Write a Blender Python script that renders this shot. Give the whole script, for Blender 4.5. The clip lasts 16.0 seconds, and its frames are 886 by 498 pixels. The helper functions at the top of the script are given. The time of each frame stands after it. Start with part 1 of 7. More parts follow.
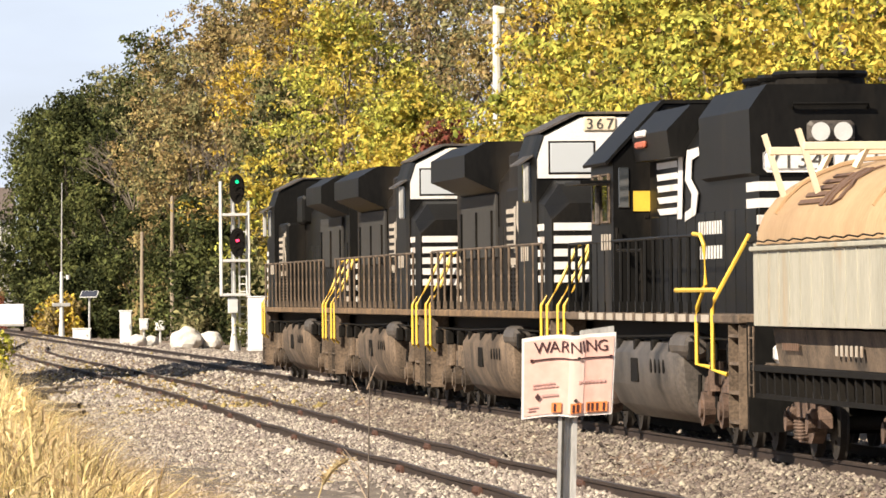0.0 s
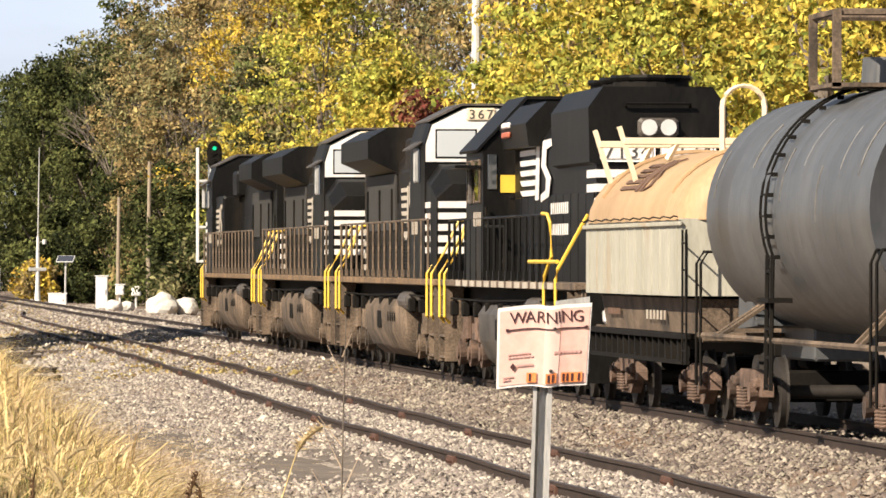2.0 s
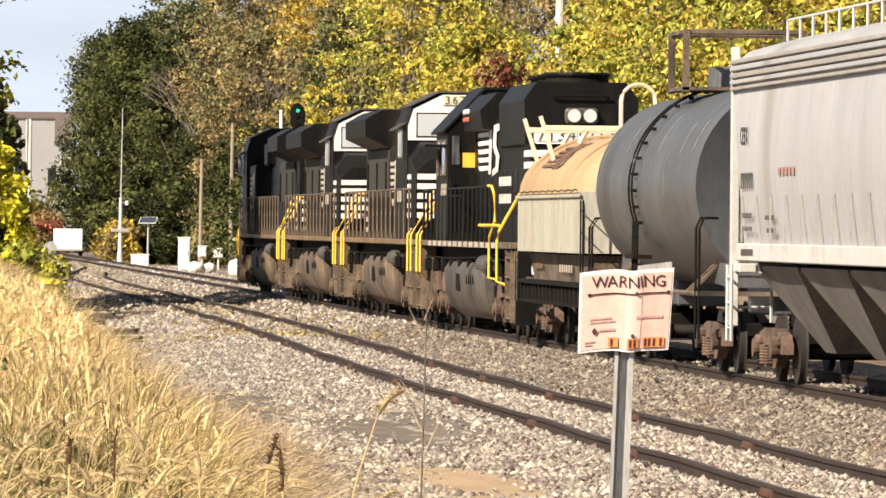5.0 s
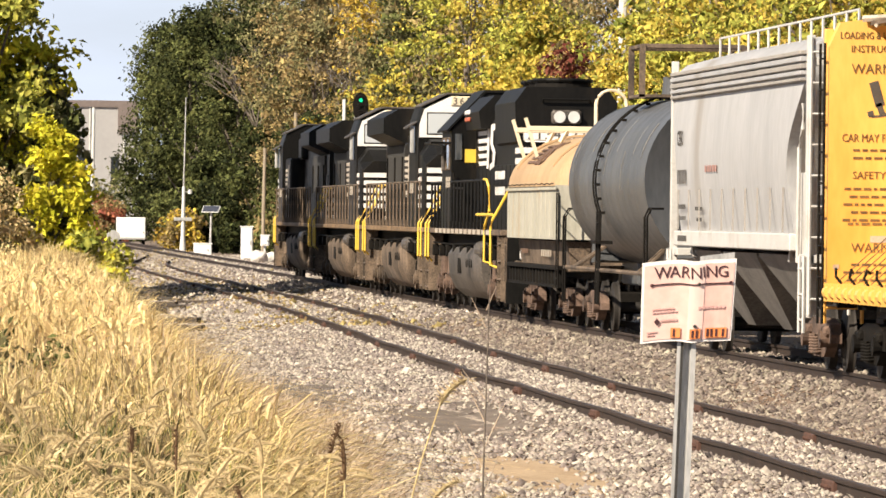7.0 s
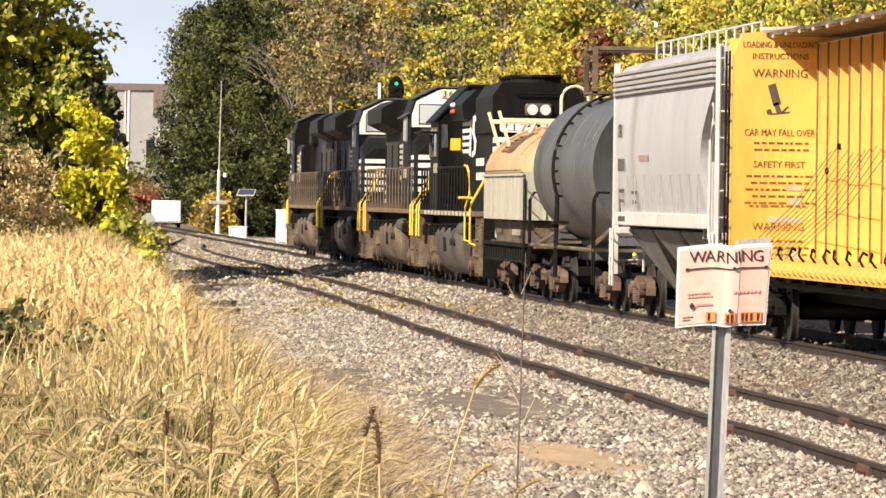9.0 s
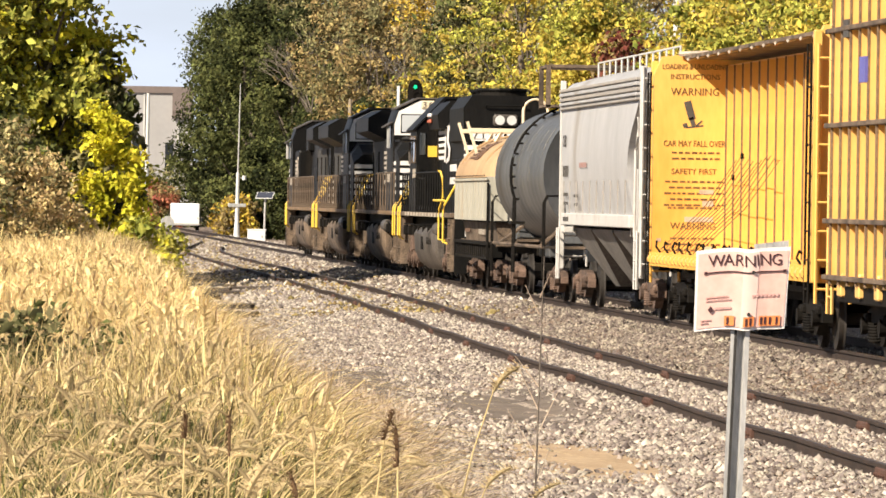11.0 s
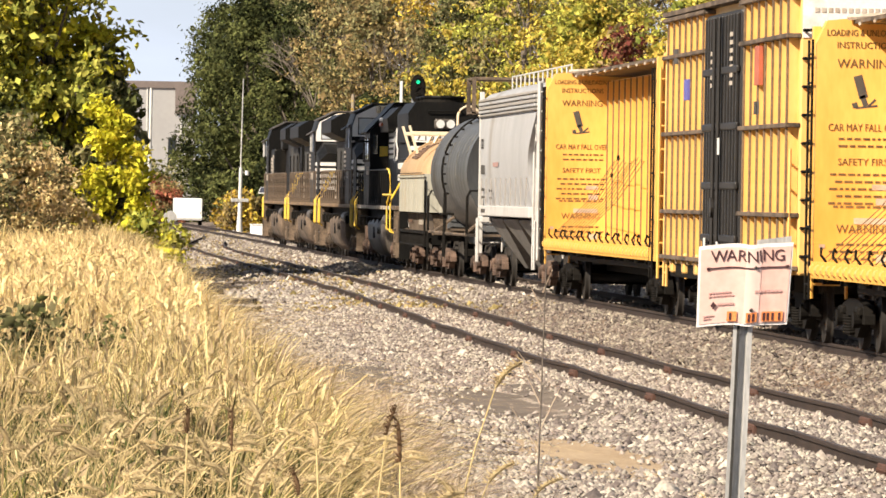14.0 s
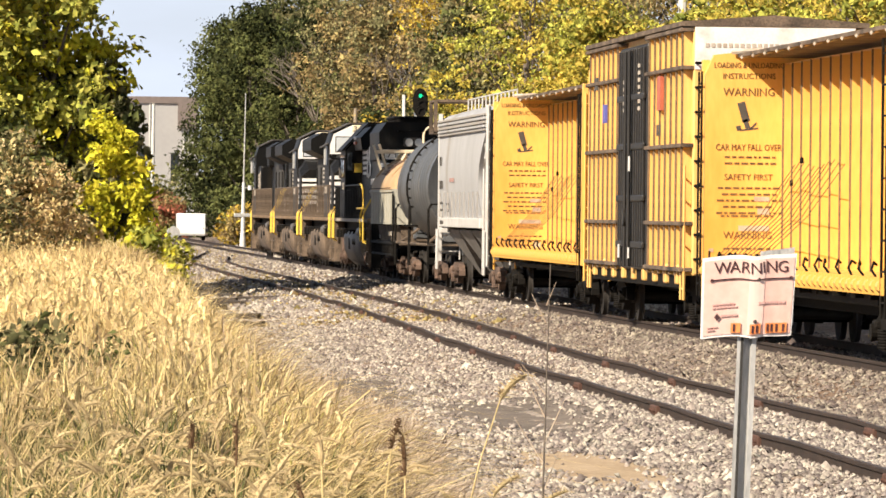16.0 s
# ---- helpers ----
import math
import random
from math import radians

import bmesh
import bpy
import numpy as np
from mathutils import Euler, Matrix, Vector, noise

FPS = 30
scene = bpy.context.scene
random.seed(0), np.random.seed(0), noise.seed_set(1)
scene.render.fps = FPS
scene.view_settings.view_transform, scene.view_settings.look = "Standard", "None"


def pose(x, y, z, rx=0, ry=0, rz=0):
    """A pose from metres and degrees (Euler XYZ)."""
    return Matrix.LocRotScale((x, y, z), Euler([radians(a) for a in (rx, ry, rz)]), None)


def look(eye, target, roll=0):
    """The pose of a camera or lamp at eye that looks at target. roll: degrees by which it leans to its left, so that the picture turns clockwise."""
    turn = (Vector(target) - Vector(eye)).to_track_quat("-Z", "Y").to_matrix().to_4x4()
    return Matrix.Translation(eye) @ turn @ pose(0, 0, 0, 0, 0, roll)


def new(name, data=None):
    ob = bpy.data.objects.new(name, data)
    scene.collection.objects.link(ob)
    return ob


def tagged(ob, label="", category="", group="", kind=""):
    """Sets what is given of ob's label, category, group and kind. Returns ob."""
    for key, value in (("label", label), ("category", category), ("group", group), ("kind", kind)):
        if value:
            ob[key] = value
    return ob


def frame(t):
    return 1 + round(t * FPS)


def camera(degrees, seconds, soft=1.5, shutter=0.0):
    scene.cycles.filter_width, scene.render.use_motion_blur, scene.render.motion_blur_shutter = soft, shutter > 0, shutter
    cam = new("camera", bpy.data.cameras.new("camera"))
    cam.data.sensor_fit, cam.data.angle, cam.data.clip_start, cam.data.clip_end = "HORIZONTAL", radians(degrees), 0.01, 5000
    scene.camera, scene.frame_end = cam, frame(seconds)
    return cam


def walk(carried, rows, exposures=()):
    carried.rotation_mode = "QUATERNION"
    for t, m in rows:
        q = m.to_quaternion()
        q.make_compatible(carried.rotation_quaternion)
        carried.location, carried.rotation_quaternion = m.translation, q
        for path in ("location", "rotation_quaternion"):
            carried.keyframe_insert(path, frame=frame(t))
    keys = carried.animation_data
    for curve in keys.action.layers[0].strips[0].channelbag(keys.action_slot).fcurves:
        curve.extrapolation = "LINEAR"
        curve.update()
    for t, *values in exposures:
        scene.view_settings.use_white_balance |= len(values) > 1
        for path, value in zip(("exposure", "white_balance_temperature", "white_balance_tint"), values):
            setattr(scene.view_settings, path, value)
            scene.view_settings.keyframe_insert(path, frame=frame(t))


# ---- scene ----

EYE = (0.0, 0.0, 2.11)


def aim(yaw, down, roll):
    """The camera's pose from its bearing right of the track, its tilt below level and its roll."""
    return pose(*EYE, 90 - down, 0, -yaw) @ pose(0, 0, 0, 0, 0, roll)


cam = camera(7.667, 16.0, soft=1.6)
# seconds, degrees right of the track, degrees below level, roll
AIMS = [(0.0, 5.632, -0.384, -0.577), (0.5, 5.750, -0.480, -0.537), (1.0, 5.843, -0.395, -0.349), (1.5, 5.857, -0.251, -0.175), (2.0, 5.833, -0.114, 0.073), (2.5, 5.812, -0.015, 0.293), (3.0, 5.773, 0.055, 0.449), (3.5, 5.693, 0.113, 0.551), (4.0, 5.529, 0.168, 0.530), (4.5, 5.310, 0.192, 0.502), (7.0, 4.579, 0.298, 0.671), (7.5, 4.521, 0.356, 0.802), (8.0, 4.443, 0.400, 0.728), (8.5, 4.366, 0.433, 0.787), (9.0, 4.276, 0.443, 0.788), (9.5, 4.167, 0.417, 0.848), (12.0, 4.110, 0.421, 0.886), (12.5, 4.117, 0.487, 0.897), (13.0, 4.101, 0.503, 0.959), (13.5, 4.097, 0.487, 0.974), (14.0, 4.091, 0.459, 0.961), (14.5, 4.082, 0.429, 0.886), (15.0, 4.075, 0.412, 0.817), (15.5, 4.033, 0.381, 0.771), (16.0, 4.060, 0.342, 0.574)]
walk(cam, [(t, aim(a, b, c)) for t, a, b, c in AIMS])
# seconds and metres that the train has rolled
ROLLED = [(0.0, -0.00), (2.0, 14.83), (4.5, 33.47), (7.0, 52.16), (9.5, 70.84), (12.0, 89.52), (14.0, 104.52), (16.0, 119.50)]

# ---- world, sun, exposure ----
SUN_FROM = Vector((-0.62, -0.52, 0.56)).normalized()
world = bpy.data.worlds.new("autumn_sky")
world.use_nodes = True
scene.world = world
wn = world.node_tree
sky = wn.nodes.new("ShaderNodeTexSky")
sky.sky_type, sky.sun_disc = "NISHITA", False
sky.sun_elevation = math.asin(SUN_FROM.z)
sky.sun_rotation = math.atan2(SUN_FROM.x, SUN_FROM.y)
sky.dust_density = 0.6
wn.nodes["Background"].inputs[1].default_value = 0.027
# thin high cloud over the blue
cloud = wn.nodes.new("ShaderNodeTexNoise")
cloud.inputs["Scale"].default_value, cloud.inputs["Detail"].default_value = 5.0, 7
coord = wn.nodes.new("ShaderNodeTexCoord")
flat = wn.nodes.new("ShaderNodeMapping")
flat.inputs["Scale"].default_value = (1, 1, 4)
wn.links.new(coord.outputs["Generated"], flat.inputs[0])
wn.links.new(flat.outputs[0], cloud.inputs["Vector"])
veil = wn.nodes.new("ShaderNodeMapRange")
veil.inputs[1].default_value, veil.inputs[2].default_value, veil.inputs[3].default_value, veil.inputs[4].default_value = 0.35, 0.7, 0.35, 0.85
wn.links.new(cloud.outputs[0], veil.inputs[0])
blend = wn.nodes.new("ShaderNodeMixRGB")
blend.inputs[2].default_value = (19.8, 22.0, 26.8, 1)
# the veil is thickest towards the horizon and thins out overhead
height = wn.nodes.new("ShaderNodeSeparateXYZ")
wn.links.new(coord.outputs["Generated"], height.inputs[0])
thin = wn.nodes.new("ShaderNodeMapRange")
thin.inputs[1].default_value, thin.inputs[2].default_value, thin.inputs[3].default_value, thin.inputs[4].default_value = 0.05, 0.6, 1.0, 0.10
wn.links.new(height.outputs[2], thin.inputs[0])
amount = wn.nodes.new("ShaderNodeMath")
amount.operation = "MULTIPLY"
wn.links.new(veil.outputs[0], amount.inputs[0])
wn.links.new(thin.outputs[0], amount.inputs[1])
wn.links.new(amount.outputs[0], blend.inputs[0])
wn.links.new(sky.outputs[0], blend.inputs[1])
wn.links.new(blend.outputs[0], wn.nodes["Background"].inputs[0])
sun = new("sun", bpy.data.lights.new("sun", "SUN"))
sun.data.energy, sun.data.angle, sun.data.color = 5.0, radians(0.6), (1.0, 0.87, 0.69)
sun.matrix_world = look(SUN_FROM * 100, (0, 0, 0))
scene.view_settings.exposure = 0.92

# ---- materials ----


def paint(name, colour, rough=0.6, metal=0.0, vary=0.25, scale=3.0, bump=0.15, second=None, grime=None, grime_amount=0.0, stretch=(1, 1, 1), random_hue=0.0, fine=14.0):
    """A surface with stains at one scale, grain at another, and fine relief."""
    m = bpy.data.materials.new(name)
    m.use_nodes = True
    n, l = m.node_tree.nodes, m.node_tree.links
    b = n["Principled BSDF"]
    b.inputs["Roughness"].default_value, b.inputs["Metallic"].default_value = rough, metal
    co = n.new("ShaderNodeTexCoord")
    mp = n.new("ShaderNodeMapping")
    mp.inputs["Scale"].default_value = stretch
    l.new(co.outputs["Object"], mp.inputs[0])
    big, small = n.new("ShaderNodeTexNoise"), n.new("ShaderNodeTexNoise")
    big.inputs["Scale"].default_value, small.inputs["Scale"].default_value = scale, scale * fine
    big.inputs["Detail"].default_value = 5
    for k in (big, small):
        l.new(mp.outputs[0], k.inputs["Vector"])
    ramp = n.new("ShaderNodeValToRGB")
    c = Vector(colour)
    lo = c * (1 - vary)
    hi = Vector(second) if second else c * (1 + vary)
    ramp.color_ramp.elements[0].position, ramp.color_ramp.elements[1].position = 0.32, 0.68
    ramp.color_ramp.elements[0].color, ramp.color_ramp.elements[1].color = (*lo, 1), (*hi, 1)
    mix = n.new("ShaderNodeMath")
    mix.operation = "MULTIPLY_ADD"
    mix.inputs[1].default_value = 0.55
    half = n.new("ShaderNodeMath")
    half.operation = "MULTIPLY"
    half.inputs[1].default_value = 0.45
    l.new(small.outputs[0], half.inputs[0])
    l.new(big.outputs[0], mix.inputs[0])
    l.new(half.outputs[0], mix.inputs[2])
    l.new(mix.outputs[0], ramp.inputs[0])
    out = ramp.outputs[0]
    if grime:
        gn = n.new("ShaderNodeTexNoise")
        gn.inputs["Scale"].default_value, gn.inputs["Detail"].default_value = scale * 0.6, 8
        l.new(mp.outputs[0], gn.inputs["Vector"])
        gr = n.new("ShaderNodeMapRange")
        gr.inputs[1].default_value, gr.inputs[2].default_value = 0.62 - grime_amount * 0.3, 0.75
        l.new(gn.outputs[0], gr.inputs[0])
        mx = n.new("ShaderNodeMixRGB")
        mx.inputs[2].default_value = (*grime, 1)
        l.new(gr.outputs[0], mx.inputs[0])
        l.new(out, mx.inputs[1])
        out = mx.outputs[0]
    if random_hue:
        oi = n.new("ShaderNodeNewGeometry")
        hs = n.new("ShaderNodeHueSaturation")
        mr = n.new("ShaderNodeMapRange")
        mr.inputs[3].default_value, mr.inputs[4].default_value = 1 - random_hue, 1 + random_hue
        l.new(oi.outputs["Random Per Island"], mr.inputs[0])
        l.new(mr.outputs[0], hs.inputs["Value"])
        mh = n.new("ShaderNodeMapRange")
        mh.inputs[3].default_value, mh.inputs[4].default_value = 0.5 - random_hue * 0.06, 0.5 + random_hue * 0.06
        l.new(oi.outputs["Random Per Island"], mh.inputs[0])
        l.new(mh.outputs[0], hs.inputs["Hue"])
        l.new(out, hs.inputs["Color"])
        out = hs.outputs[0]
    l.new(out, b.inputs["Base Color"])
    if bump:
        bp = n.new("ShaderNodeBump")
        bp.inputs["Strength"].default_value, bp.inputs["Distance"].default_value = bump, 0.02
        l.new(small.outputs[0], bp.inputs["Height"])
        l.new(bp.outputs[0], b.inputs["Normal"])
    return m


def leafy(name, colour, second, rough=0.65):
    """Leaves: each a shade of its own, letting some light through."""
    m = paint(name, colour, rough, vary=0.45, scale=0.75, second=second, bump=0, random_hue=0.25, fine=4)
    n, l = m.node_tree.nodes, m.node_tree.links
    ends = next(k for k in n if k.bl_idname == "ShaderNodeValToRGB").color_ramp.elements
    ends[0].position, ends[1].position = 0.40, 0.60
    b = n["Principled BSDF"]
    tr = n.new("ShaderNodeBsdfTranslucent")
    src = b.inputs["Base Color"].links[0].from_socket
    l.new(src, tr.inputs[0])
    add = n.new("ShaderNodeMixShader")
    add.inputs[0].default_value = 0.25
    l.new(b.outputs[0], add.inputs[1])
    l.new(tr.outputs[0], add.inputs[2])
    l.new(add.outputs[0], n["Material Output"].inputs[0])
    b.inputs["Specular IOR Level"].default_value = 0.08
    return m


def glow(name, colour, strength):
    m = bpy.data.materials.new(name)
    m.use_nodes = True
    b = m.node_tree.nodes["Principled BSDF"]
    b.inputs["Base Color"].default_value = (*colour, 1)
    b.inputs["Emission Color"].default_value = (*colour, 1)
    b.inputs["Emission Strength"].default_value = strength
    return m


def glassy(name, tint, rough=0.05):
    m = bpy.data.materials.new(name)
    m.use_nodes = True
    b = m.node_tree.nodes["Principled BSDF"]
    b.inputs["Base Color"].default_value = (*tint, 1)
    b.inputs["Roughness"].default_value = rough
    b.inputs["Specular IOR Level"].default_value = 0.9
    b.inputs["Coat Weight"].default_value = 0.6
    return m


BLACK = paint("loco_black", (0.0050, 0.0048, 0.0048), 0.5, vary=0.35, scale=1.2, second=(0.0095, 0.009, 0.0083), grime=(0.030, 0.024, 0.018), grime_amount=0.15, stretch=(1, 1, 0.35), bump=0.08)
BLACK.node_tree.nodes["Principled BSDF"].inputs["Specular IOR Level"].default_value = 0.14
DUSTBLACK = paint("dusty_loco_black", (0.010, 0.009, 0.008), 0.6, vary=0.4, scale=1.1, second=(0.022, 0.018, 0.015), grime=(0.05, 0.038, 0.028), grime_amount=0.22, stretch=(1, 1, 0.3), bump=0.1)
DUSTBLACK.node_tree.nodes["Principled BSDF"].inputs["Specular IOR Level"].default_value = 0.12
FADEDRED = paint("faded_red_stencil", (0.34, 0.20, 0.18), 0.7, vary=0.2, scale=6)
BROWNED = paint("road_dust", (0.070, 0.050, 0.036), 0.85, vary=0.6, scale=1.9, second=(0.23, 0.165, 0.115), grime=(0.014, 0.011, 0.009), grime_amount=0.5)
# dusty brown of the sills, also drawn as shade lines on car posts
SILL = paint("dusty_sill_and_shade_line", (0.10, 0.07, 0.045), 0.8, vary=0.4, scale=2.0, second=(0.30, 0.19, 0.10), grime=(0.04, 0.03, 0.025), grime_amount=0.3)
TANKGREY = paint("fuel_tank", (0.045, 0.040, 0.037), 0.55, vary=0.5, scale=1.5, second=(0.13, 0.110, 0.095), grime=(0.014, 0.012, 0.010), grime_amount=0.4)
# near-black for greasy parts, with the shade under the train put in
UNDER = paint("grease_and_shade_black", (0.0055, 0.0048, 0.0045), 0.8, vary=0.4, scale=3, second=(0.012, 0.010, 0.008))
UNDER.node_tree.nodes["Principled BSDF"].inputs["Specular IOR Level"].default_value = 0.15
WHITE = paint("white_paint", (0.72, 0.70, 0.68), 0.5, vary=0.12, scale=2, grime=(0.4, 0.33, 0.28), grime_amount=0.1, bump=0.05)
OFFWHITE = paint("grimy_off_white", (0.50, 0.49, 0.475), 0.55, vary=0.15, scale=2, grime=(0.32, 0.28, 0.24), grime_amount=0.2, bump=0.05)
DUSTYWHITE = paint("dusty_white_paint", (0.42, 0.37, 0.31), 0.6, vary=0.2, scale=3, grime=(0.25, 0.17, 0.11), grime_amount=0.25)
YELLOW = paint("safety_yellow", (0.75, 0.50, 0.06), 0.45, vary=0.15, scale=4, bump=0.04)
RUSTY = paint("rusty_casting", (0.080, 0.050, 0.038), 0.85, vary=0.5, scale=4, second=(0.21, 0.135, 0.10), grime=(0.014, 0.011, 0.010), grime_amount=0.5)
WHEELM = paint("wheel_steel", (0.013, 0.011, 0.010), 0.75, 0.1, vary=0.4, scale=4, second=(0.034, 0.027, 0.022))
# pale base colour stands in for sky reflected in the windscreens
CABGLASS = glassy("pale_reflection_glass", (0.50, 0.53, 0.56), 0.12)
DARKGLASS = glassy("dark_glass", (0.03, 0.035, 0.04), 0.06)
HOODTAN = paint("faded_tan_hood", (0.40, 0.26, 0.14), 0.65, vary=0.12, scale=1.2, second=(0.48, 0.33, 0.19), grime=(0.40, 0.24, 0.13), grime_amount=0.12, stretch=(1, 1, 0.4))
HOODGREY = paint("weathered_pale_green", (0.35, 0.34, 0.28), 0.7, vary=0.18, scale=1.6, second=(0.45, 0.43, 0.365), grime=(0.40, 0.27, 0.15), grime_amount=0.15, stretch=(1, 1, 0.25))
CREAM = paint("cream_rack", (0.68, 0.58, 0.42), 0.6, vary=0.15, scale=4)
FADEDLOGO = paint("faded_brown_stencil", (0.13, 0.075, 0.05), 0.7, vary=0.25, scale=5)
TANKBODY = paint("tank_grey", (0.066, 0.070, 0.076), 0.42, vary=0.22, scale=0.9, second=(0.105, 0.107, 0.111), grime=(0.05, 0.045, 0.04), grime_amount=0.2, stretch=(1, 1, 0.3), bump=0.05)
DUSTSTREAK = paint("dust_streak", (0.15, 0.145, 0.14), 0.8, vary=0.4, scale=5)
HOPPER = paint("hopper_light_grey", (0.335, 0.335, 0.345), 0.55, vary=0.12, scale=1.1, second=(0.415, 0.415, 0.425), grime=(0.27, 0.25, 0.23), grime_amount=0.18, stretch=(1, 1, 0.18), bump=0.05)
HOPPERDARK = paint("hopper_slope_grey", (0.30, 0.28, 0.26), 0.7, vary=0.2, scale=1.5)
# darker copy of the slope grey, underside shade put into the colour
HOPPERBAY = paint("shaded_bay_grey", (0.11, 0.10, 0.095), 0.7, vary=0.3, scale=1.5, second=(0.20, 0.185, 0.17))
STENCIL = paint("dark_stencil", (0.06, 0.055, 0.05), 0.7, vary=0.3, scale=6)
STENCILWARM = paint("worn_black_stencil", (0.07, 0.042, 0.022), 0.7, vary=0.5, scale=5, second=(0.22, 0.125, 0.042))
ORANGE = paint("lumber_car_yellow", (0.77, 0.415, 0.09), 0.5, vary=0.10, scale=1.0, second=(0.80, 0.47, 0.12), grime=(0.52, 0.26, 0.04), grime_amount=0.16, stretch=(1, 1, 0.3), bump=0.05)
BOXYELLOW = paint("box_car_yellow", (0.74, 0.42, 0.11), 0.5, vary=0.10, scale=1.0, second=(0.78, 0.49, 0.17), grime=(0.42, 0.24, 0.06), grime_amount=0.15, stretch=(1, 1, 0.3), bump=0.05)
DOORBLACK = paint("plug_door_black", (0.010, 0.009, 0.009), 0.5, vary=0.4, scale=2, second=(0.024, 0.02, 0.017))
BLUEP = paint("blue_panel", (0.10, 0.10, 0.36), 0.5)
REDP = paint("red_panel", (0.42, 0.11, 0.06), 0.5)
RAILM = paint("rusty_rail", (0.022, 0.014, 0.011), 0.8, 0.1, vary=0.35, scale=3, second=(0.046, 0.028, 0.021))
RAILTOP = paint("worn_rail_head", (0.10, 0.078, 0.066), 0.5, 0.5, vary=0.3, scale=4)
TIE = paint("weathered_tie", (0.14, 0.11, 0.09), 0.9, vary=0.4, scale=2, second=(0.30, 0.25, 0.21), stretch=(1, 8, 8))
PLATE = paint("rusted_joint_bar", (0.085, 0.04, 0.028), 0.85, vary=0.3, scale=6)
SIGNFACE = paint("faded_red_sign", (0.72, 0.43, 0.37), 0.5, vary=0.05, scale=3, second=(0.77, 0.54, 0.48), bump=0.03)
SIGNPALE = paint("sun_bleached_sign", (0.80, 0.58, 0.52), 0.5, vary=0.05, scale=4, bump=0.03)
SIGNEDGE = paint("worn_white_edge", (0.80, 0.76, 0.74), 0.55, vary=0.08, scale=8)
SIGNINK = paint("dark_maroon_ink", (0.055, 0.018, 0.022), 0.6, vary=0.2, scale=20)
SIGNFAINT = paint("faded_pink_ink", (0.62, 0.38, 0.35), 0.6, vary=0.15, scale=20)
SIGNORANGE = paint("orange_number_tape", (0.80, 0.26, 0.08), 0.5, vary=0.12, scale=20)
GALV = paint("galvanized_steel", (0.40, 0.40, 0.39), 0.45, 0.2, vary=0.25, scale=8, second=(0.56, 0.55, 0.54), stretch=(1, 1, 0.2))
HOLE = paint("punched_hole_dark", (0.03, 0.028, 0.026), 0.8)
ALU = paint("aluminium_paint", (0.62, 0.62, 0.61), 0.45, 0.15, vary=0.12, scale=4)
CABINET = paint("white_cabinet", (0.80, 0.80, 0.80), 0.45, vary=0.06, scale=2, bump=0.03)
WOODPOLE = paint("grey_wood_pole", (0.24, 0.19, 0.14), 0.9, vary=0.35, scale=2, second=(0.38, 0.32, 0.24), stretch=(6, 6, 0.5))
POLEPALE = paint("pale_pole", (0.55, 0.55, 0.52), 0.7, vary=0.15, scale=3)
ROCKM = paint("white_limestone", (0.62, 0.58, 0.53), 0.85, vary=0.2, scale=1.2, second=(0.75, 0.72, 0.68), bump=0.5)
SOLAR = glassy("solar_cells", (0.05, 0.055, 0.075), 0.15)
BUILDING = paint("pale_cladding", (0.34, 0.335, 0.335), 0.7, vary=0.06, scale=0.2, bump=0.02)
BUILDROOF = paint("brown_roof_band", (0.16, 0.13, 0.12), 0.8, vary=0.15, scale=0.3)
BARK = paint("bark", (0.10, 0.08, 0.065), 0.95, vary=0.4, scale=2.5, second=(0.20, 0.165, 0.135), stretch=(3, 3, 0.6), bump=0.6)
L_DARK = leafy("dark_green_leaves", (0.050, 0.062, 0.022), (0.165, 0.180, 0.062))
L_OLIVE = leafy("olive_leaves", (0.13, 0.128, 0.060), (0.33, 0.30, 0.145))
L_BROWN = leafy("brown_turning_leaves", (0.21, 0.16, 0.072), (0.47, 0.355, 0.16))
L_YELLOW = leafy("yellow_leaves", (0.37, 0.30, 0.050), (0.76, 0.60, 0.120))
L_VINE = leafy("bright_vine_leaves", (0.48, 0.46, 0.03), (0.80, 0.72, 0.07))
L_GOLD = leafy("golden_leaves", (0.40, 0.28, 0.042), (0.72, 0.52, 0.095))
L_LIME = leafy("yellow_green_leaves", (0.21, 0.24, 0.046), (0.58, 0.55, 0.115))
L_RED = leafy("dark_red_leaves", (0.10, 0.028, 0.02), (0.20, 0.065, 0.045))
# darker leaf copy: the shade low in the wood put into its colour
L_SHADE = leafy("shaded_green_leaves", (0.018, 0.025, 0.010), (0.060, 0.070, 0.026))
L_ROSE = leafy("rose_red_leaves", (0.32, 0.10, 0.06), (0.55, 0.22, 0.13))
L_DRY = leafy("dry_grass_blades", (0.56, 0.41, 0.18), (0.84, 0.67, 0.36), 0.8)
# lighter copy of the dry grass, sunlight put into its colour
L_DRYPALE = leafy("sunlit_dry_grass", (0.73, 0.53, 0.23), (0.94, 0.745, 0.40), 0.8)
L_DRYPINK = leafy("dry_stems", (0.50, 0.375, 0.28), (0.76, 0.62, 0.49), 0.85)
L_SEED = leafy("foxtail_seed", (0.50, 0.37, 0.20), (0.78, 0.62, 0.36), 0.85)
L_SEEDDARK = leafy("dark_foxtail_seed", (0.10, 0.06, 0.035), (0.20, 0.12, 0.07), 0.85)


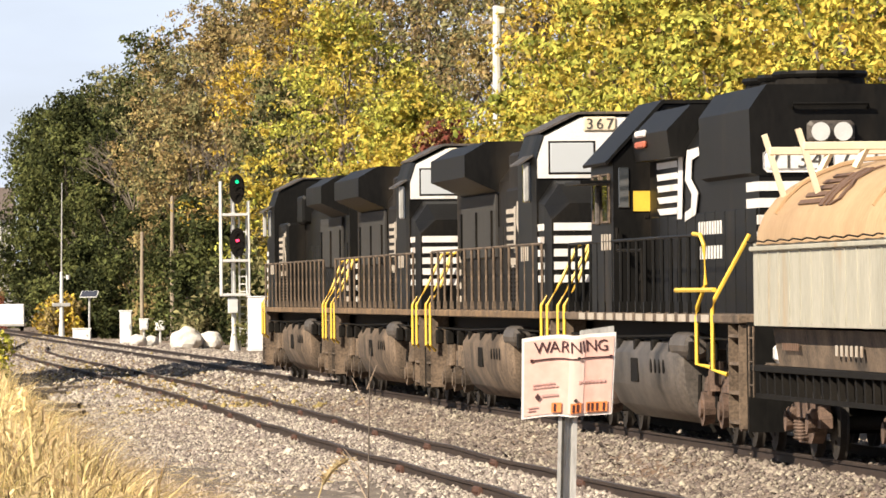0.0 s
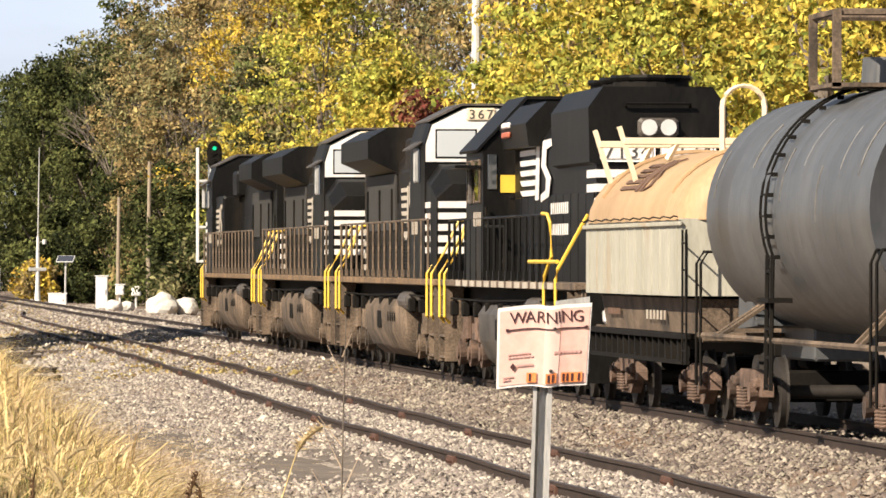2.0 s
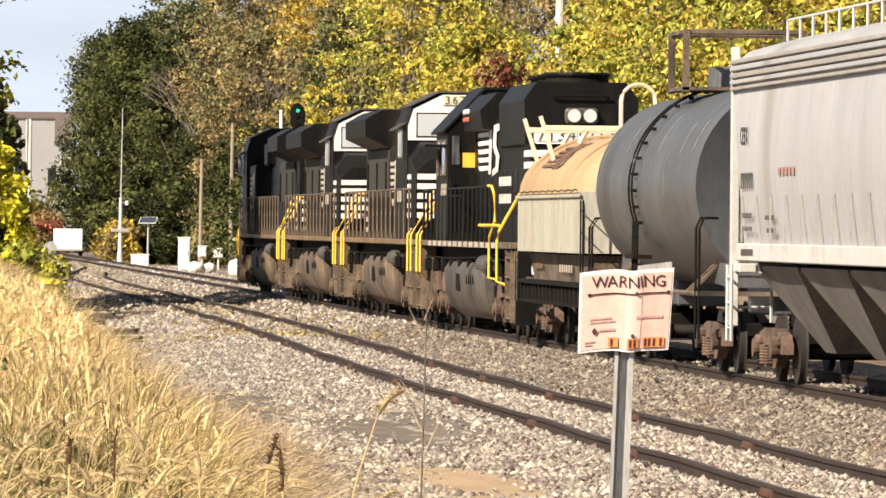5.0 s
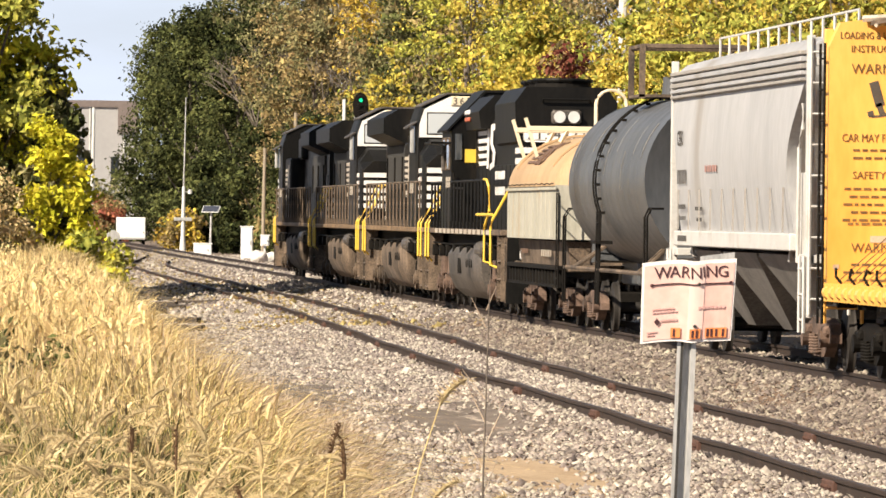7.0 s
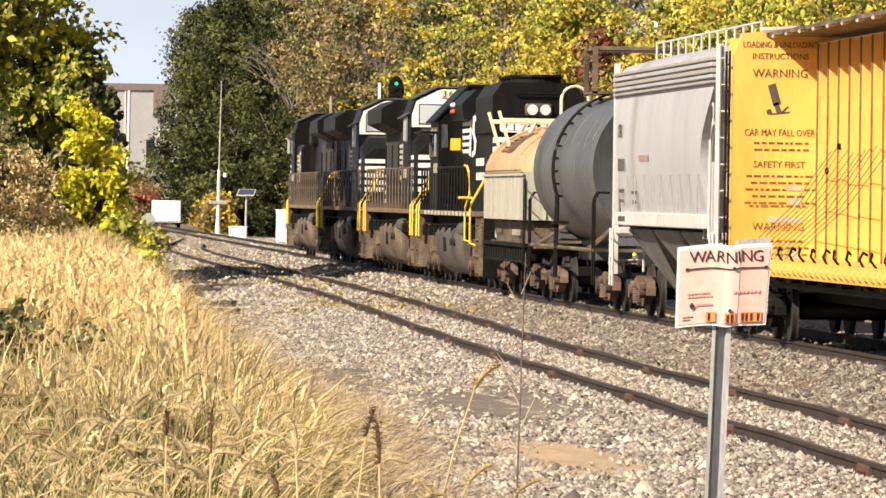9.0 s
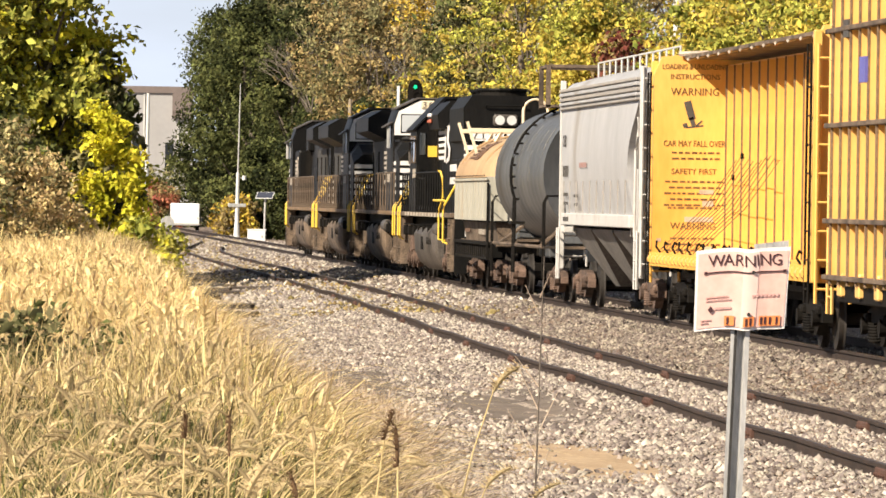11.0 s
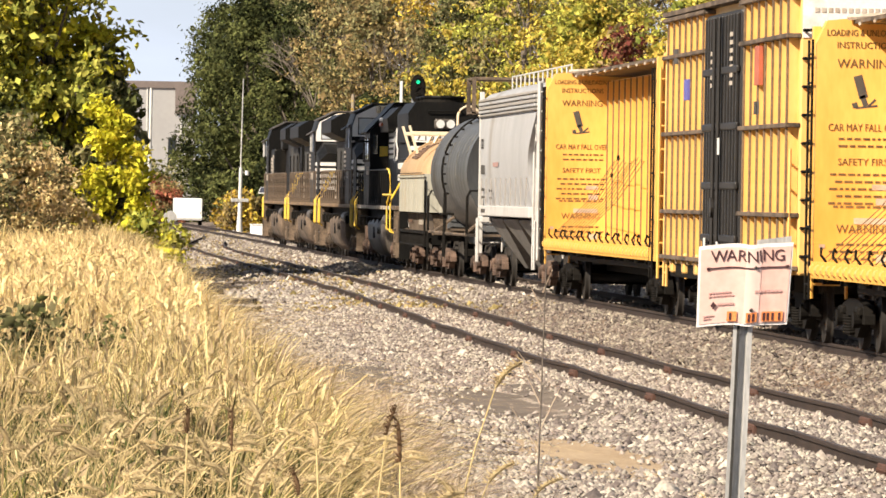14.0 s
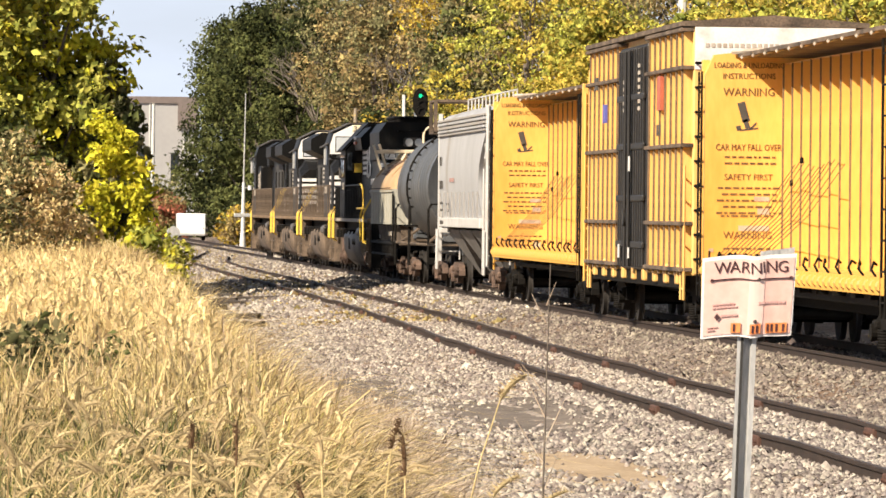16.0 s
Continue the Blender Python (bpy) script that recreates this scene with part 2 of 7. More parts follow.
def ground_material():
    """Gravel lot with pale and dark stones, damp earth patches, leaf litter and dry soil towards the grass."""
    m = bpy.data.materials.new("gravel_lot")
    m.use_nodes = True
    n, l = m.node_tree.nodes, m.node_tree.links
    b = n["Principled BSDF"]
    b.inputs["Roughness"].default_value = 0.95
    co = n.new("ShaderNodeTexCoord")
    vo = n.new("ShaderNodeTexVoronoi")
    vo.inputs["Scale"].default_value = 13
    l.new(co.outputs["Object"], vo.inputs["Vector"])
    r = n.new("ShaderNodeValToRGB")
    els = r.color_ramp.elements
    els[0].color, els[1].color = (0.10, 0.075, 0.058, 1), (0.50, 0.42, 0.35, 1)
    e = els.new(0.35)
    e.color = (0.27, 0.235, 0.205, 1)
    sep = n.new("ShaderNodeSeparateColor")
    l.new(vo.outputs["Color"], sep.inputs[0])
    l.new(sep.outputs[0], r.inputs[0])
    big = n.new("ShaderNodeTexNoise")
    big.inputs["Scale"].default_value, big.inputs["Detail"].default_value = 0.22, 6
    l.new(co.outputs["Object"], big.inputs["Vector"])
    rr = n.new("ShaderNodeMapRange")
    rr.inputs[1].default_value, rr.inputs[2].default_value = 0.46, 0.64
    l.new(big.outputs[0], rr.inputs[0])
    mx = n.new("ShaderNodeMixRGB")
    mx.inputs[2].default_value = (0.27, 0.185, 0.125, 1)
    l.new(rr.outputs[0], mx.inputs[0])
    l.new(r.outputs[0], mx.inputs[1])
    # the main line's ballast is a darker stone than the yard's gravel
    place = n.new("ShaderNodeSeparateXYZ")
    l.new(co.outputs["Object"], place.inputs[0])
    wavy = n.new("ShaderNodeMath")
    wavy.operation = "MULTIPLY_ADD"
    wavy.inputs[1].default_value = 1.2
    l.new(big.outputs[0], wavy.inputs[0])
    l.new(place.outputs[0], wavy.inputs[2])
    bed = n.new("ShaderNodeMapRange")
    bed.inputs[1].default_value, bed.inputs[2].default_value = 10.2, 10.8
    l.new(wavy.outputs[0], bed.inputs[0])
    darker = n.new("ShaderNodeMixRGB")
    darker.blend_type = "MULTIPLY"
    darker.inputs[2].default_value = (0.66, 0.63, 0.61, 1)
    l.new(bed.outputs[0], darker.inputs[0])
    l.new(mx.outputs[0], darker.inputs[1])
    l.new(darker.outputs[0], b.inputs["Base Color"])
    bp = n.new("ShaderNodeBump")
    bp.inputs["Strength"].default_value, bp.inputs["Distance"].default_value = 0.9, 0.04
    l.new(vo.outputs["Distance"], bp.inputs["Height"])
    bp.invert = True
    l.new(bp.outputs[0], b.inputs["Normal"])
    return m


BALLAST = paint("dusty_brown_ballast", (0.155, 0.122, 0.10), 0.9, vary=0.5, scale=2.0, second=(0.36, 0.30, 0.255), random_hue=0.62, bump=0.3)
SOIL = paint("dry_pale_soil", (0.36, 0.25, 0.15), 0.95, vary=0.25, scale=1.2, second=(0.50, 0.38, 0.25), bump=0.4)
DAMP = paint("damp_grey_soil", (0.12, 0.098, 0.080), 0.95, vary=0.3, scale=1.0, second=(0.21, 0.172, 0.142), bump=0.4)
# ballast colour with the shade beneath the train put in
SHADEDBED = paint("shaded_ballast", (0.030, 0.024, 0.020), 0.95, vary=0.4, scale=5, second=(0.075, 0.058, 0.046), bump=0.8)
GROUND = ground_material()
STONE = paint("ballast_stone", (0.235, 0.190, 0.160), 0.9, vary=0.5, scale=2.0, second=(0.50, 0.435, 0.385), random_hue=0.62, bump=0.3)

# ---- mesh helpers ----


class Shape:
    """Collects pieces into one mesh."""

    def __init__(self):
        self.v, self.f = [], []

    def add(self, verts, faces):
        k = len(self.v)
        self.v += [tuple(p) for p in verts]
        self.f += [tuple(i + k for i in q) for q in faces]
        return self

    def box(self, x0, x1, y0, y1, z0, z1, b=0.0):
        """A box; b chamfers the four edges along y and the end edges a little."""
        if b <= 0:
            return self.add([(x, y, z) for x in (x0, x1) for y in (y0, y1) for z in (z0, z1)],
                            [(0, 1, 3, 2), (4, 6, 7, 5), (0, 4, 5, 1), (2, 3, 7, 6), (0, 2, 6, 4), (1, 5, 7, 3)])
        prof = [(x0 + b, z0), (x1 - b, z0), (x1, z0 + b), (x1, z1 - b), (x1 - b, z1), (x0 + b, z1), (x0, z1 - b), (x0, z0 + b)]
        cx, cz = (x0 + x1) / 2, (z0 + z1) / 2
        fx, fz = 1 - 2 * b / max(x1 - x0, 1e-6), 1 - 2 * b / max(z1 - z0, 1e-6)
        small = [(cx + (x - cx) * fx, cz + (z - cz) * fz) for x, z in prof]
        return self.loft([(y0, small), (y0 + b, prof), (y1 - b, prof), (y1, small)])

    def loft(self, rings):
        """Rings of (y, [(x, z), ...]) joined along y and closed at both ends."""
        n = len(rings[0][1])
        verts = [(x, y, z) for y, p in rings for x, z in p]
        faces = []
        for k in range(len(rings) - 1):
            for i in range(n):
                j = (i + 1) % n
                faces.append((k * n + i, (k + 1) * n + i, (k + 1) * n + j, k * n + j))
        faces.append(tuple(range(n)))
        faces.append(tuple(reversed(range((len(rings) - 1) * n, len(rings) * n))))
        return self.add(verts, faces)

    def prism(self, prof, y0, y1):
        return self.loft([(y0, prof), (y1, prof)])

    def side(self, prof, x0, x1):
        """A profile of (y, z) drawn out from x0 to x1."""
        n = len(prof)
        verts = [(x, y, z) for x in (x0, x1) for y, z in prof]
        faces = [(i, (i + 1) % n, n + (i + 1) % n, n + i) for i in range(n)]
        faces += [tuple(reversed(range(n))), tuple(range(n, 2 * n))]
        return self.add(verts, faces)

    def tube(self, pts, r, n=6, closed=False):
        pts = [Vector(p) for p in pts]
        rad = r if isinstance(r, (list, tuple)) else [r] * len(pts)
        verts, faces = [], []
        for i, p in enumerate(pts):
            a, c = pts[max(i - 1, 0)], pts[min(i + 1, len(pts) - 1)]
            if closed:
                a, c = pts[i - 1], pts[(i + 1) % len(pts)]
            d = (c - a).normalized()
            u = d.orthogonal().normalized() if abs(d.z) > 0.95 else d.cross(Vector((0, 0, 1))).normalized()
            w = d.cross(u)
            for k in range(n):
                t = 2 * math.pi * k / n
                verts.append(p + (u * math.cos(t) + w * math.sin(t)) * rad[i])
        m = len(pts)
        for i in range(m if closed else m - 1):
            for k in range(n):
                j, q = (i + 1) % m, (k + 1) % n
                faces.append((i * n + k, i * n + q, j * n + q, j * n + k))
        if not closed:
            faces += [tuple(reversed(range(n))), tuple(range((m - 1) * n, m * n))]
        return self.add(verts, faces)

    def disc(self, c, axis, r0, r1, h, n=20):
        """A round piece about an axis through c, with a radius at each end."""
        ax = Vector(axis).normalized()
        return self.tube([Vector(c) - ax * h / 2, Vector(c) + ax * h / 2], [r0, r1], n)

    def turn(self, m):
        self.v = [tuple(m @ Vector(p)) for p in self.v]
        return self

    def mesh(self, name, material, smooth=False):
        me = bpy.data.meshes.new(name)
        me.from_pydata(self.v, [], self.f)
        me.materials.append(material)
        me.validate()
        bm = bmesh.new()
        bm.from_mesh(me)
        bmesh.ops.recalc_face_normals(bm, faces=bm.faces)
        bm.to_mesh(me)
        bm.free()
        if smooth:
            me.polygons.foreach_set("use_smooth", [True] * len(me.polygons))
            me.set_sharp_from_angle(angle=radians(40))
        return me


def part(name, shape, material, parent=None, label="", at=None, smooth=False):
    ob = new(name, shape.mesh(name, material, smooth) if isinstance(shape, Shape) else shape)
    if parent:
        ob.parent = parent
    if at is not None:
        ob.matrix_basis = at
    if label:
        ob["label"] = label
    return ob


def lettering(name, text, size, material, parent, at, thick=0.004, wide=1.0, label=""):
    """Painted words as a thin mesh."""
    cu = bpy.data.curves.new(name, "FONT")
    cu.body, cu.size, cu.extrude, cu.resolution_u = text, size, thick, 2
    cu.align_x, cu.align_y = "CENTER", "CENTER"
    ob = bpy.data.objects.new(name, cu)
    me = bpy.data.meshes.new_from_object(ob)
    bpy.data.objects.remove(ob)
    me.materials.clear()
    me.materials.append(material)
    o = part(name, me, material, parent, label, at @ Matrix.Diagonal((wide, 1, 1, 1)))
    return o


NEAR = Matrix(((0, 0, -1, 0), (-1, 0, 0, 0), (0, 1, 0, 0), (0, 0, 0, 1)))   # writing that faces the near side of the track
BACK = Matrix(((1, 0, 0, 0), (0, 0, -1, 0), (0, 1, 0, 0), (0, 0, 0, 1)))    # writing that faces back along the track


def thing(name, label, category, at=None, group="", kind=""):
    ob = new(name)
    if at is not None:
        ob.matrix_basis = at
    return tagged(ob, label, category, group, kind)

# ---- ground and tracks ----
MAIN = 13.65          # middle of the main track; the head of its rails is z = 0
SIDING_DROP = -0.13
SIDING = [(-60, 8.9), (40, 8.72), (60, 8.82), (75, 8.79), (95, 8.78), (115, 8.98), (140, 9.45), (180, 9.62), (240, 9.55), (265, 9.6), (285, 10.0), (305, 11.0), (325, 12.15), (350, 13.2), (380, 13.6)]


def siding_x(y):
    return float(np.interp(y, [p[0] for p in SIDING], [p[1] for p in SIDING]))


def smooth_siding(y):
    return sum(siding_x(y + k) for k in (-16, -8, 0, 8, 16)) / 5


def bank_edge(y):
    return 1.12 + 0.0185 * max(0.0, min(y, 260)) + 0.25 * math.sin(y * 0.21) + 0.15 * math.sin(y * 0.63)


def step01(a):
    a = max(0.0, min(1.0, a))
    return a * a * (3 - 2 * a)


def ground_z(x, y):
    z = -0.40 + 0.03 * noise.noise((x * 0.35, y * 0.35, 0)) + 0.015 * noise.noise((x * 1.7, y * 1.7, 3))
    d = abs(x - MAIN)
    z = max(z, -0.17 - max(0.0, d - 1.6) * 0.30)
    if y < 390:
        d = abs(x - smooth_siding(y))
        z = max(z, -0.285 - max(0.0, d - 1.35) * 0.2)
    b = bank_edge(y)
    if y < 300:
        z += 0.88 * step01((b + 1.3 - x) / 1.9) * (1 - step01((y - 210) / 80))
    if x > 20:
        z += 2.6 * step01((x - 21) / 22) * step01((y + 20) / 80)
    if y > 430:
        z += 1.2 * step01((y - 430) / 120) * step01((x - 18) / 10)
    return z


def sheet():
    xs = np.unique(np.concatenate([np.linspace(-900, -40, 14), np.linspace(-40, -4, 19), np.linspace(-4, 18, 89), np.linspace(18, 60, 29), np.linspace(60, 1100, 14)]))
    ys = np.unique(np.concatenate([np.linspace(-300, -20, 10), np.linspace(-20, 40, 61), np.linspace(40, 130, 226), np.linspace(130, 420, 200), np.linspace(420, 2600, 22)]))
    verts = [(x, y, ground_z(x, y)) for y in ys for x in xs]
    n = len(xs)
    faces = [(j * n + i, j * n + i + 1, (j + 1) * n + i + 1, (j + 1) * n + i) for j in range(len(ys) - 1) for i in range(n - 1)]
    me = bpy.data.meshes.new("ground")
    me.from_pydata(verts, [], faces)
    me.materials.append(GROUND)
    me.polygons.foreach_set("use_smooth", [True] * len(me.polygons))
    return tagged(new("ground", me), "gravel railway yard with dry soil and grassy bank", "ground", kind="structure")


ground = sheet()

RAIL_PROFILE = [(-0.07, -0.172), (0.07, -0.172), (0.07, -0.160), (0.012, -0.135), (0.010, -0.05), (0.034, -0.04), (0.036, -0.008), (0.028, 0.0), (-0.028, 0.0), (-0.036, -0.008), (-0.034, -0.04), (-0.010, -0.05), (-0.012, -0.135), (-0.07, -0.160)]


def rail_shape(path):
    """A rail swept along points (x, y, z) of its head."""
    s = Shape()
    s.loft([(y, [(x + px, z + pz) for px, pz in RAIL_PROFILE]) for x, y, z in path])
    return s


def head_shape(path):
    s = Shape()
    s.loft([(y, [(x - 0.022, z + 0.0005), (x + 0.022, z + 0.0005), (x + 0.018, z + 0.003), (x - 0.018, z + 0.003)]) for x, y, z in path])
    return s


def tie_mesh(name):
    s = Shape()
    s.box(-1.3, 1.3, -0.115, 0.115, -0.17, 0.0, 0.015)
    return s.mesh(name, TIE)


def track(name, label, centre, y0, y1, drop, tie_from, tie_to, sunk, wobble, joints):
    t = thing(name, label, "railway track", kind="structure")
    ys = np.arange(y0, y1 + 0.1, 4.0)
    for sgn in (-1, 1):
        path = []
        for y in ys:
            w = wobble * (math.sin(y * 0.53 + sgn) + 0.6 * math.sin(y * 1.31 + 2 * sgn))
            path.append((centre(y) + sgn * 0.755 + w * 0.4, y, drop + w * 0.5))
        rail = part("rail", rail_shape(path), RAILM, t)
        part("running_surface", head_shape(path), RAILTOP, rail, "worn brighter rail head")
        if joints:
            bar = Shape()
            bar.box(-0.055, 0.055, -0.34, 0.34, -0.155, -0.035, 0.012)
            for k in range(-2, 3):
                bar.disc((-0.06, k * 0.13, -0.095), (1, 0, 0), 0.022, 0.022, 0.03, 6)
            me = bar.mesh("joint_bar", PLATE)
            y = joints + (0.0 if sgn < 0 else 2.4)
            while y < 330:
                x, _, z = min(path, key=lambda p: abs(p[1] - y))
                part("joint_bar", me, PLATE, rail, at=Matrix.Translation((centre(y) + sgn * 0.755, y, drop)))
                y += 10.06
    me = tie_mesh("tie")
    rnd = random.Random(7)
    y = tie_from
    while y < tie_to:
        ob = part("tie", me, TIE, t, at=pose(centre(y) + rnd.uniform(-.06, .06), y, drop - 0.172 - sunk + rnd.uniform(-0.02, 0.012), 0, 0, rnd.uniform(-1.5, 1.5)))
        y += 0.56
    return t


def stones(name, label, rnd, count, place, size, material):
    """Loose stones as one mesh of small uneven solids."""
    g = np.random.default_rng(rnd)
    base = np.array([(1, 0, 0), (0, 1, 0), (-1, 0, 0), (0, -1, 0), (0.25, 0.2, 0.75), (0.1, -0.1, -0.6)], float)
    fac = np.array([(0, 1, 4), (1, 2, 4), (2, 3, 4), (3, 0, 4), (1, 0, 5), (3, 2, 5)])
    P = np.array([place(g) for _ in range(count)])
    s = size * np.exp(g.normal(0, 0.35, (count, 1, 1)))
    V = base[None] * g.uniform(0.6, 1.3, (count, 6, 3))
    a = g.uniform(0, 6.283, count)
    c, d = np.cos(a)[:, None], np.sin(a)[:, None]
    X, Y = V[:, :, 0] * c - V[:, :, 1] * d, V[:, :, 0] * d + V[:, :, 1] * c
    tilt = g.normal(0, 0.35, (count, 1))
    Z = V[:, :, 2] + X * tilt
    W = np.stack([X, Y, Z], 2) * s + P[:, None, :]
    F = (fac[None] + (np.arange(count) * 6)[:, None, None]).reshape(-1, 3)
    me = bpy.data.meshes.new(name)
    me.vertices.add(count * 6)
    me.vertices.foreach_set("co", W.astype(np.float32).ravel())
    me.loops.add(len(F) * 3)
    me.loops.foreach_set("vertex_index", F.astype(np.int32).ravel())
    me.polygons.add(len(F))
    me.polygons.foreach_set("loop_start", np.arange(0, len(F) * 3, 3, dtype=np.int32))
    me.update(calc_edges=True)
    me.materials.append(material)
    return tagged(new(name, me), label, "gravel", kind="stuff")


PATCHES = [(6.05, 64, 0.75, 6.0, True), (6.6, 80, 1.1, 8.5, False), (5.2, 92, 1.0, 10, False)]


def soil_patch(a, b, c, d, dry):
    """A bare patch of ground, a thin uneven sheet lying on the gravel."""
    s = Shape()
    n, m = 40, 7
    ring = [[(a + c * r / m * (1 + 0.25 * noise.noise((math.cos(t) * 1.7 + a, math.sin(t) * 1.7, b))) * math.cos(t), b + d * r / m * (1 + 0.25 * noise.noise((math.cos(t) * 1.7 + a, math.sin(t) * 1.7, b))) * math.sin(t)) for t in np.linspace(0, 2 * math.pi, n, endpoint=False)] for r in range(1, m + 1)]
    v = [(a, b, ground_z(a, b) + 0.006)] + [(x, y, ground_z(x, y) + (0.006 if k < m - 1 else -0.03)) for k, q in enumerate(ring) for x, y in q]
    f = [(0, 1 + i, 1 + (i + 1) % n) for i in range(n)]
    for k in range(m - 1):
        f += [(1 + k * n + i, 1 + (k + 1) * n + i, 1 + (k + 1) * n + (i + 1) % n, 1 + k * n + (i + 1) % n) for i in range(n)]
    return tagged(part("soil_patch", s.add(v, f), SOIL if dry else DAMP, smooth=True), "bare pale dry soil in the gravel" if dry else "damp grey-brown soil in the gravel", "soil", kind="structure")


for patch in PATCHES:
    soil_patch(*patch)


def lot_place(g):
    y = 46 + 120 * g.random() ** 1.7
    x = g.uniform(2.6, 9.9)
    if any(((x - a) / c) ** 2 + ((y - b) / d) ** 2 < 0.10 + 0.95 * g.random() for a, b, c, d, _ in PATCHES):
        x = g.uniform(7.5, 9.9)
    return (x, y, ground_z(x, y) + 0.012)

# ---- the train ----
# each vehicle: origin on the rail head at its middle, y forwards


def wheelset_mesh(r=0.457):
    s = Shape()
    for sx in (-1, 1):
        x = sx * 0.755
        s.disc((x, 0, 0), (sx, 0, 0), r + 0.025, r, 0.03, 28)
        s.disc((x + sx * 0.04, 0, 0), (sx, 0, 0), r, r - 0.005, 0.09, 28)
        s.disc((x + sx * 0.095, 0, 0), (sx, 0, 0), r - 0.06, r * 0.45, 0.03, 28)
        s.disc((x + sx * 0.13, 0, 0), (sx, 0, 0), 0.14, 0.11, 0.12, 14)
        for k in range(3):
            t = k * 2.094
            s.disc((x + sx * 0.10, 0.27 * math.cos(t), 0.27 * math.sin(t)), (sx, 0, 0), 0.03, 0.03, 0.03, 6)
    s.tube([(-0.75, 0, 0), (0.75, 0, 0)], 0.09, 10)
    return s.mesh("wheelset", WHEELM, True)


WHEELSET = wheelset_mesh()
rollers = []          # wheelsets with their place on their vehicle


def add_wheels(car, ys, r=0.457):
    for y in ys:
        w = part("wheelset", WHEELSET, WHEELM, car, at=Matrix.Translation((0, y, 0.457)))
        rollers.append((w, y))


def freight_truck(car, yc, material=RUSTY):
    """Two cast side frames with springs and bearings, and the bolster."""
    for sx in (-1, 1):
        x0, x1 = sorted((sx * 0.93, sx * 1.08))
        s = Shape()
        s.side([(yc - 1.25, 0.52), (yc - 1.1, 0.66), (yc - 0.55, 0.74), (yc + 0.55, 0.74), (yc + 1.1, 0.66), (yc + 1.25, 0.52), (yc + 1.25, 0.40), (yc + 0.95, 0.40), (yc + 0.50, 0.20), (yc - 0.50, 0.20), (yc - 0.95, 0.40), (yc - 1.25, 0.40)], x0, x1)
        fr = part("truck_side_frame", s, material, car, "rust-brown cast side frame")
        for dy in (-0.2, 0.0, 0.2):
            c = Shape()
            pts = [(sx * 1.11 + 0.075 * math.cos(a * 1.05), yc + dy + 0.075 * math.sin(a * 1.05), 0.24 + a * 0.0068) for a in range(40)]
            c.tube(pts, 0.018, 5)
            part("spring", c, material, fr, "coil spring")
        for dy in (-0.89, 0.89):
            b = Shape()
            b.disc((sx * 1.12, yc + dy, 0.457), (1, 0, 0), 0.13, 0.10, 0.16, 14)
            b.box(*sorted((sx * 0.95, sx * 1.16)), yc + dy - 0.17, yc + dy + 0.17, 0.50, 0.64, 0.03)
            part("bearing", b, material, fr)
    b = Shape()
    b.box(-1.0, 1.0, yc - 0.22, yc + 0.22, 0.45, 0.72, 0.03)
    b.box(-0.95, 0.95, yc - 0.62, yc - 0.5, 0.32, 0.42, 0.02).box(-0.95, 0.95, yc + 0.5, yc + 0.62, 0.32, 0.42, 0.02)
    part("bolster", b, UNDER, car)
    add_wheels(car, (yc - 0.89, yc + 0.89))


def coupler(car, y, sgn):
    s = Shape()
    s.box(-0.12, 0.12, *sorted((y - sgn * 0.9, y)), 0.72, 0.98, 0.04)
    s.box(-0.2, 0.2, *sorted((y - sgn * 0.12, y + sgn * 0.12)), 0.66, 1.04, 0.05)
    part("coupler", s, UNDER, car)
    h = Shape()
    h.tube([(0.35, y - sgn * 0.5, 0.75), (0.36, y - sgn * 0.2, 0.50), (0.30, y + sgn * 0.05, 0.42)], 0.03, 6)
    part("air_hose", h, UNDER, car)


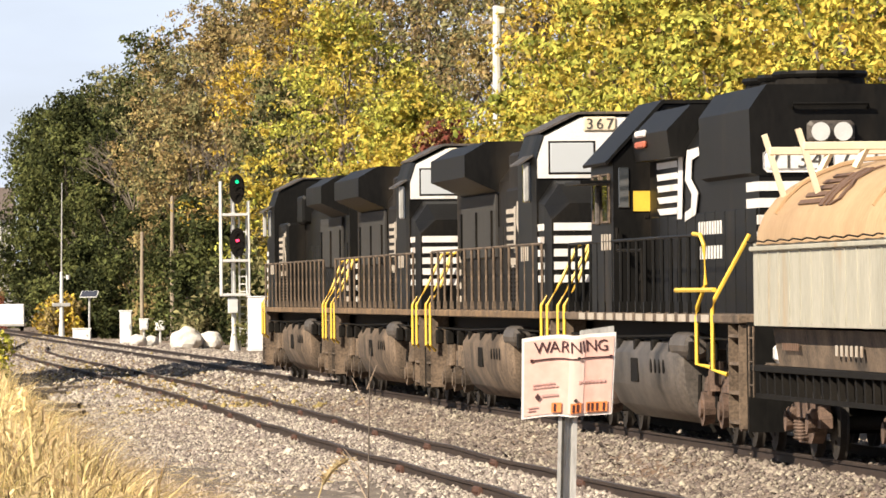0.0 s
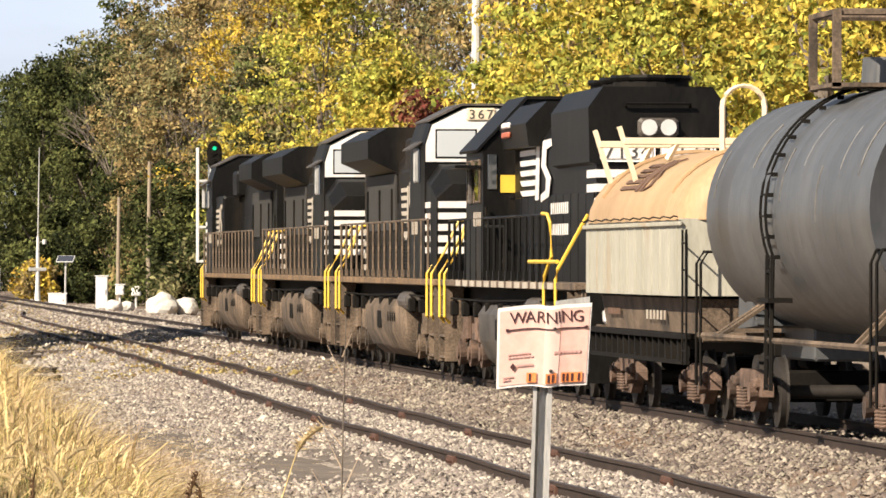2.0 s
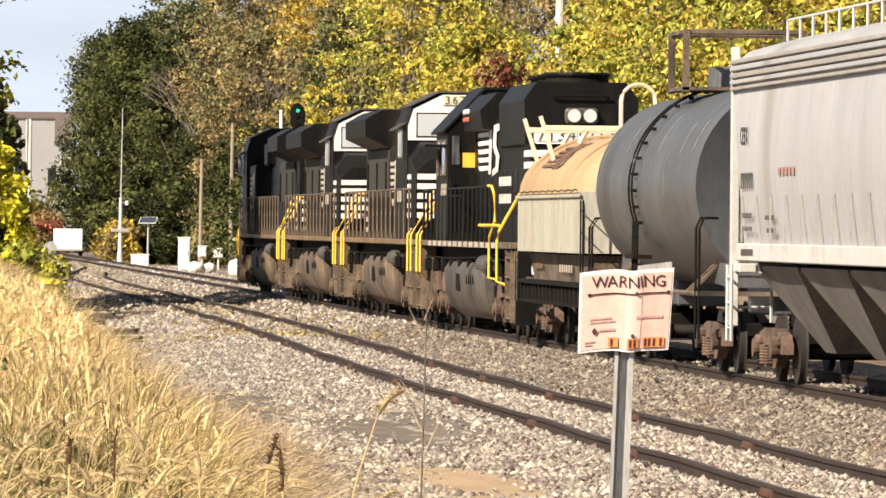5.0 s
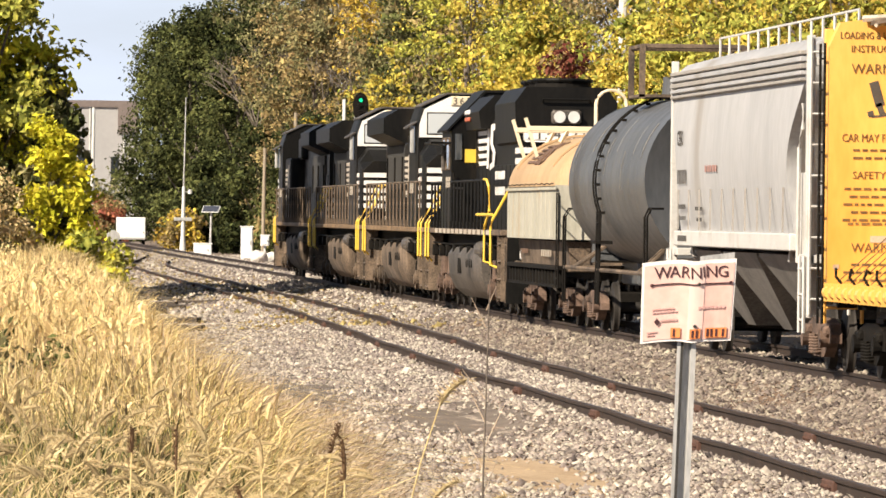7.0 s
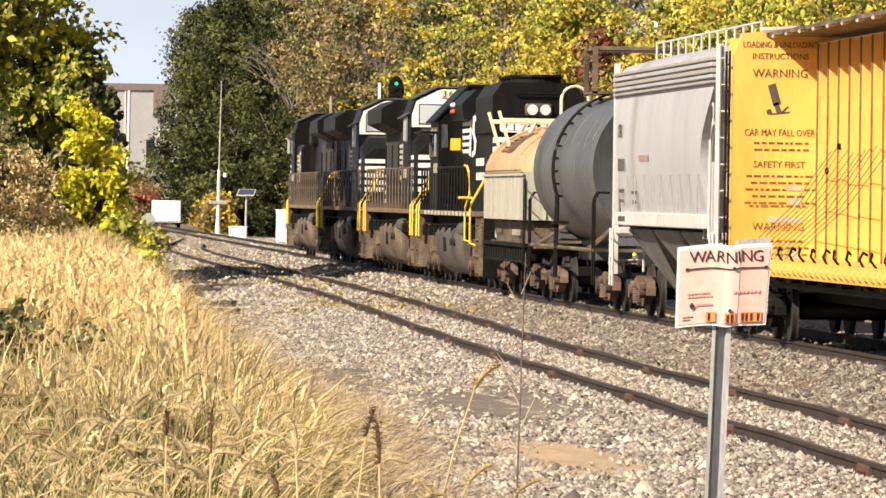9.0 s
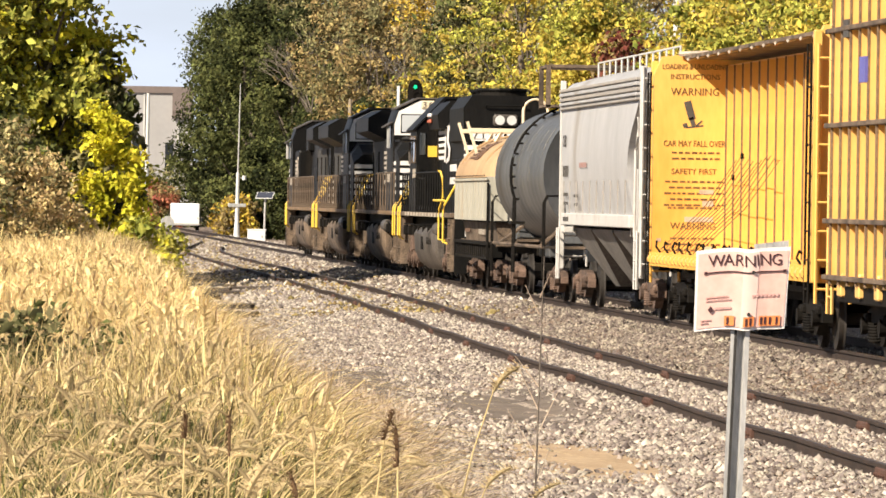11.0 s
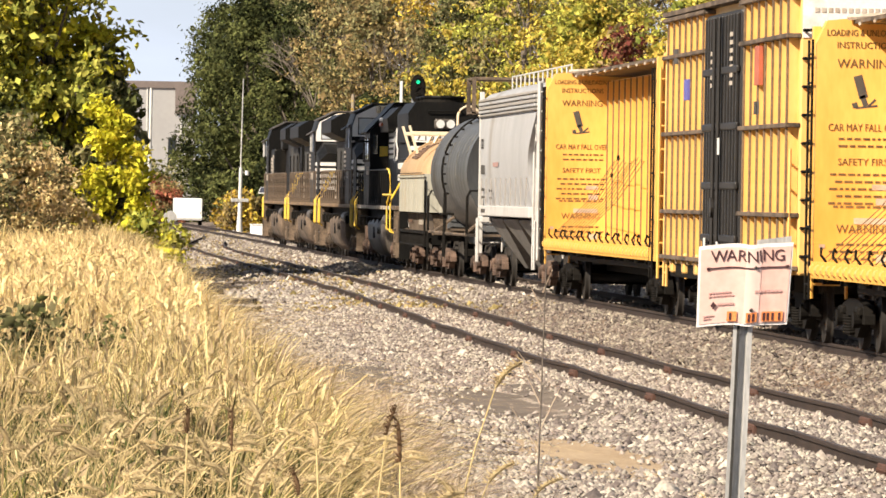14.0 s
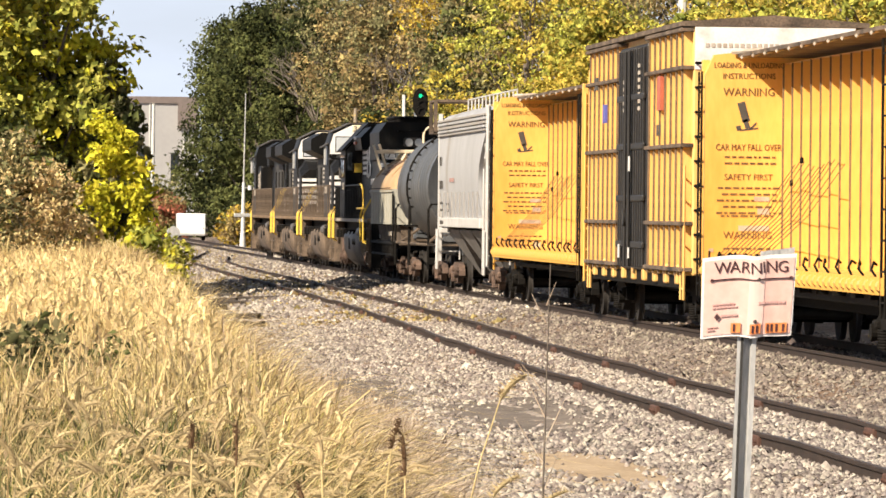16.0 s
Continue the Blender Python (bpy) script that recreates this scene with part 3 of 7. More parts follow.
def loco_truck(car, yc, material):
    for sx in (-1, 1):
        x0, x1 = sorted((sx * 0.95, sx * 1.16))
        s = Shape()
        s.side([(yc - 2.55, 0.72), (yc - 2.4, 0.92), (yc - 1.2, 1.02), (yc + 1.2, 1.02), (yc + 2.4, 0.92), (yc + 2.55, 0.72), (yc + 2.3, 0.66), (yc + 1.1, 0.72), (yc + 0.6, 0.62), (yc - 0.6, 0.62), (yc - 1.1, 0.72), (yc - 2.3, 0.66)], x0, x1)
        fr = part("truck_side_frame", s, material, car, "dust-brown cast truck frame")
        for dy in (-1.85, 0, 1.85):
            b = Shape()
            b.disc((sx * 1.2, yc + dy, 0.5), (1, 0, 0), 0.24, 0.20, 0.16, 16)
            b.disc((sx * 1.27, yc + dy, 0.5), (1, 0, 0), 0.13, 0.11, 0.10, 12)
            b.box(*sorted((sx * 1.0, sx * 1.22)), yc + dy - 0.30, yc + dy + 0.30, 0.70, 0.88, 0.04)
            part("journal_box", b, material, fr)
        for dy in (-0.95, 0.95):
            c = Shape()
            c.tube([(sx * 1.2, yc + dy, 1.15), (sx * 1.2, yc + dy, 0.75)], [0.11, 0.10], 12)
            c.tube([(sx * 1.22, yc + dy * 1.45, 0.70), (sx * 1.22, yc + dy * 1.25, 1.05)], 0.06, 8)
            part("brake_cylinder", c, material, fr)
        for dy in (-2.75, -1.0, 1.0, 2.75):
            c = Shape()
            c.tube([(sx * 1.18, yc + dy, 0.95), (sx * 1.20, yc + dy * 0.98, 0.55), (sx * 1.0, yc + dy * 0.94, 0.16)], 0.03, 6)
            c.box(*sorted((sx * 0.80, sx * 1.05)), yc + dy * 0.94 - 0.07, yc + dy * 0.94 + 0.07, 0.28, 0.58, 0.02)
            part("brake_hanger", c, UNDER, fr)
    b = Shape()
    b.box(-0.95, 0.95, yc - 2.2, yc + 2.2, 0.55, 0.9, 0.05)
    part("truck_frame", b, UNDER, car)
    add_wheels(car, (yc - 1.85, yc, yc + 1.85))


def stanchions(car, y0, y1, z0, z1, x, material, every=1.25, r=0.026):
    n = max(2, round(abs(y1 - y0) / every))
    rail = Shape()
    rail.tube([(x, y0, z1), (x, y1, z1)], 0.024, 6)
    top = part("handrail", rail, material, car)
    post = Shape()
    post.tube([(0, 0, 0), (0, 0, z1 - z0)], r, 6)
    post.box(-0.03, 0.03, -0.06, 0.06, 0, 0.16)
    me = post.mesh("stanchion", material)
    for k in range(n + 1):
        part("stanchion", me, material, top, at=Matrix.Translation((x, y0 + (y1 - y0) * k / n, z0)))


def bars(car, name, x, y0, y1, zs, h, material, label=""):
    """Painted stripes on a side, 5 mm proud."""
    for z in zs:
        s = Shape()
        s.box(*sorted((x - 0.005, x + 0.005)), y0, y1, z - h / 2, z + h / 2)
        part(name, s, material, car, label)


def step_rails(car, ye, sgn, x=-1.52):
    """The yellow rails by the steps of one end, on one side; they lean in to the hood above the walkway."""
    i = 1 if x < 0 else -1
    for k, dy in enumerate((0.30, 1.15)):
        y = ye - sgn * dy
        s = Shape()
        s.tube([(x + i * 0.10, y + 0.1, 1.02), (x, y, 1.12), (x, y, 1.90), (x + i * 0.22, y, 2.28), (x + i * (0.44 if k else 0.50), y, 2.86), (x + i * 0.64, y, 2.90)], 0.029, 6)
        part("step_rail", s, YELLOW, car, "bright yellow grab rail by the steps")


def end_steps(car, ye, sgn, material):
    for sx in (-1, 1):
        y0, y1 = sorted((ye - sgn * 0.3, ye - sgn * 1.2))
        s = Shape()
        s.box(*sorted((sx * 1.12, sx * 1.16)), y0 - 0.03, y1 + 0.03, 0.32, 1.66)
        s.box(*sorted((sx * 1.12, sx * 1.50)), y0 - 0.03, y0, 0.32, 1.66)
        s.box(*sorted((sx * 1.12, sx * 1.50)), y1, y1 + 0.03, 0.32, 1.66)
        well = part("step_well", s, material, car)
        for z in (0.38, 0.76, 1.14, 1.5):
            s = Shape()
            s.box(*sorted((sx * 1.15, sx * 1.50)), y0, y1, z, z + 0.04)
            part("step", s, material, well)


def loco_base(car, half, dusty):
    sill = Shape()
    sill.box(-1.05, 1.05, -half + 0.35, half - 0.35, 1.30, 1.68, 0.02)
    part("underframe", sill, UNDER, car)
    deck = Shape()
    deck.box(-1.52, 1.52, -half + 0.3, half - 0.3, 1.68, 1.80, 0.015)
    part("walkway", deck, SILL if dusty else BROWNED, car, "dusty tan walkway edge" if dusty else "grimy walkway edge with worn white blocks")
    for sgn in (-1, 1):
        p = Shape()
        y = sgn * (half - 0.32)
        p.side([(y, 0.28), (y + sgn * 0.12, 0.28), (y + sgn * 0.02, 1.7), (y - sgn * 0.06, 1.7)], -1.4, 1.4)
        part("pilot_plate", p, BLACK, car)
        end_steps(car, sgn * (half - 0.1), sgn, BROWNED)
        coupler(car, sgn * half, sgn)
    tank = Shape()
    half_prof = [(0.75, 0.22), (1.06, 0.27), (1.30, 0.46), (1.44, 0.76), (1.47, 1.22), (1.36, 1.38)]
    prof = half_prof + [(-x, z) for x, z in reversed(half_prof)]
    tank.loft([(-3.95, [(x * 0.94, 0.8 + (z - 0.8) * 0.94) for x, z in prof]), (-3.8, prof), (3.8, prof), (3.95, [(x * 0.94, 0.8 + (z - 0.8) * 0.94) for x, z in prof])])
    part("fuel_tank", tank, BROWNED if dusty else TANKGREY, car, "dust-brown fuel tank", smooth=True)
    for k in range(4):
        d = Shape()
        d.disc((-1.44, -2.4 + k * 0.45, 1.05), (1, 0, 0), 0.10, 0.10, 0.06, 12)
        part("filler_cap", d, UNDER, car)
    d = Shape()
    d.box(-1.47, -1.40, 0.4, 1.2, 0.8, 1.15, 0.01)
    part("gauge_plate", d, UNDER, car)
    air = Shape()
    air.tube([(-1.30, -4.9, 1.36), (-1.30, -4.8, 1.36), (-1.30, -3.2, 1.36), (-1.30, -3.1, 1.36)], [0.12, 0.19, 0.19, 0.12], 14)
    part("air_reservoir", air, TANKGREY, car)
    for k in range(10):
        y = -half + 1.8 + k * (2 * half - 3.6) / 9
        q = Shape()
        q.box(-1.44, -1.3, y - 0.08, y + 0.14, 1.15, 1.42, 0.02)
        part("valve", q, UNDER, car)
    for z, x in ((1.46, -1.40),):
        q = Shape()
        q.tube([(x, -half + 1.5, z), (x, -3.4, z + 0.03), (x, 3.4, z - 0.02), (x, half - 1.5, z)], 0.018, 5)
        part("air_pipe", q, UNDER, car)
    loco_truck(car, half - 3.6, BROWNED if dusty else RUSTY)
    loco_truck(car, -half + 3.6, BROWNED if dusty else RUSTY)


def vents(car, x, y0, y1, z0, z1, cols, rows_, material=UNDER):
    dy, dz = (y1 - y0) / cols, (z1 - z0) / rows_
    s = Shape()
    s.box(-0.008, 0.008, -dy * 0.3, dy * 0.3, -dz * 0.25, dz * 0.25)
    slot = s.mesh("louvre", material)
    for i in range(cols):
        for j in range(rows_):
            part("louvre", slot, material, car, at=Matrix.Translation((x, y0 + (i + 0.5) * dy, z0 + (j + 0.5) * dz)))


def horse_mark(car, x, y, z, w, h, material, label=""):
    """The road's emblem as plain slanted bars and a swept figure."""
    n = 5
    for k in range(n):
        zz = z + h / 2 - (k + 0.5) * h / n
        g = Shape()
        g.side([(y + w * 0.5 - k * w * 0.02, zz - h * 0.055), (y + w * 0.5, zz + h * 0.055), (y + w * 0.02, zz + h * 0.055), (y + w * 0.0, zz - h * 0.055)], x - 0.005, x + 0.005)
        part("emblem_bar", g, material, car, label)
    g = Shape()
    g.side([(y + w * 0.02, z - h * 0.55), (y - w * 0.08, z - h * 0.55), (y - w * 0.12, z + h * 0.50), (y - w * 0.02, z + h * 0.5)], x - 0.005, x + 0.005)
    part("emblem_figure", g, material, car, label)
    g = Shape()
    g.side([(y - w * 0.16, z - h * 0.60), (y - w * 0.40, z - h * 0.50), (y - w * 0.46, z - h * 0.15), (y - w * 0.30, z + h * 0.10), (y - w * 0.32, z + h * 0.42), (y - w * 0.48, z + h * 0.48), (y - w * 0.47, z + h * 0.62), (y - w * 0.22, z + h * 0.60), (y - w * 0.17, z + h * 0.10), (y - w * 0.32, z - h * 0.15), (y - w * 0.30, z - h * 0.38), (y - w * 0.16, z - h * 0.45)], x - 0.006, x + 0.006)
    part("emblem_letter", g, material, car, label)


def block_letters(car, x, y0, y1, z, h, n, material, gap=0.35):
    """Writing too small to read, as plain bars."""
    d = (y1 - y0) / n
    for k in range(n):
        s = Shape()
        s.box(*sorted((x - 0.005, x + 0.005)), y0 + k * d, y0 + (k + 1) * d - d * gap, z - h / 2, z + h / 2)
        part("letter_bar", s, material, car)


def wide_cab(car, f, yc, pale):
    """The cab and nose at the end where f points; yc is the cab's rear wall."""
    def Y(a):
        return f * a
    c = Shape()
    y0, y1 = yc, yc + 2.5
    prof = [(-1.50, 1.80), (1.50, 1.80), (1.50, 4.35), (1.38, 4.72), (0.75, 5.02), (-0.75, 5.02), (-1.38, 4.72), (-1.50, 4.35)]
    front = [(x * 0.98, z - (0.03 if z > 4.2 else 0)) for x, z in prof]
    rings = [(Y(y0), prof), (Y(y1 - 0.45), prof), (Y(y1), front)]
    c.loft(rings if f > 0 else rings[::-1])
    cab = part("cab", c, BLACK, car)
    roof = Shape()
    roof.loft([(Y(a), [(-1.40, 4.725), (-0.77, 5.03), (0.77, 5.03), (1.40, 4.725), (1.41, 4.755), (0.78, 5.07), (-0.78, 5.07), (-1.41, 4.755)]) for a in ((y0 - 0.05, y1 + 0.04) if f > 0 else (y1 + 0.04, y0 - 0.05))])
    part("cab_roof", roof, TANKGREY, cab, "weathered grey cab roof")
    # the face with its windscreens
    fy = y1 + 0.012
    if pale:
        p = Shape()
        p.prism([(-1.45, 3.98), (1.45, 3.98), (1.45, 4.30), (1.33, 4.67), (0.72, 4.97), (-0.72, 4.97), (-1.33, 4.67), (-1.45, 4.30)], *sorted((Y(fy - 0.02), Y(fy + 0.02))))
        part("window_surround", p, WHITE, cab, "pale windscreen surround")
    for x0, x1 in ((-1.24, -0.52), (0.52, 1.24)):
        seal = Shape()
        seal.box(x0 - 0.035, x1 + 0.035, *sorted((Y(fy), Y(fy + 0.026))), 4.035, 4.595, 0.01)
        part("window_seal", seal, UNDER, cab, "black rubber window seal")
        g = Shape()
        g.box(x0, x1, *sorted((Y(fy), Y(fy + 0.034))), 4.07, 4.56, 0.01)
        part("windscreen", g, CABGLASS, cab, "windscreen with the sky's reflection in its pale colour")
    for sx in (-0.42, 0.42):
        nb = Shape()
        nb.box(sx - 0.28, sx + 0.28, *sorted((Y(fy - 0.1), Y(fy + 0.06))), 4.74, 4.985, 0.03)
        board = part("number_board", nb, CREAM, cab, "pale number board with black digits")
        if f < 0:
            for k, ch in enumerate("367"):
                lettering("number_digit", ch, 0.25, STENCIL, board, Matrix.Translation((sx + (k - 1) * 0.165, Y(fy + 0.066), 4.86)) @ BACK, wide=1.05)
    # side window, its visor, the mirror and the door
    w = Shape()
    w.box(-1.525, -1.49, *sorted((Y(y0 + 0.95), Y(y1 - 0.5))), 3.6, 4.25, 0.01)
    part("side_window", w, DARKGLASS, cab)
    v = Shape()
    v.prism([(-1.72, 4.20), (-1.48, 4.35), (-1.48, 4.38), (-1.72, 4.23)], *sorted((Y(y0 + 0.8), Y(y1 - 0.3))))
    part("window_visor", v, TANKGREY, cab, "small slanted grey sun visor")
    mi = Shape()
    mi.box(-1.64, -1.54, *sorted((Y(y1 - 0.42), Y(y1 - 0.36))), 3.6, 4.25, 0.02)
    part("mirror", mi, GALV, cab, "tall grey mirror")
    # nose
    n = Shape()
    n0, n1 = y1 - 0.05, y1 + 1.55
    big = [(-1.44, 1.80), (1.44, 1.80), (1.44, 3.60), (1.20, 3.95), (-1.20, 3.95), (-1.44, 3.60)]
    little = [(-1.40, 1.80), (1.40, 1.80), (1.40, 3.28), (1.1, 3.55), (-1.1, 3.55), (-1.40, 3.28)]
    rings = [(Y(n0), big), (Y(n1 - 0.7), [(x, z - 0.08 if z > 2 else z) for x, z in big]), (Y(n1), little)]
    n.loft(rings if f > 0 else rings[::-1])
    nose = part("nose", n, BLACK, car)
    for z in (2.33, 2.54, 2.75, 2.96, 3.17):
        b = Shape()
        b.box(-1.37, 1.37, *sorted((Y(n1), Y(n1 + 0.014))), z - 0.062, z + 0.062)
        part("nose_stripe", b, WHITE, nose, "white nose stripe")
    for z in (2.33, 2.54, 2.75, 2.96, 3.17):
        b = Shape()
        b.box(-1.46, -1.43, *sorted((Y(n0 + 0.1), Y(n1 - 0.75))), z - 0.055, z + 0.055)
        part("nose_side_stripe", b, WHITE, nose, "white nose stripe")
    hl = Shape()
    for sx in (-0.11, 0.11):
        hl.disc((sx, Y(n1 - 0.1), 3.42), (0, f, 0), 0.085, 0.085, 0.12, 12)
    part("headlight", hl, WHITE, nose)


def wing_loco(label, f, at, dusty=True, half=10.9, body=None):
    """A wide-cab diesel with radiator wings at its rear; the cab stands where f points."""
    car = thing("diesel_locomotive", label, "locomotive", at, "locomotives of the train")
    body = body or BLACK
    loco_base(car, half, dusty)

    def Y(a, b):
        return sorted((f * a, f * b))
    yc = half - 5.0
    h = Shape()
    prof = [(-0.93, 1.80), (0.93, 1.80), (0.93, 4.1), (0.72, 4.38), (-0.72, 4.38), (-0.93, 4.1)]
    h.prism(prof, *Y(-half + 1.0, yc + 0.02))
    hood = part("long_hood", h, body, car)
    # equipment cabinet behind the cab, as wide as the walkway allows
    c = Shape()
    c.box(-1.40, 1.40, *Y(yc - 2.9, yc - 0.02), 1.80, 3.9, 0.05)
    part("control_cabinet", c, body, car)
    # radiator section with its wings
    r = Shape()
    wing = [(-0.95, 3.92), (-1.56, 4.20), (-1.56, 4.60), (-1.15, 4.84), (1.15, 4.84), (1.56, 4.60), (1.56, 4.20), (0.95, 3.92)]
    r.prism(wing[::-1], *(Y(-half + 2.3, -2.3) if f < 0 else Y(-half + 1.2, -half + 5.6)))
    part("radiator_wing", r, BLACK, car, "overhanging black radiator cab")
    rc = Shape()
    rc.box(-1.0, -0.94, *Y(-half + 2.4, -2.4), 2.75, 3.90, 0.01)
    part("radiator_intake", rc, HOLE, hood, "dark intake grille under the wing")
    for k in range(3):
        y = -half + 2.6 + k * 2.7
        b = Shape()
        b.box(-1.04, -0.99, *Y(y - 0.05, y + 0.05), 2.75, 3.6)
        part("intake_post", b, BLACK, hood)
    # hood doors, dynamic brake box, exhaust
    n = 9
    for k in range(n):
        a = -half + 1.5 + k * (yc - 3.2 + half - 1.7) / n
        d = Shape()
        d.box(-0.955, -0.925, *Y(a, a + (yc - 3.2 + half - 1.7) / n - 0.06), 1.75, 3.3, 0.012)
        part("hood_door", d, body, hood)
    db = Shape()
    db.box(-1.15, 1.15, *Y(yc - 4.6, yc - 3.0), 3.85, 4.55, 0.06)
    part("blower_housing", db, body, car)
    ex = Shape()
    ex.box(-0.4, 0.4, *Y(-0.6, 0.4), 4.36, 4.62, 0.03)
    part("exhaust_stack", ex, UNDER, car)
    wide_cab(car, f, yc, f < 0)
    x = -1.408
    vents(car, x, *Y(yc - 2.6, yc - 1.9), 1.95, 2.6, 5, 9)
    vents(car, x, *Y(yc - 1.5, yc - 0.9), 1.95, 2.6, 5, 9)
    horse_mark(car, x, f * (yc - 1.5), 3.2, 2.3, 0.75, DUSTYWHITE, "dusty white road emblem")
    block_letters(car, x, *Y(yc - 2.5, yc - 0.6), 2.62, 0.16, 7, DUSTYWHITE)
    block_letters(car, -1.507, *Y(yc + 0.3, yc + 1.5), 2.75, 0.24, 4, DUSTYWHITE, 0.55)
    bars(car, "stripe", -0.962, *Y(-half + 1.05, -half + 1.9), (2.0, 2.25, 2.5, 2.75), 0.12, DUSTYWHITE, "dusty white stripe")
    for z in (2.0, 2.25, 2.5, 2.75):
        bs = Shape()
        bs.box(-0.85, 0.85, *Y(-half + 0.985, -half + 1.0), z - 0.06, z + 0.06)
        part("rear_stripe", bs, WHITE, car)
    for sx in (-1.49, 1.49):
        stanchions(car, -half + 1.6, half - 1.6, 1.80, 2.90, sx, BROWNED if dusty else BLACK)
    for sgn in (-1, 1):
        for sx in (-1.52, 1.52):
            step_rails(car, sgn * (half - 0.35), sgn, sx)
    return car


def hood_loco(label, at, half=10.5):
    """A diesel with its cab at the far end and a tall flared radiator end towards the coal-black rear."""
    car = thing("diesel_locomotive", label, "locomotive", at, "locomotives of the train")
    loco_base(car, half, False)
    yc = half - 7.7
    h = Shape()
    prof = [(-0.95, 1.80), (0.95, 1.80), (0.95, 4.15), (0.75, 4.45), (-0.75, 4.45), (-0.95, 4.15)]
    h.prism(prof, -half + 2.15, yc)
    hood = part("long_hood", h, BLACK, car)
    r = Shape()
    fl = [(-0.96, 3.62), (-1.06, 3.66), (-1.08, 4.50), (-0.85, 4.82), (0.85, 4.82), (1.08, 4.50), (1.06, 3.66), (0.96, 3.62)]
    r.prism(fl[::-1], -half + 2.13, -half + 7.0)
    rad = part("radiator_housing", r, BLACK, car, "flared black radiator housing")
    for k in range(3):
        fan = Shape()
        y = -half + 2.95 + k * 1.4
        fan.disc((0, y, 4.87), (0, 0, 1), 0.62, 0.58, 0.16, 24)
        part("radiator_fan", fan, UNDER, rad)
        ring = Shape()
        ring.tube([(0.6 * math.cos(a * 0.4488), y + 0.6 * math.sin(a * 0.4488), 4.97) for a in range(14)], 0.05, 6, True)
        part("fan_ring", ring, BLACK, rad)
    db = Shape()
    db.prism([(-1.2, 4.02), (1.2, 4.02), (1.25, 4.40), (0.9, 4.76), (-0.9, 4.76), (-1.25, 4.40)], yc - 4.2, yc - 0.3)
    part("brake_grid_housing", db, BLACK, car)
    for k in range(11):
        d = Shape()
        a = -half + 2.3 + k * (yc + half - 2.5) / 11
        d.box(-0.975, -0.945, a, a + (yc + half - 2.5) / 11 - 0.05, 1.75, 3.2, 0.012)
        part("hood_door", d, BLACK, hood)
    # rear end: stripes, number boards, lamps
    e = -half + 2.15
    for z in (2.60, 2.82, 3.04, 3.26, 3.48):
        b = Shape()
        b.box(-0.93, 0.93, e - 0.012, e, z - 0.062, z + 0.062)
        part("rear_stripe", b, WHITE, hood, "white stripe on the rear of the hood")
        b = Shape()
        b.box(-0.965, -0.93, e - 0.012, e + 1.1, z - 0.062, z + 0.062)
        part("side_stripe", b, WHITE, hood, "white stripe on the rear of the hood")
    for sx in (-0.47, 0.47):
        nb = Shape()
        nb.box(sx - 0.43, sx + 0.43, e - 0.06, e - 0.002, 3.66, 3.96, 0.05)
        o = part("number_board", nb, WHITE, hood, "white number board with black digits")
        for k, ch in enumerate("7134"):
            lettering("number_digit", ch, 0.32, STENCIL, o, Matrix.Translation((sx + (k - 1.5) * 0.19, e - 0.064, 3.81)) @ BACK, wide=1.05)
    hb = Shape()
    hb.box(-0.32, 0.32, e - 0.10, e - 0.002, 4.04, 4.34, 0.05)
    o = part("headlight_box", hb, TANKGREY, hood)
    for sx in (-0.15, 0.15):
        s = Shape()
        s.disc((sx, e - 0.13, 4.19), (0, 1, 0), 0.125, 0.10, 0.08, 16)
        part("headlight", s, ALU, o, "unlit round headlight")
    g = Shape()
    g.tube([(-0.5, e - 0.05, 4.5), (-0.5, e - 0.12, 4.56), (0.5, e - 0.12, 4.56), (0.5, e - 0.05, 4.5)], 0.025, 6)
    part("grab_iron", g, BLACK, hood)
    # cab at the far end
    c = Shape()
    cab_prof = [(-1.50, 1.80), (1.50, 1.80), (1.50, 4.05), (0.72, 4.88), (-0.72, 4.88), (-1.50, 4.05)]
    c.prism(cab_prof, yc, yc + 2.7)
    cab = part("cab", c, BLACK, car)
    ro = Shape()
    ro.prism([(-1.60, 3.99), (-0.74, 4.895), (0.74, 4.895), (1.60, 3.99), (1.62, 4.03), (0.76, 4.95), (-0.76, 4.95), (-1.62, 4.03)], yc - 0.05, yc + 2.8)
    part("cab_roof", ro, BLACK, cab)
    for y in (yc + 0.35, yc + 1.45):
        w = Shape()
        w.box(-1.53, -1.49, y, y + 0.8, 3.15, 3.85, 0.01)
        part("side_window", w, DARKGLASS, cab)
        fr = Shape()
        fr.tube([(-1.52, y, 3.15), (-1.52, y + 0.8, 3.15), (-1.52, y + 0.8, 3.85), (-1.52, y, 3.85)], 0.03, 5, True)
        part("window_frame", fr, BROWNED, cab)
    rw = Shape()
    rw.box(-1.42, -1.26, yc - 0.03, yc + 0.01, 3.35, 3.95, 0.01)
    part("rear_window", rw, DARKGLASS, cab, "narrow rear cab window")
    v = Shape()
    v.side([(yc + 0.3, 3.72), (yc + 2.3, 3.72), (yc + 2.3, 3.77), (yc + 0.3, 3.77)], -1.95, -1.5)
    part("window_visor", v, BLACK, cab)
    mi = Shape()
    mi.box(-1.66, -1.58, yc + 0.9, yc + 0.96, 3.1, 3.7, 0.02)
    part("mirror", mi, TANKGREY, cab)
    n = Shape()
    n.prism([(-1.0, 1.80), (1.0, 1.80), (1.0, 2.6), (0.8, 2.9), (-0.8, 2.9), (-1.0, 2.6)], yc + 2.68, half - 1.3)
    part("nose", n, BLACK, car)
    # side cabinet, marker lamps, lettering
    ys = Shape()
    ys.box(-1.03, -0.80 - 0.17, yc - 0.02, yc - 0.005, 3.20, 3.24)
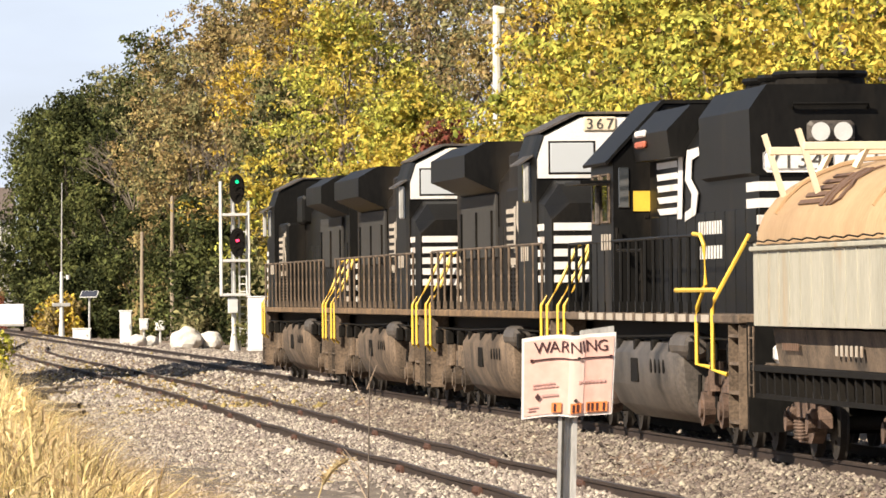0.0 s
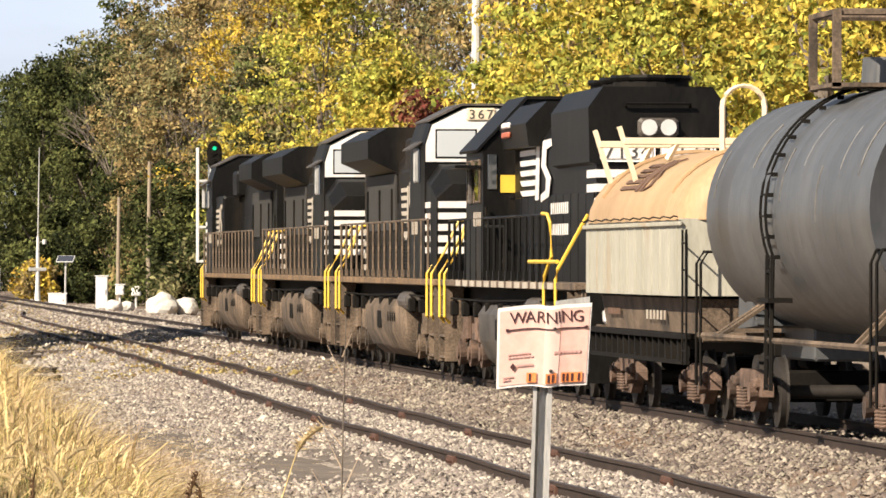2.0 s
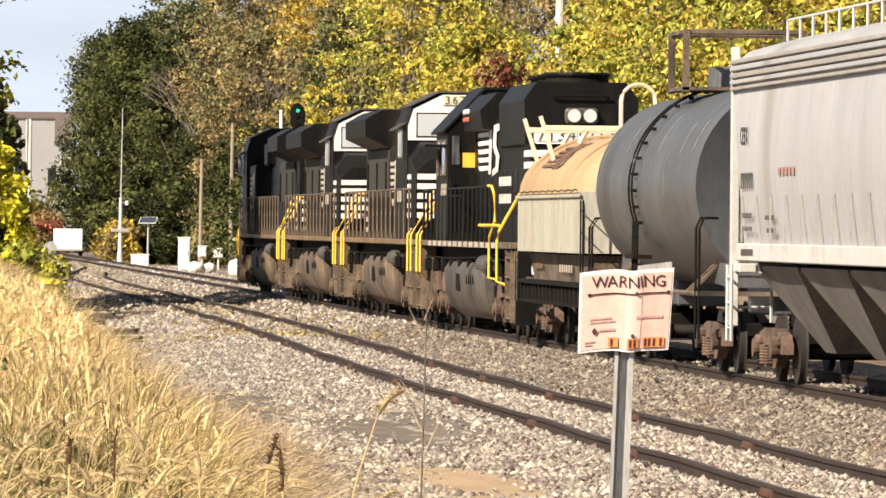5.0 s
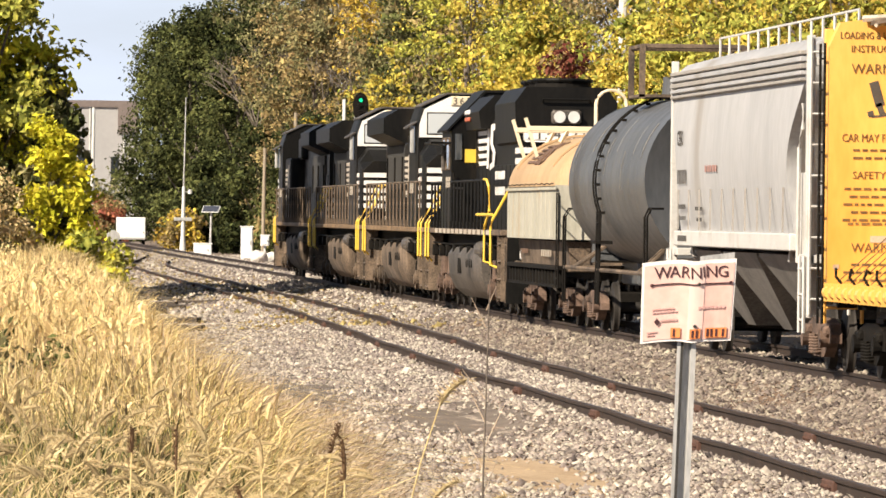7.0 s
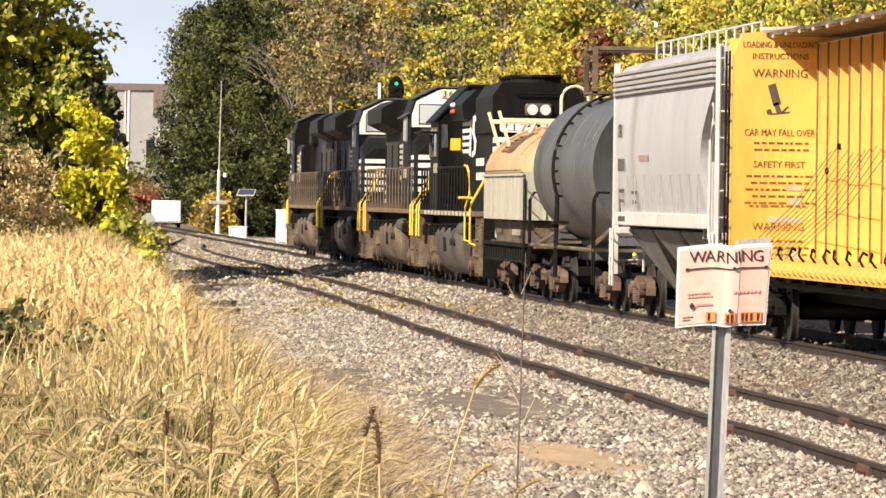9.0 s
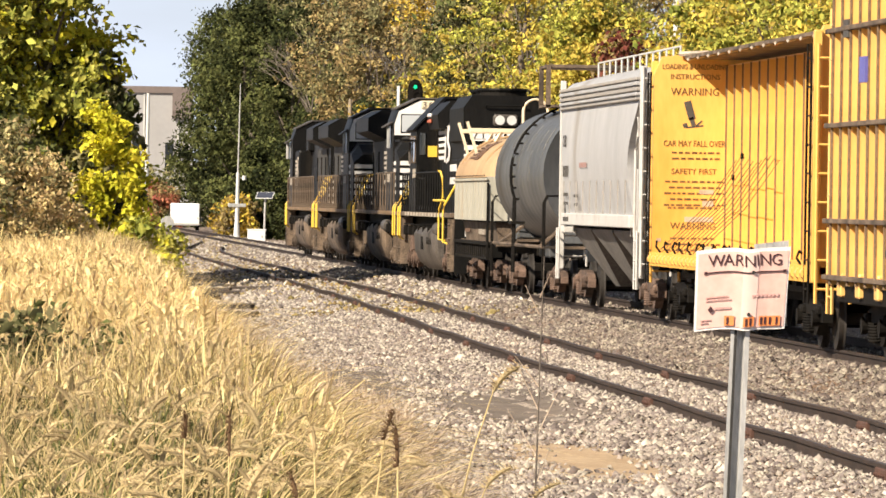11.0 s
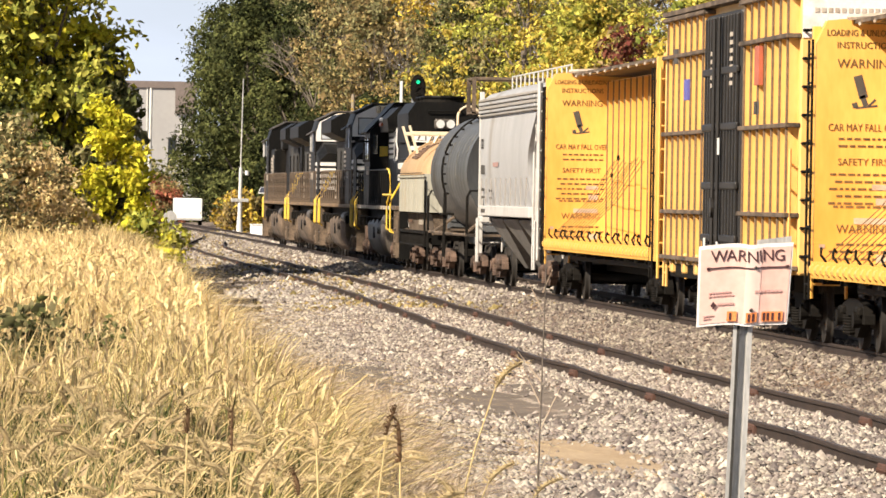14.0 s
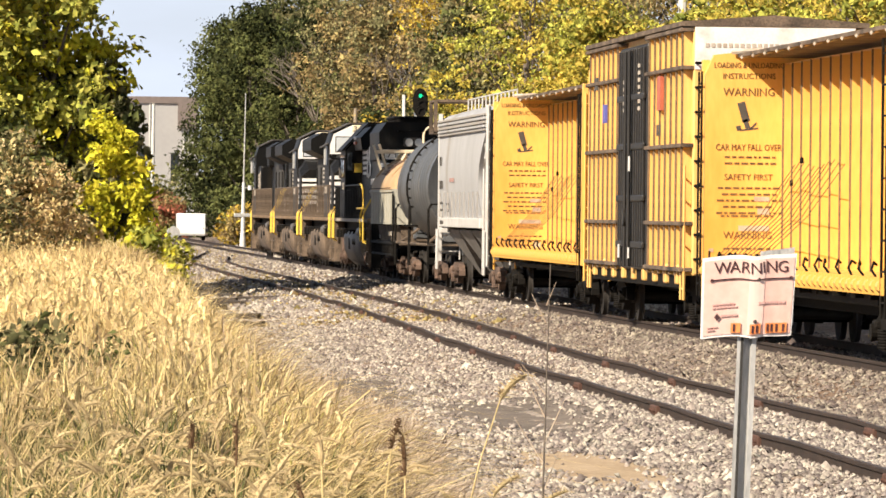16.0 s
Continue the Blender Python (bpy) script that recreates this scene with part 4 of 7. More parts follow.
    part("latch", ys, BLACK, car)
    ys = Shape()
    ys.box(-1.20, -0.95, yc - 0.018, yc - 0.005, 3.30, 3.60)
    part("yellow_placard", ys, YELLOW, car, "square yellow placard")
    for z, m, nm in ((4.36, WHITE, "marker_light"), (4.20, REDP, "marker_lens")):
        b = Shape()
        b.box(-1.29, -1.23, yc - 1.9, yc - 0.9, z, z + 0.10, 0.02)
        part(nm, b, m, car)
    horse_mark(car, -0.985, -0.6, 3.60, 4.6, 0.84, WHITE, "white road emblem on black")
    block_letters(car, -0.985, -5.0, -2.6, 2.98, 0.18, 9, WHITE, 0.5)
    block_letters(car, -0.985, -5.0, -2.6, 2.64, 0.18, 8, WHITE, 0.5)
    block_letters(car, -1.507, yc + 0.3, yc + 1.6, 2.85, 0.24, 4, DUSTYWHITE, 0.55)
    fr = Shape()
    fr.tube([(-1.46, yc - 0.1, 3.05), (-1.46, yc - 0.2, 2.72), (-1.46, yc - 3.0, 2.70), (-1.46, yc - 3.05, 1.80)], 0.03, 6)
    fr.tube([(-1.1, yc - 0.2, 2.4), (-1.3, yc - 1.0, 1.95), (-1.2, yc - 2.2, 1.66)], 0.025, 5)
    part("cable", fr, UNDER, car)
    for sx in (-1.49, 1.49):
        stanchions(car, -half + 4.2, half - 2.0, 1.80, 2.86, sx, BLACK, 0.95)
    for k in range(13):
        s = Shape()
        a = -half + 3.0 + k * 1.15
        s.box(-1.53, -1.51, a, a + 0.7, 1.69, 1.79)
        part("edge_block", s, DUSTYWHITE, car, "worn white block on the walkway edge")
    y = Shape()
    y.tube([(-1.50, -half + 2.6, 2.12), (-1.50, -half + 6.4, 2.12)], 0.034, 6)
    part("yellow_rail", y, YELLOW, car, "bright yellow walkway rail")
    for dy, top in ((2.3, 0.95), (3.7, 0.0)):
        s = Shape()
        a = -half + dy
        if top:
            s.tube([(-1.05, a + 0.1, 2.85), (-1.50, a + 0.25, 2.0), (-1.52, a + 0.35, 1.85), (-1.52, a + 0.35, 1.06), (-1.36, a + 0.1, 1.0)], 0.030, 6)
        else:
            s.tube([(-1.52, a + 0.75, 2.88), (-1.52, a + 0.05, 2.86), (-1.48, a, 2.72), (-1.46, a, 2.2), (-1.52, a + 0.4, 1.9), (-1.52, a + 0.5, 1.75), (-1.52, a + 0.5, 1.12), (-1.36, a + 0.3, 1.08)], 0.030, 6)
        part("step_rail", s, YELLOW, car, "bright yellow grab rail by the steps")
    for sx in (-1.52, 1.52):
        step_rails(car, half - 0.35, 1, sx)
    return car


def ladder(car, x0, x1, y0, y1, z0, z1, n, material, r=0.022, name="ladder"):
    """Rungs between two stiles, standing between two corners."""
    lad = Shape()
    lad.tube([(x0, y0, z0), (x0, y0, z1)], r, 5).tube([(x1, y1, z0), (x1, y1, z1)], r, 5)
    o = part(name, lad, material, car)
    for k in range(n):
        z = z0 + (z1 - z0) * (k + 0.5) / n
        s = Shape()
        s.tube([(x0, y0, z), (x1, y1, z)], r * 0.8, 5)
        part("rung", s, material, o)


def coil_car(at, half=5.75):
    car = thing("coil_car", "steel coil car with faded tan hood over pale green sides", "freight car", at, "freight cars of the train")
    s = Shape()
    s.box(-0.35, 0.35, -half, half, 0.85, 1.15, 0.02)
    part("centre_sill", s, UNDER, car)
    lo = Shape()
    lo.prism([(-1.2, 1.15), (1.2, 1.15), (1.28, 1.62), (-1.28, 1.62)], -half + 0.7, half - 0.7)
    part("trough", lo, BROWNED, car, "dark grimy trough side")
    # slotted side sill
    sl = Shape()
    sl.box(-1.50, -1.36, -half + 0.2, half - 0.1, 1.08, 1.16, 0.01).box(1.36, 1.50, -half + 0.2, half - 0.1, 1.08, 1.16, 0.01)
    sl.box(-1.46, -1.40, -half + 0.5, half - 0.4, 0.74, 0.80).box(1.40, 1.46, -half + 0.5, half - 0.4, 0.74, 0.80)
    part("side_sill", sl, UNDER, car)
    for k in range(17):
        y = -half + 0.7 + k * (2 * half - 1.4) / 16
        b = Shape()
        b.side([(y - 0.1, 0.78), (y + 0.04, 0.78), (y + 0.1, 1.1), (y - 0.02, 1.1)], -1.45, -1.38)
        part("sill_web", b, UNDER, car)
    block_letters(car, -1.285, 2.9, 4.3, 1.40, 0.09, 9, FADEDLOGO)
    block_letters(car, -1.285, -2.0, 0.2, 1.38, 0.13, 6, DUSTYWHITE, 0.6)
    g = Shape()
    arc = [(1.50 * math.cos(a), 2.68 + 1.02 * math.sin(a)) for a in np.linspace(0, math.pi, 17)]
    lower = [(-1.50, 1.66), (1.50, 1.66)]
    w = Shape()
    w.prism(lower + [(1.50, 2.70), (-1.50, 2.70)], -half + 0.55, half - 0.55)
    part("hood_side", w, HOODGREY, car, "pale green weathered hood side")
    for k in range(12):
        y = -half + 1.0 + k * (2 * half - 2.0) / 11
        r = Shape()
        r.box(-1.512, -1.49, y - 0.03, y + 0.03, 1.70, 2.62)
        part("side_rib", r, HOODGREY, car)
    top = Shape()

    def scaled(f):
        return [(x * f, 2.70 + (z - 2.70) * f) for x, z in arc]
    top.loft([(-half + 0.5, scaled(0.80)), (-half + 0.62, scaled(0.94)), (-half + 0.9, scaled(1.01)), (half - 0.9, scaled(1.01)), (half - 0.62, scaled(0.94)), (half - 0.5, scaled(0.80))])
    hood = part("hood", top, HOODTAN, car, "faded tan rounded steel hood", smooth=True)
    lip = Shape()
    lip.box(-1.55, -1.50, -half + 0.5, half - 0.5, 2.60, 2.66, 0.01)
    part("hood_lip", lip, HOODGREY, hood)
    lp = Shape()
    lp.tube([(-1.57, -half + 0.5 + k * (2 * half - 1) / 30, 2.72 + 0.015 * math.sin(k * 2.1)) for k in range(31)], 0.011, 5)
    part("seal_cable", lp, UNDER, hood)
    for y in (-half + 2.0, half - 2.0):
        r = Shape()
        r.tube([(1.52 * math.cos(a), y, 2.70 + 1.05 * math.sin(a)) for a in np.linspace(0.35, math.pi - 0.35, 13)], 0.03, 5)
        part("hood_band", r, HOODTAN, hood)
    # stacking rack on the hood
    for y in (half - 1.6, half - 4.4):
        for sx in (-1, 1):
            r = Shape()
            r.tube([(sx * 1.26, y, 3.28), (sx * 1.50, y, 4.06)], 0.05, 4)
            part("rack_horn", r, CREAM, hood, "cream stacking horn")
            r = Shape()
            r.tube([(sx * 0.80, y, 3.58), (sx * 0.66, y, 3.84)], 0.05, 4)
            part("rack_strut", r, CREAM, hood)
        r = Shape()
        r.box(-1.44, 1.44, y - 0.05, y + 0.05, 3.80, 3.90, 0.01)
        part("rack_beam", r, CREAM, hood, "cream stacking beam")
    lift = Shape()
    pts = [(-0.30, 0, 3.65)] + [(-0.30 * math.cos(a), 0, 4.30 + 0.30 * math.sin(a)) for a in np.linspace(0, math.pi, 11)] + [(0.30, 0, 3.65)]
    for y in (0.0, -0.16):
        lift.tube([(p[0], p[1] + y - 0.6, p[2]) for p in pts], 0.03, 6)
    part("lifting_loop", lift, CREAM, hood, "cream lifting loop")
    # emblem painted on the curve of the hood: y along, angle round

    def patch(name, pts):
        g = Shape()
        n = len(pts)
        out = [(-1.525 * math.cos(radians(q)), y, 2.70 + 1.045 * math.sin(radians(q))) for y, q in pts]
        inn = [(-1.50 * math.cos(radians(q)), y, 2.70 + 1.02 * math.sin(radians(q))) for y, q in pts]
        g.add(out + inn, [tuple(range(n))] + [(i, n + i, n + (i + 1) % n, (i + 1) % n) for i in range(n)])
        part(name, g, FADEDLOGO, hood, "faded brown road emblem")
    for k in range(5):
        q = 26 + k * 5.6
        patch("emblem_bar", [(2.3 - k * 0.12, q), (0.55, q), (0.55, q + 3.2), (2.3 - k * 0.12, q + 3.2)])

    def stroke(name, y0, q0, y1, q1, w, n=5):
        """A painted stroke laid on the curve in short pieces."""
        g = Shape()
        rows = []
        for i in range(n + 1):
            y, q = y0 + (y1 - y0) * i / n, radians(q0 + (q1 - q0) * i / n)
            rows.append([(-r * math.cos(q), y + d, 2.70 + h * math.sin(q)) for r, h in ((1.525, 1.041), (1.505, 1.021)) for d in (w / 2, -w / 2)])
        v = [p for row in rows for p in row]
        f = [(4 * i + a, 4 * i + b, 4 * i + 4 + b, 4 * i + 4 + a) for i in range(n) for a, b in ((0, 1), (1, 3), (3, 2), (2, 0))]
        part(name, g.add(v, f), FADEDLOGO, hood, "faded brown road emblem")
    stroke("emblem_figure", 0.40, 24, 0.22, 56, 0.30)
    stroke("emblem_figure", 0.22, 56, -0.05, 26, 0.16)
    stroke("emblem_figure", -0.05, 24, -0.20, 56, 0.20)
    for y0, q0, y1, q1 in ((-0.30, 24, -0.75, 28), (-0.75, 28, -0.72, 38), (-0.72, 38, -0.42, 44), (-0.42, 44, -0.45, 53), (-0.45, 53, -0.90, 57)):
        stroke("emblem_letter", y0, q0, y1, q1, 0.20, 3)
    ladder(car, -1.5, -1.5, half - 0.12, half - 0.5, 0.75, 1.65, 3, BROWNED, 0.016)
    ladder(car, -1.5, -1.5, -half + 0.5, -half + 0.12, 0.75, 2.55, 5, UNDER, 0.016)
    for sgn in (-1, 1):
        e = Shape()
        e.box(-1.3, 1.3, *sorted((sgn * (half - 0.6), sgn * (half - 0.1))), 1.05, 1.18, 0.02)
        part("end_platform", e, BROWNED, car)
        freight_truck(car, sgn * (half - 2.0))
        coupler(car, sgn * (half + 0.25), sgn)
    bw = Shape()
    bw.box(-1.2, -0.6, half - 0.5, half - 0.1, 1.18, 1.42, 0.05)
    part("white_box", bw, WHITE, car)
    return car


def tank_car(at, half=7.35):
    car = thing("tank_car", "dark grey ribbed cylindrical tank car", "freight car", at, "freight cars of the train")
    R, zc = 1.50, 2.72
    s = Shape()
    n = 44

    def ring(r):
        return [(r * math.cos(a), zc + r * math.sin(a)) for a in np.linspace(0, 2 * math.pi, n, endpoint=False)]
    rings = []
    L = half - 0.75
    for k in range(7):
        a = k / 6 * math.pi / 2
        rings.append((-L + 0.55 * (1 - math.sin(a)), ring(max(0.02, R * math.cos(math.pi / 2 - a)))))
    y = -L + 0.55
    k = 0
    while y < L - 0.6:
        for dy, rr in ((0.0, R), (0.72, R), (0.78, R + 0.012), (0.86, R + 0.012), (0.92, R)):
            rings.append((y + dy + 0.001, ring(rr)))
        y += 0.94
        k += 1
    y = rings[-1][0]
    for k in range(7):
        a = (6 - k) / 6 * math.pi / 2
        rings.append((y + 0.05 + 0.55 * (1 - math.sin(a)), ring(max(0.02, R * math.cos(math.pi / 2 - a)))))
    s.loft(rings)
    shell = part("tank", s, TANKBODY, car, "dark grey steel tank with weld bands", smooth=True)
    yl = 0.7
    lad = Shape()
    for dy in (-0.2, 0.2):
        lad.tube([((R + 0.09) * math.cos(a), yl + dy, zc + (R + 0.09) * math.sin(a)) for a in np.linspace(1.75, 3.5, 16)], 0.018, 5)
    for a in np.linspace(1.85, 3.5, 11):
        lad.tube([((R + 0.09) * math.cos(a), yl - 0.2, zc + (R + 0.09) * math.sin(a)), ((R + 0.09) * math.cos(a), yl + 0.2, zc + (R + 0.09) * math.sin(a))], 0.014, 5)
        lad.box((R + 0.05) * math.cos(a) - 0.04, (R + 0.05) * math.cos(a) + 0.04, yl - 0.24, yl - 0.2, zc + (R + 0.05) * math.sin(a) - 0.025, zc + (R + 0.05) * math.sin(a) + 0.025)
    part("tank_ladder", lad, UNDER, car, "dark curved ladder")
    lo = Shape()
    lo.tube([(-1.5, yl - 0.2, 2.2), (-1.52, yl - 0.2, 0.55)], 0.03, 5).tube([(-1.5, yl + 0.2, 2.2), (-1.52, yl + 0.2, 0.55)], 0.03, 5)
    for z in (0.6, 0.95, 1.3, 1.65, 2.0):
        lo.tube([(-1.51, yl - 0.2, z), (-1.51, yl + 0.2, z)], 0.024, 5)
    lo.box(-1.6, -1.3, yl - 0.5, yl + 0.4, 1.62, 1.68)
    part("lower_ladder", lo, UNDER, car)
    pl = Shape()
    pl.box(-0.95, 0.95, yl - 1.4, yl + 0.5, 4.22, 4.27)
    for x, dy in ((-0.9, 0.45), (0.9, 0.45), (-0.9, -1.35), (0.9, -1.35)):
        pl.box(x - 0.05, x + 0.05, yl + dy - 0.05, yl + dy + 0.05, 4.2, 5.15)
    pl.tube([(-0.9, yl + 0.45, 5.12), (0.9, yl + 0.45, 5.12), (0.9, yl - 1.35, 5.12), (-0.9, yl - 1.35, 5.12)], 0.045, 5, True)
    part("top_platform", pl, BROWNED, car, "dark brown platform with guard rails")
    dm = Shape()
    dm.disc((0, yl - 0.4, 4.4), (0, 0, 1), 0.45, 0.42, 0.4, 18)
    part("dome", dm, TANKBODY, car)
    for k in range(9):
        st = Shape()
        y0 = L - 1.0 - k * (2 * L - 2) / 8
        a0 = 2.55 + 0.25 * math.sin(k * 2.3)
        pts = [((R + 0.004) * math.cos(a), y0, zc + (R + 0.004) * math.sin(a)) for a in np.linspace(a0, a0 + 0.45, 6)]
        st.tube(pts, 0.010, 4)
        part("dust_streak", st, DUSTSTREAK, shell)
    for sgn in (-1, 1):
        b = Shape()
        y0, y1 = sorted((sgn * (L - 2.4), sgn * (L + 0.35)))
        b.box(-0.4, 0.4, y0, y1, 0.85, 1.30, 0.03)
        b.side([(sgn * (L - 0.1), 1.25), (sgn * (L + 0.15), 1.25), (sgn * (L - 0.05), 2.05), (sgn * (L - 0.35), 2.0), (sgn * (L - 1.6), 1.3)], -1.0, 1.0)
        part("saddle", b, TANKBODY, car)
        p = Shape()
        p.box(-1.5, 1.5, *sorted((sgn * (L + 0.02), sgn * (L + 0.55))), 1.13, 1.19)
        part("end_platform", p, BROWNED, car)
        for dy in (0.1, 0.5):
            h = Shape()
            y = sgn * (L + dy)
            h.tube([(-1.5, y, 0.5), (-1.5, y, 2.1), (-1.42, y - sgn * 0.1, 2.25), (-1.2, y - sgn * 0.25, 2.25)], 0.020, 5)
            part("grab_rail", h, UNDER, car)
        br = Shape()
        for dy in (0.9, 1.3):
            br.tube([(-1.45, sgn * (L - dy), 1.16), (-0.9, sgn * (L - dy - 0.7), 1.6)], 0.035, 5)
        part("brace", br, BROWNED, car)
        freight_truck(car, sgn * (half - 2.0))
        coupler(car, sgn * (half + 0.1), sgn)
    r = Shape()
    r.tube([(-1.48, -L, 1.16), (-1.48, L, 1.16)], 0.04, 6).tube([(1.48, -L, 1.16), (1.48, L, 1.16)], 0.04, 6)
    part("side_rail", r, BROWNED, car)
    return car


def hopper_car(at, half=8.7):
    car = thing("covered_hopper", "light grey covered grain hopper car", "freight car", at, "freight cars of the train")
    L = half - 0.85

    def end_y(z):
        """Half the length of the side sheet at a height: the ends are cut away in a curve below the roof."""
        return float(np.interp(z, [1.7, 2.1, 2.5, 2.9, 3.2, 3.5, 3.8, 4.05, 4.2], [L - 0.95, L - 1.08, L - 1.20, L - 1.18, L - 1.0, L - 0.62, L - 0.22, L - 0.03, L]))
    s = Shape()
    prof = [(-1.42, 1.78)] + [(-1.42 - 0.13 * math.sin(a), 1.78 + 2.45 * a / math.pi) for a in np.linspace(0.12, math.pi - 0.1, 19)] + [(-1.44, 4.25), (-1.42, 4.42), (-1.25, 4.56), (-0.75, 4.70)]
    full = prof + [(-x, z) for x, z in reversed(prof)]
    n = len(full)
    s.add([(x, sy * end_y(z), z) for sy in (-1, 1) for x, z in full],
          [(i, (i + 1) % n, n + (i + 1) % n, n + i) for i in range(n)] + [tuple(k * n + j for j in (i, i + 1, n - 2 - i, n - 1 - i)) for k in (0, 1) for i in range(n // 2 - 1)])
    body = part("body", s, HOPPER, car, "light grey bulging side sheets", smooth=True)
    for z, h, m in ((4.40, 0.030, HOPPERDARK), (4.31, 0.035, HOPPER), (4.21, 0.035, HOPPERDARK), (4.12, 0.03, HOPPER), (4.03, 0.024, HOPPERDARK)):
        for sx in (-1, 1):
            b = Shape()
            b.box(*sorted((sx * 1.53, sx * 1.42)), -end_y(z), end_y(z), z - h, z + h, 0.01)
            part("top_chord", b, m, body, "grey roof edge band")
    for sx in (-1, 1):
        sill = Shape()
        sill.box(*sorted((sx * 1.54, sx * 1.38)), -L + 0.85, L - 0.85, 1.66, 1.90, 0.015)
        part("side_sill", sill, OFFWHITE, car, "white side sill")
    for k in range(10):
        y = -L + 1.5 + k * (2 * L - 3.0) / 9
        r = Shape()
        r.box(-1.560, -1.535, y - 0.012, y + 0.012, 1.92, 2.55)
        part("side_seam", r, HOPPERDARK, body)
    for sgn in (-1, 1):
        # sloped end sheet, posts, shear plate and platform
        e = Shape()
        y1 = half * sgn + 0.3 if sgn < 0 else L + 0.12
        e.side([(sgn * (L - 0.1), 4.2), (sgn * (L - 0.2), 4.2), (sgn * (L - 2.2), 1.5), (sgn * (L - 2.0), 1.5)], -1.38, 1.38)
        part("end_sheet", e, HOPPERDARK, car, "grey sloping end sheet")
        for sx in (-1, 1):
            p = Shape()
            p.box(sx * 1.44 - 0.055, sx * 1.44 + 0.055, *sorted((y1 - sgn * 0.16, y1)), 0.75, 4.62, 0.01)
            part("end_post", p, OFFWHITE, car, "white end post")
            if sgn > 0:
                continue
            p = Shape()
            p.side([(y1 - sgn * 0.1, 0.80), (y1 - sgn * 0.1, 2.75), (sgn * (L - 0.9), 2.75), (sgn * (L - 0.80), 1.55), (sgn * (L - 0.3), 1.2)], *sorted((sx * 1.40, sx * 1.33)))
            part("shear_plate", p, OFFWHITE, car, "white shear plate below the end")
            d = Shape()
            d.tube([(sx * 1.46, sgn * (L - 0.55), 1.5), (sx * 1.46, sgn * (L - 0.50), 3.1), (sx * 1.46, sgn * (L - 0.15), 3.35), (sx * 1.46, sgn * (L - 0.15), 3.7)], 0.03, 5)
            part("grab_pipe", d, OFFWHITE, car)
        p = Shape()
        p.box(-1.45, 1.45, *sorted((sgn * (L - 0.6), y1)), 1.50, 1.62, 0.01)
        part("end_platform", p, OFFWHITE, car, "white end platform")
        p = Shape()
        p.box(-1.38, 1.38, *sorted((y1 - sgn * 0.1, y1)), 4.2, 4.32, 0.01)
        part("end_beam", p, OFFWHITE, car, "white top beam of the end")
        ladder(car, -1.52, -1.52, y1, y1 - sgn * 0.45, 0.55, 1.6, 3, OFFWHITE, 0.024)
        ladder(car, -1.45, -0.9, y1 + sgn * 0.03, y1 + sgn * 0.03, 0.8, 4.6, 9, OFFWHITE, 0.024)
        freight_truck(car, sgn * (half - 1.9))
        coupler(car, sgn * (half + 0.15), sgn)
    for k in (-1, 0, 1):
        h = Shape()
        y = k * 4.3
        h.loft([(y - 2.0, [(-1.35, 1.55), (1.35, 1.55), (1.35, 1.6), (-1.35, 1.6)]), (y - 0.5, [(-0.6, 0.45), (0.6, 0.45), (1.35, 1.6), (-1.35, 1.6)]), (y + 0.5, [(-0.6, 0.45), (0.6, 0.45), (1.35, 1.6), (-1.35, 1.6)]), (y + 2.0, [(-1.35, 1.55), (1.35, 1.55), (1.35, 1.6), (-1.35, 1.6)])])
        part("hopper_bay", h, HOPPERBAY, car, "sloping discharge bay in grey darkened for the shade below the car")
    c = Shape()
    c.box(-0.3, 0.3, -half, half, 0.85, 1.2, 0.02)
    part("centre_sill", c, UNDER, car)
    rw = Shape()
    rw.box(-0.62, 0.62, -L, L, 4.70, 4.74)
    part("roof_walk", rw, GALV, car)
    for sx in (-0.72, 0.72):
        r = Shape()
        r.tube([(sx, -L, 5.0), (sx, L, 5.0)], 0.02, 5)
        o = part("roof_rail", r, OFFWHITE, car)
        st = Shape()
        st.tube([(0, 0, 4.58), (0, 0, 5.0)], 0.02, 5)
        me = st.mesh("rail_post", OFFWHITE)
        for k in range(14):
            part("rail_post", me, OFFWHITE, o, at=Matrix.Translation((sx, -L + k * 2 * L / 13, 0)))
    lettering("reporting_mark", "CEFX", 0.34, STENCIL, car, Matrix.Translation((-1.562, L - 1.75, 3.35)) @ NEAR, wide=0.9)
    block_letters(car, -1.565, L - 2.6, L - 1.4, 2.75, 0.22, 6, STENCIL, 0.6)
    block_letters(car, -1.553, L - 2.5, L - 1.5, 2.28, 0.07, 6, STENCIL, 0.6)
    block_letters(car, -1.548, L - 2.5, L - 1.5, 2.10, 0.06, 5, STENCIL, 0.6)
    block_letters(car, -1.545, L - 4.6, L - 3.7, 2.25, 0.06, 6, STENCIL, 0.6)
    block_letters(car, -1.545, L - 4.6, L - 3.9, 2.08, 0.06, 5, STENCIL, 0.6)
    block_letters(car, -1.57, L - 6.6, L - 5.0, 2.86, 0.10, 5, FADEDRED, 0.5)
    block_letters(car, -1.545, L - 2.6, L - 1.4, 1.78, 0.09, 9, STENCIL)
    return car


BULK_TEXT = [("LOADING & UNLOADING", 0.135, 4.58), ("INSTRUCTIONS", 0.135, 4.40), ("WARNING", 0.19, 4.13), ("CAR MAY FALL OVER", 0.155, 3.20), ("SAFETY FIRST", 0.145, 2.70), ("WARNING", 0.18, 1.72)]


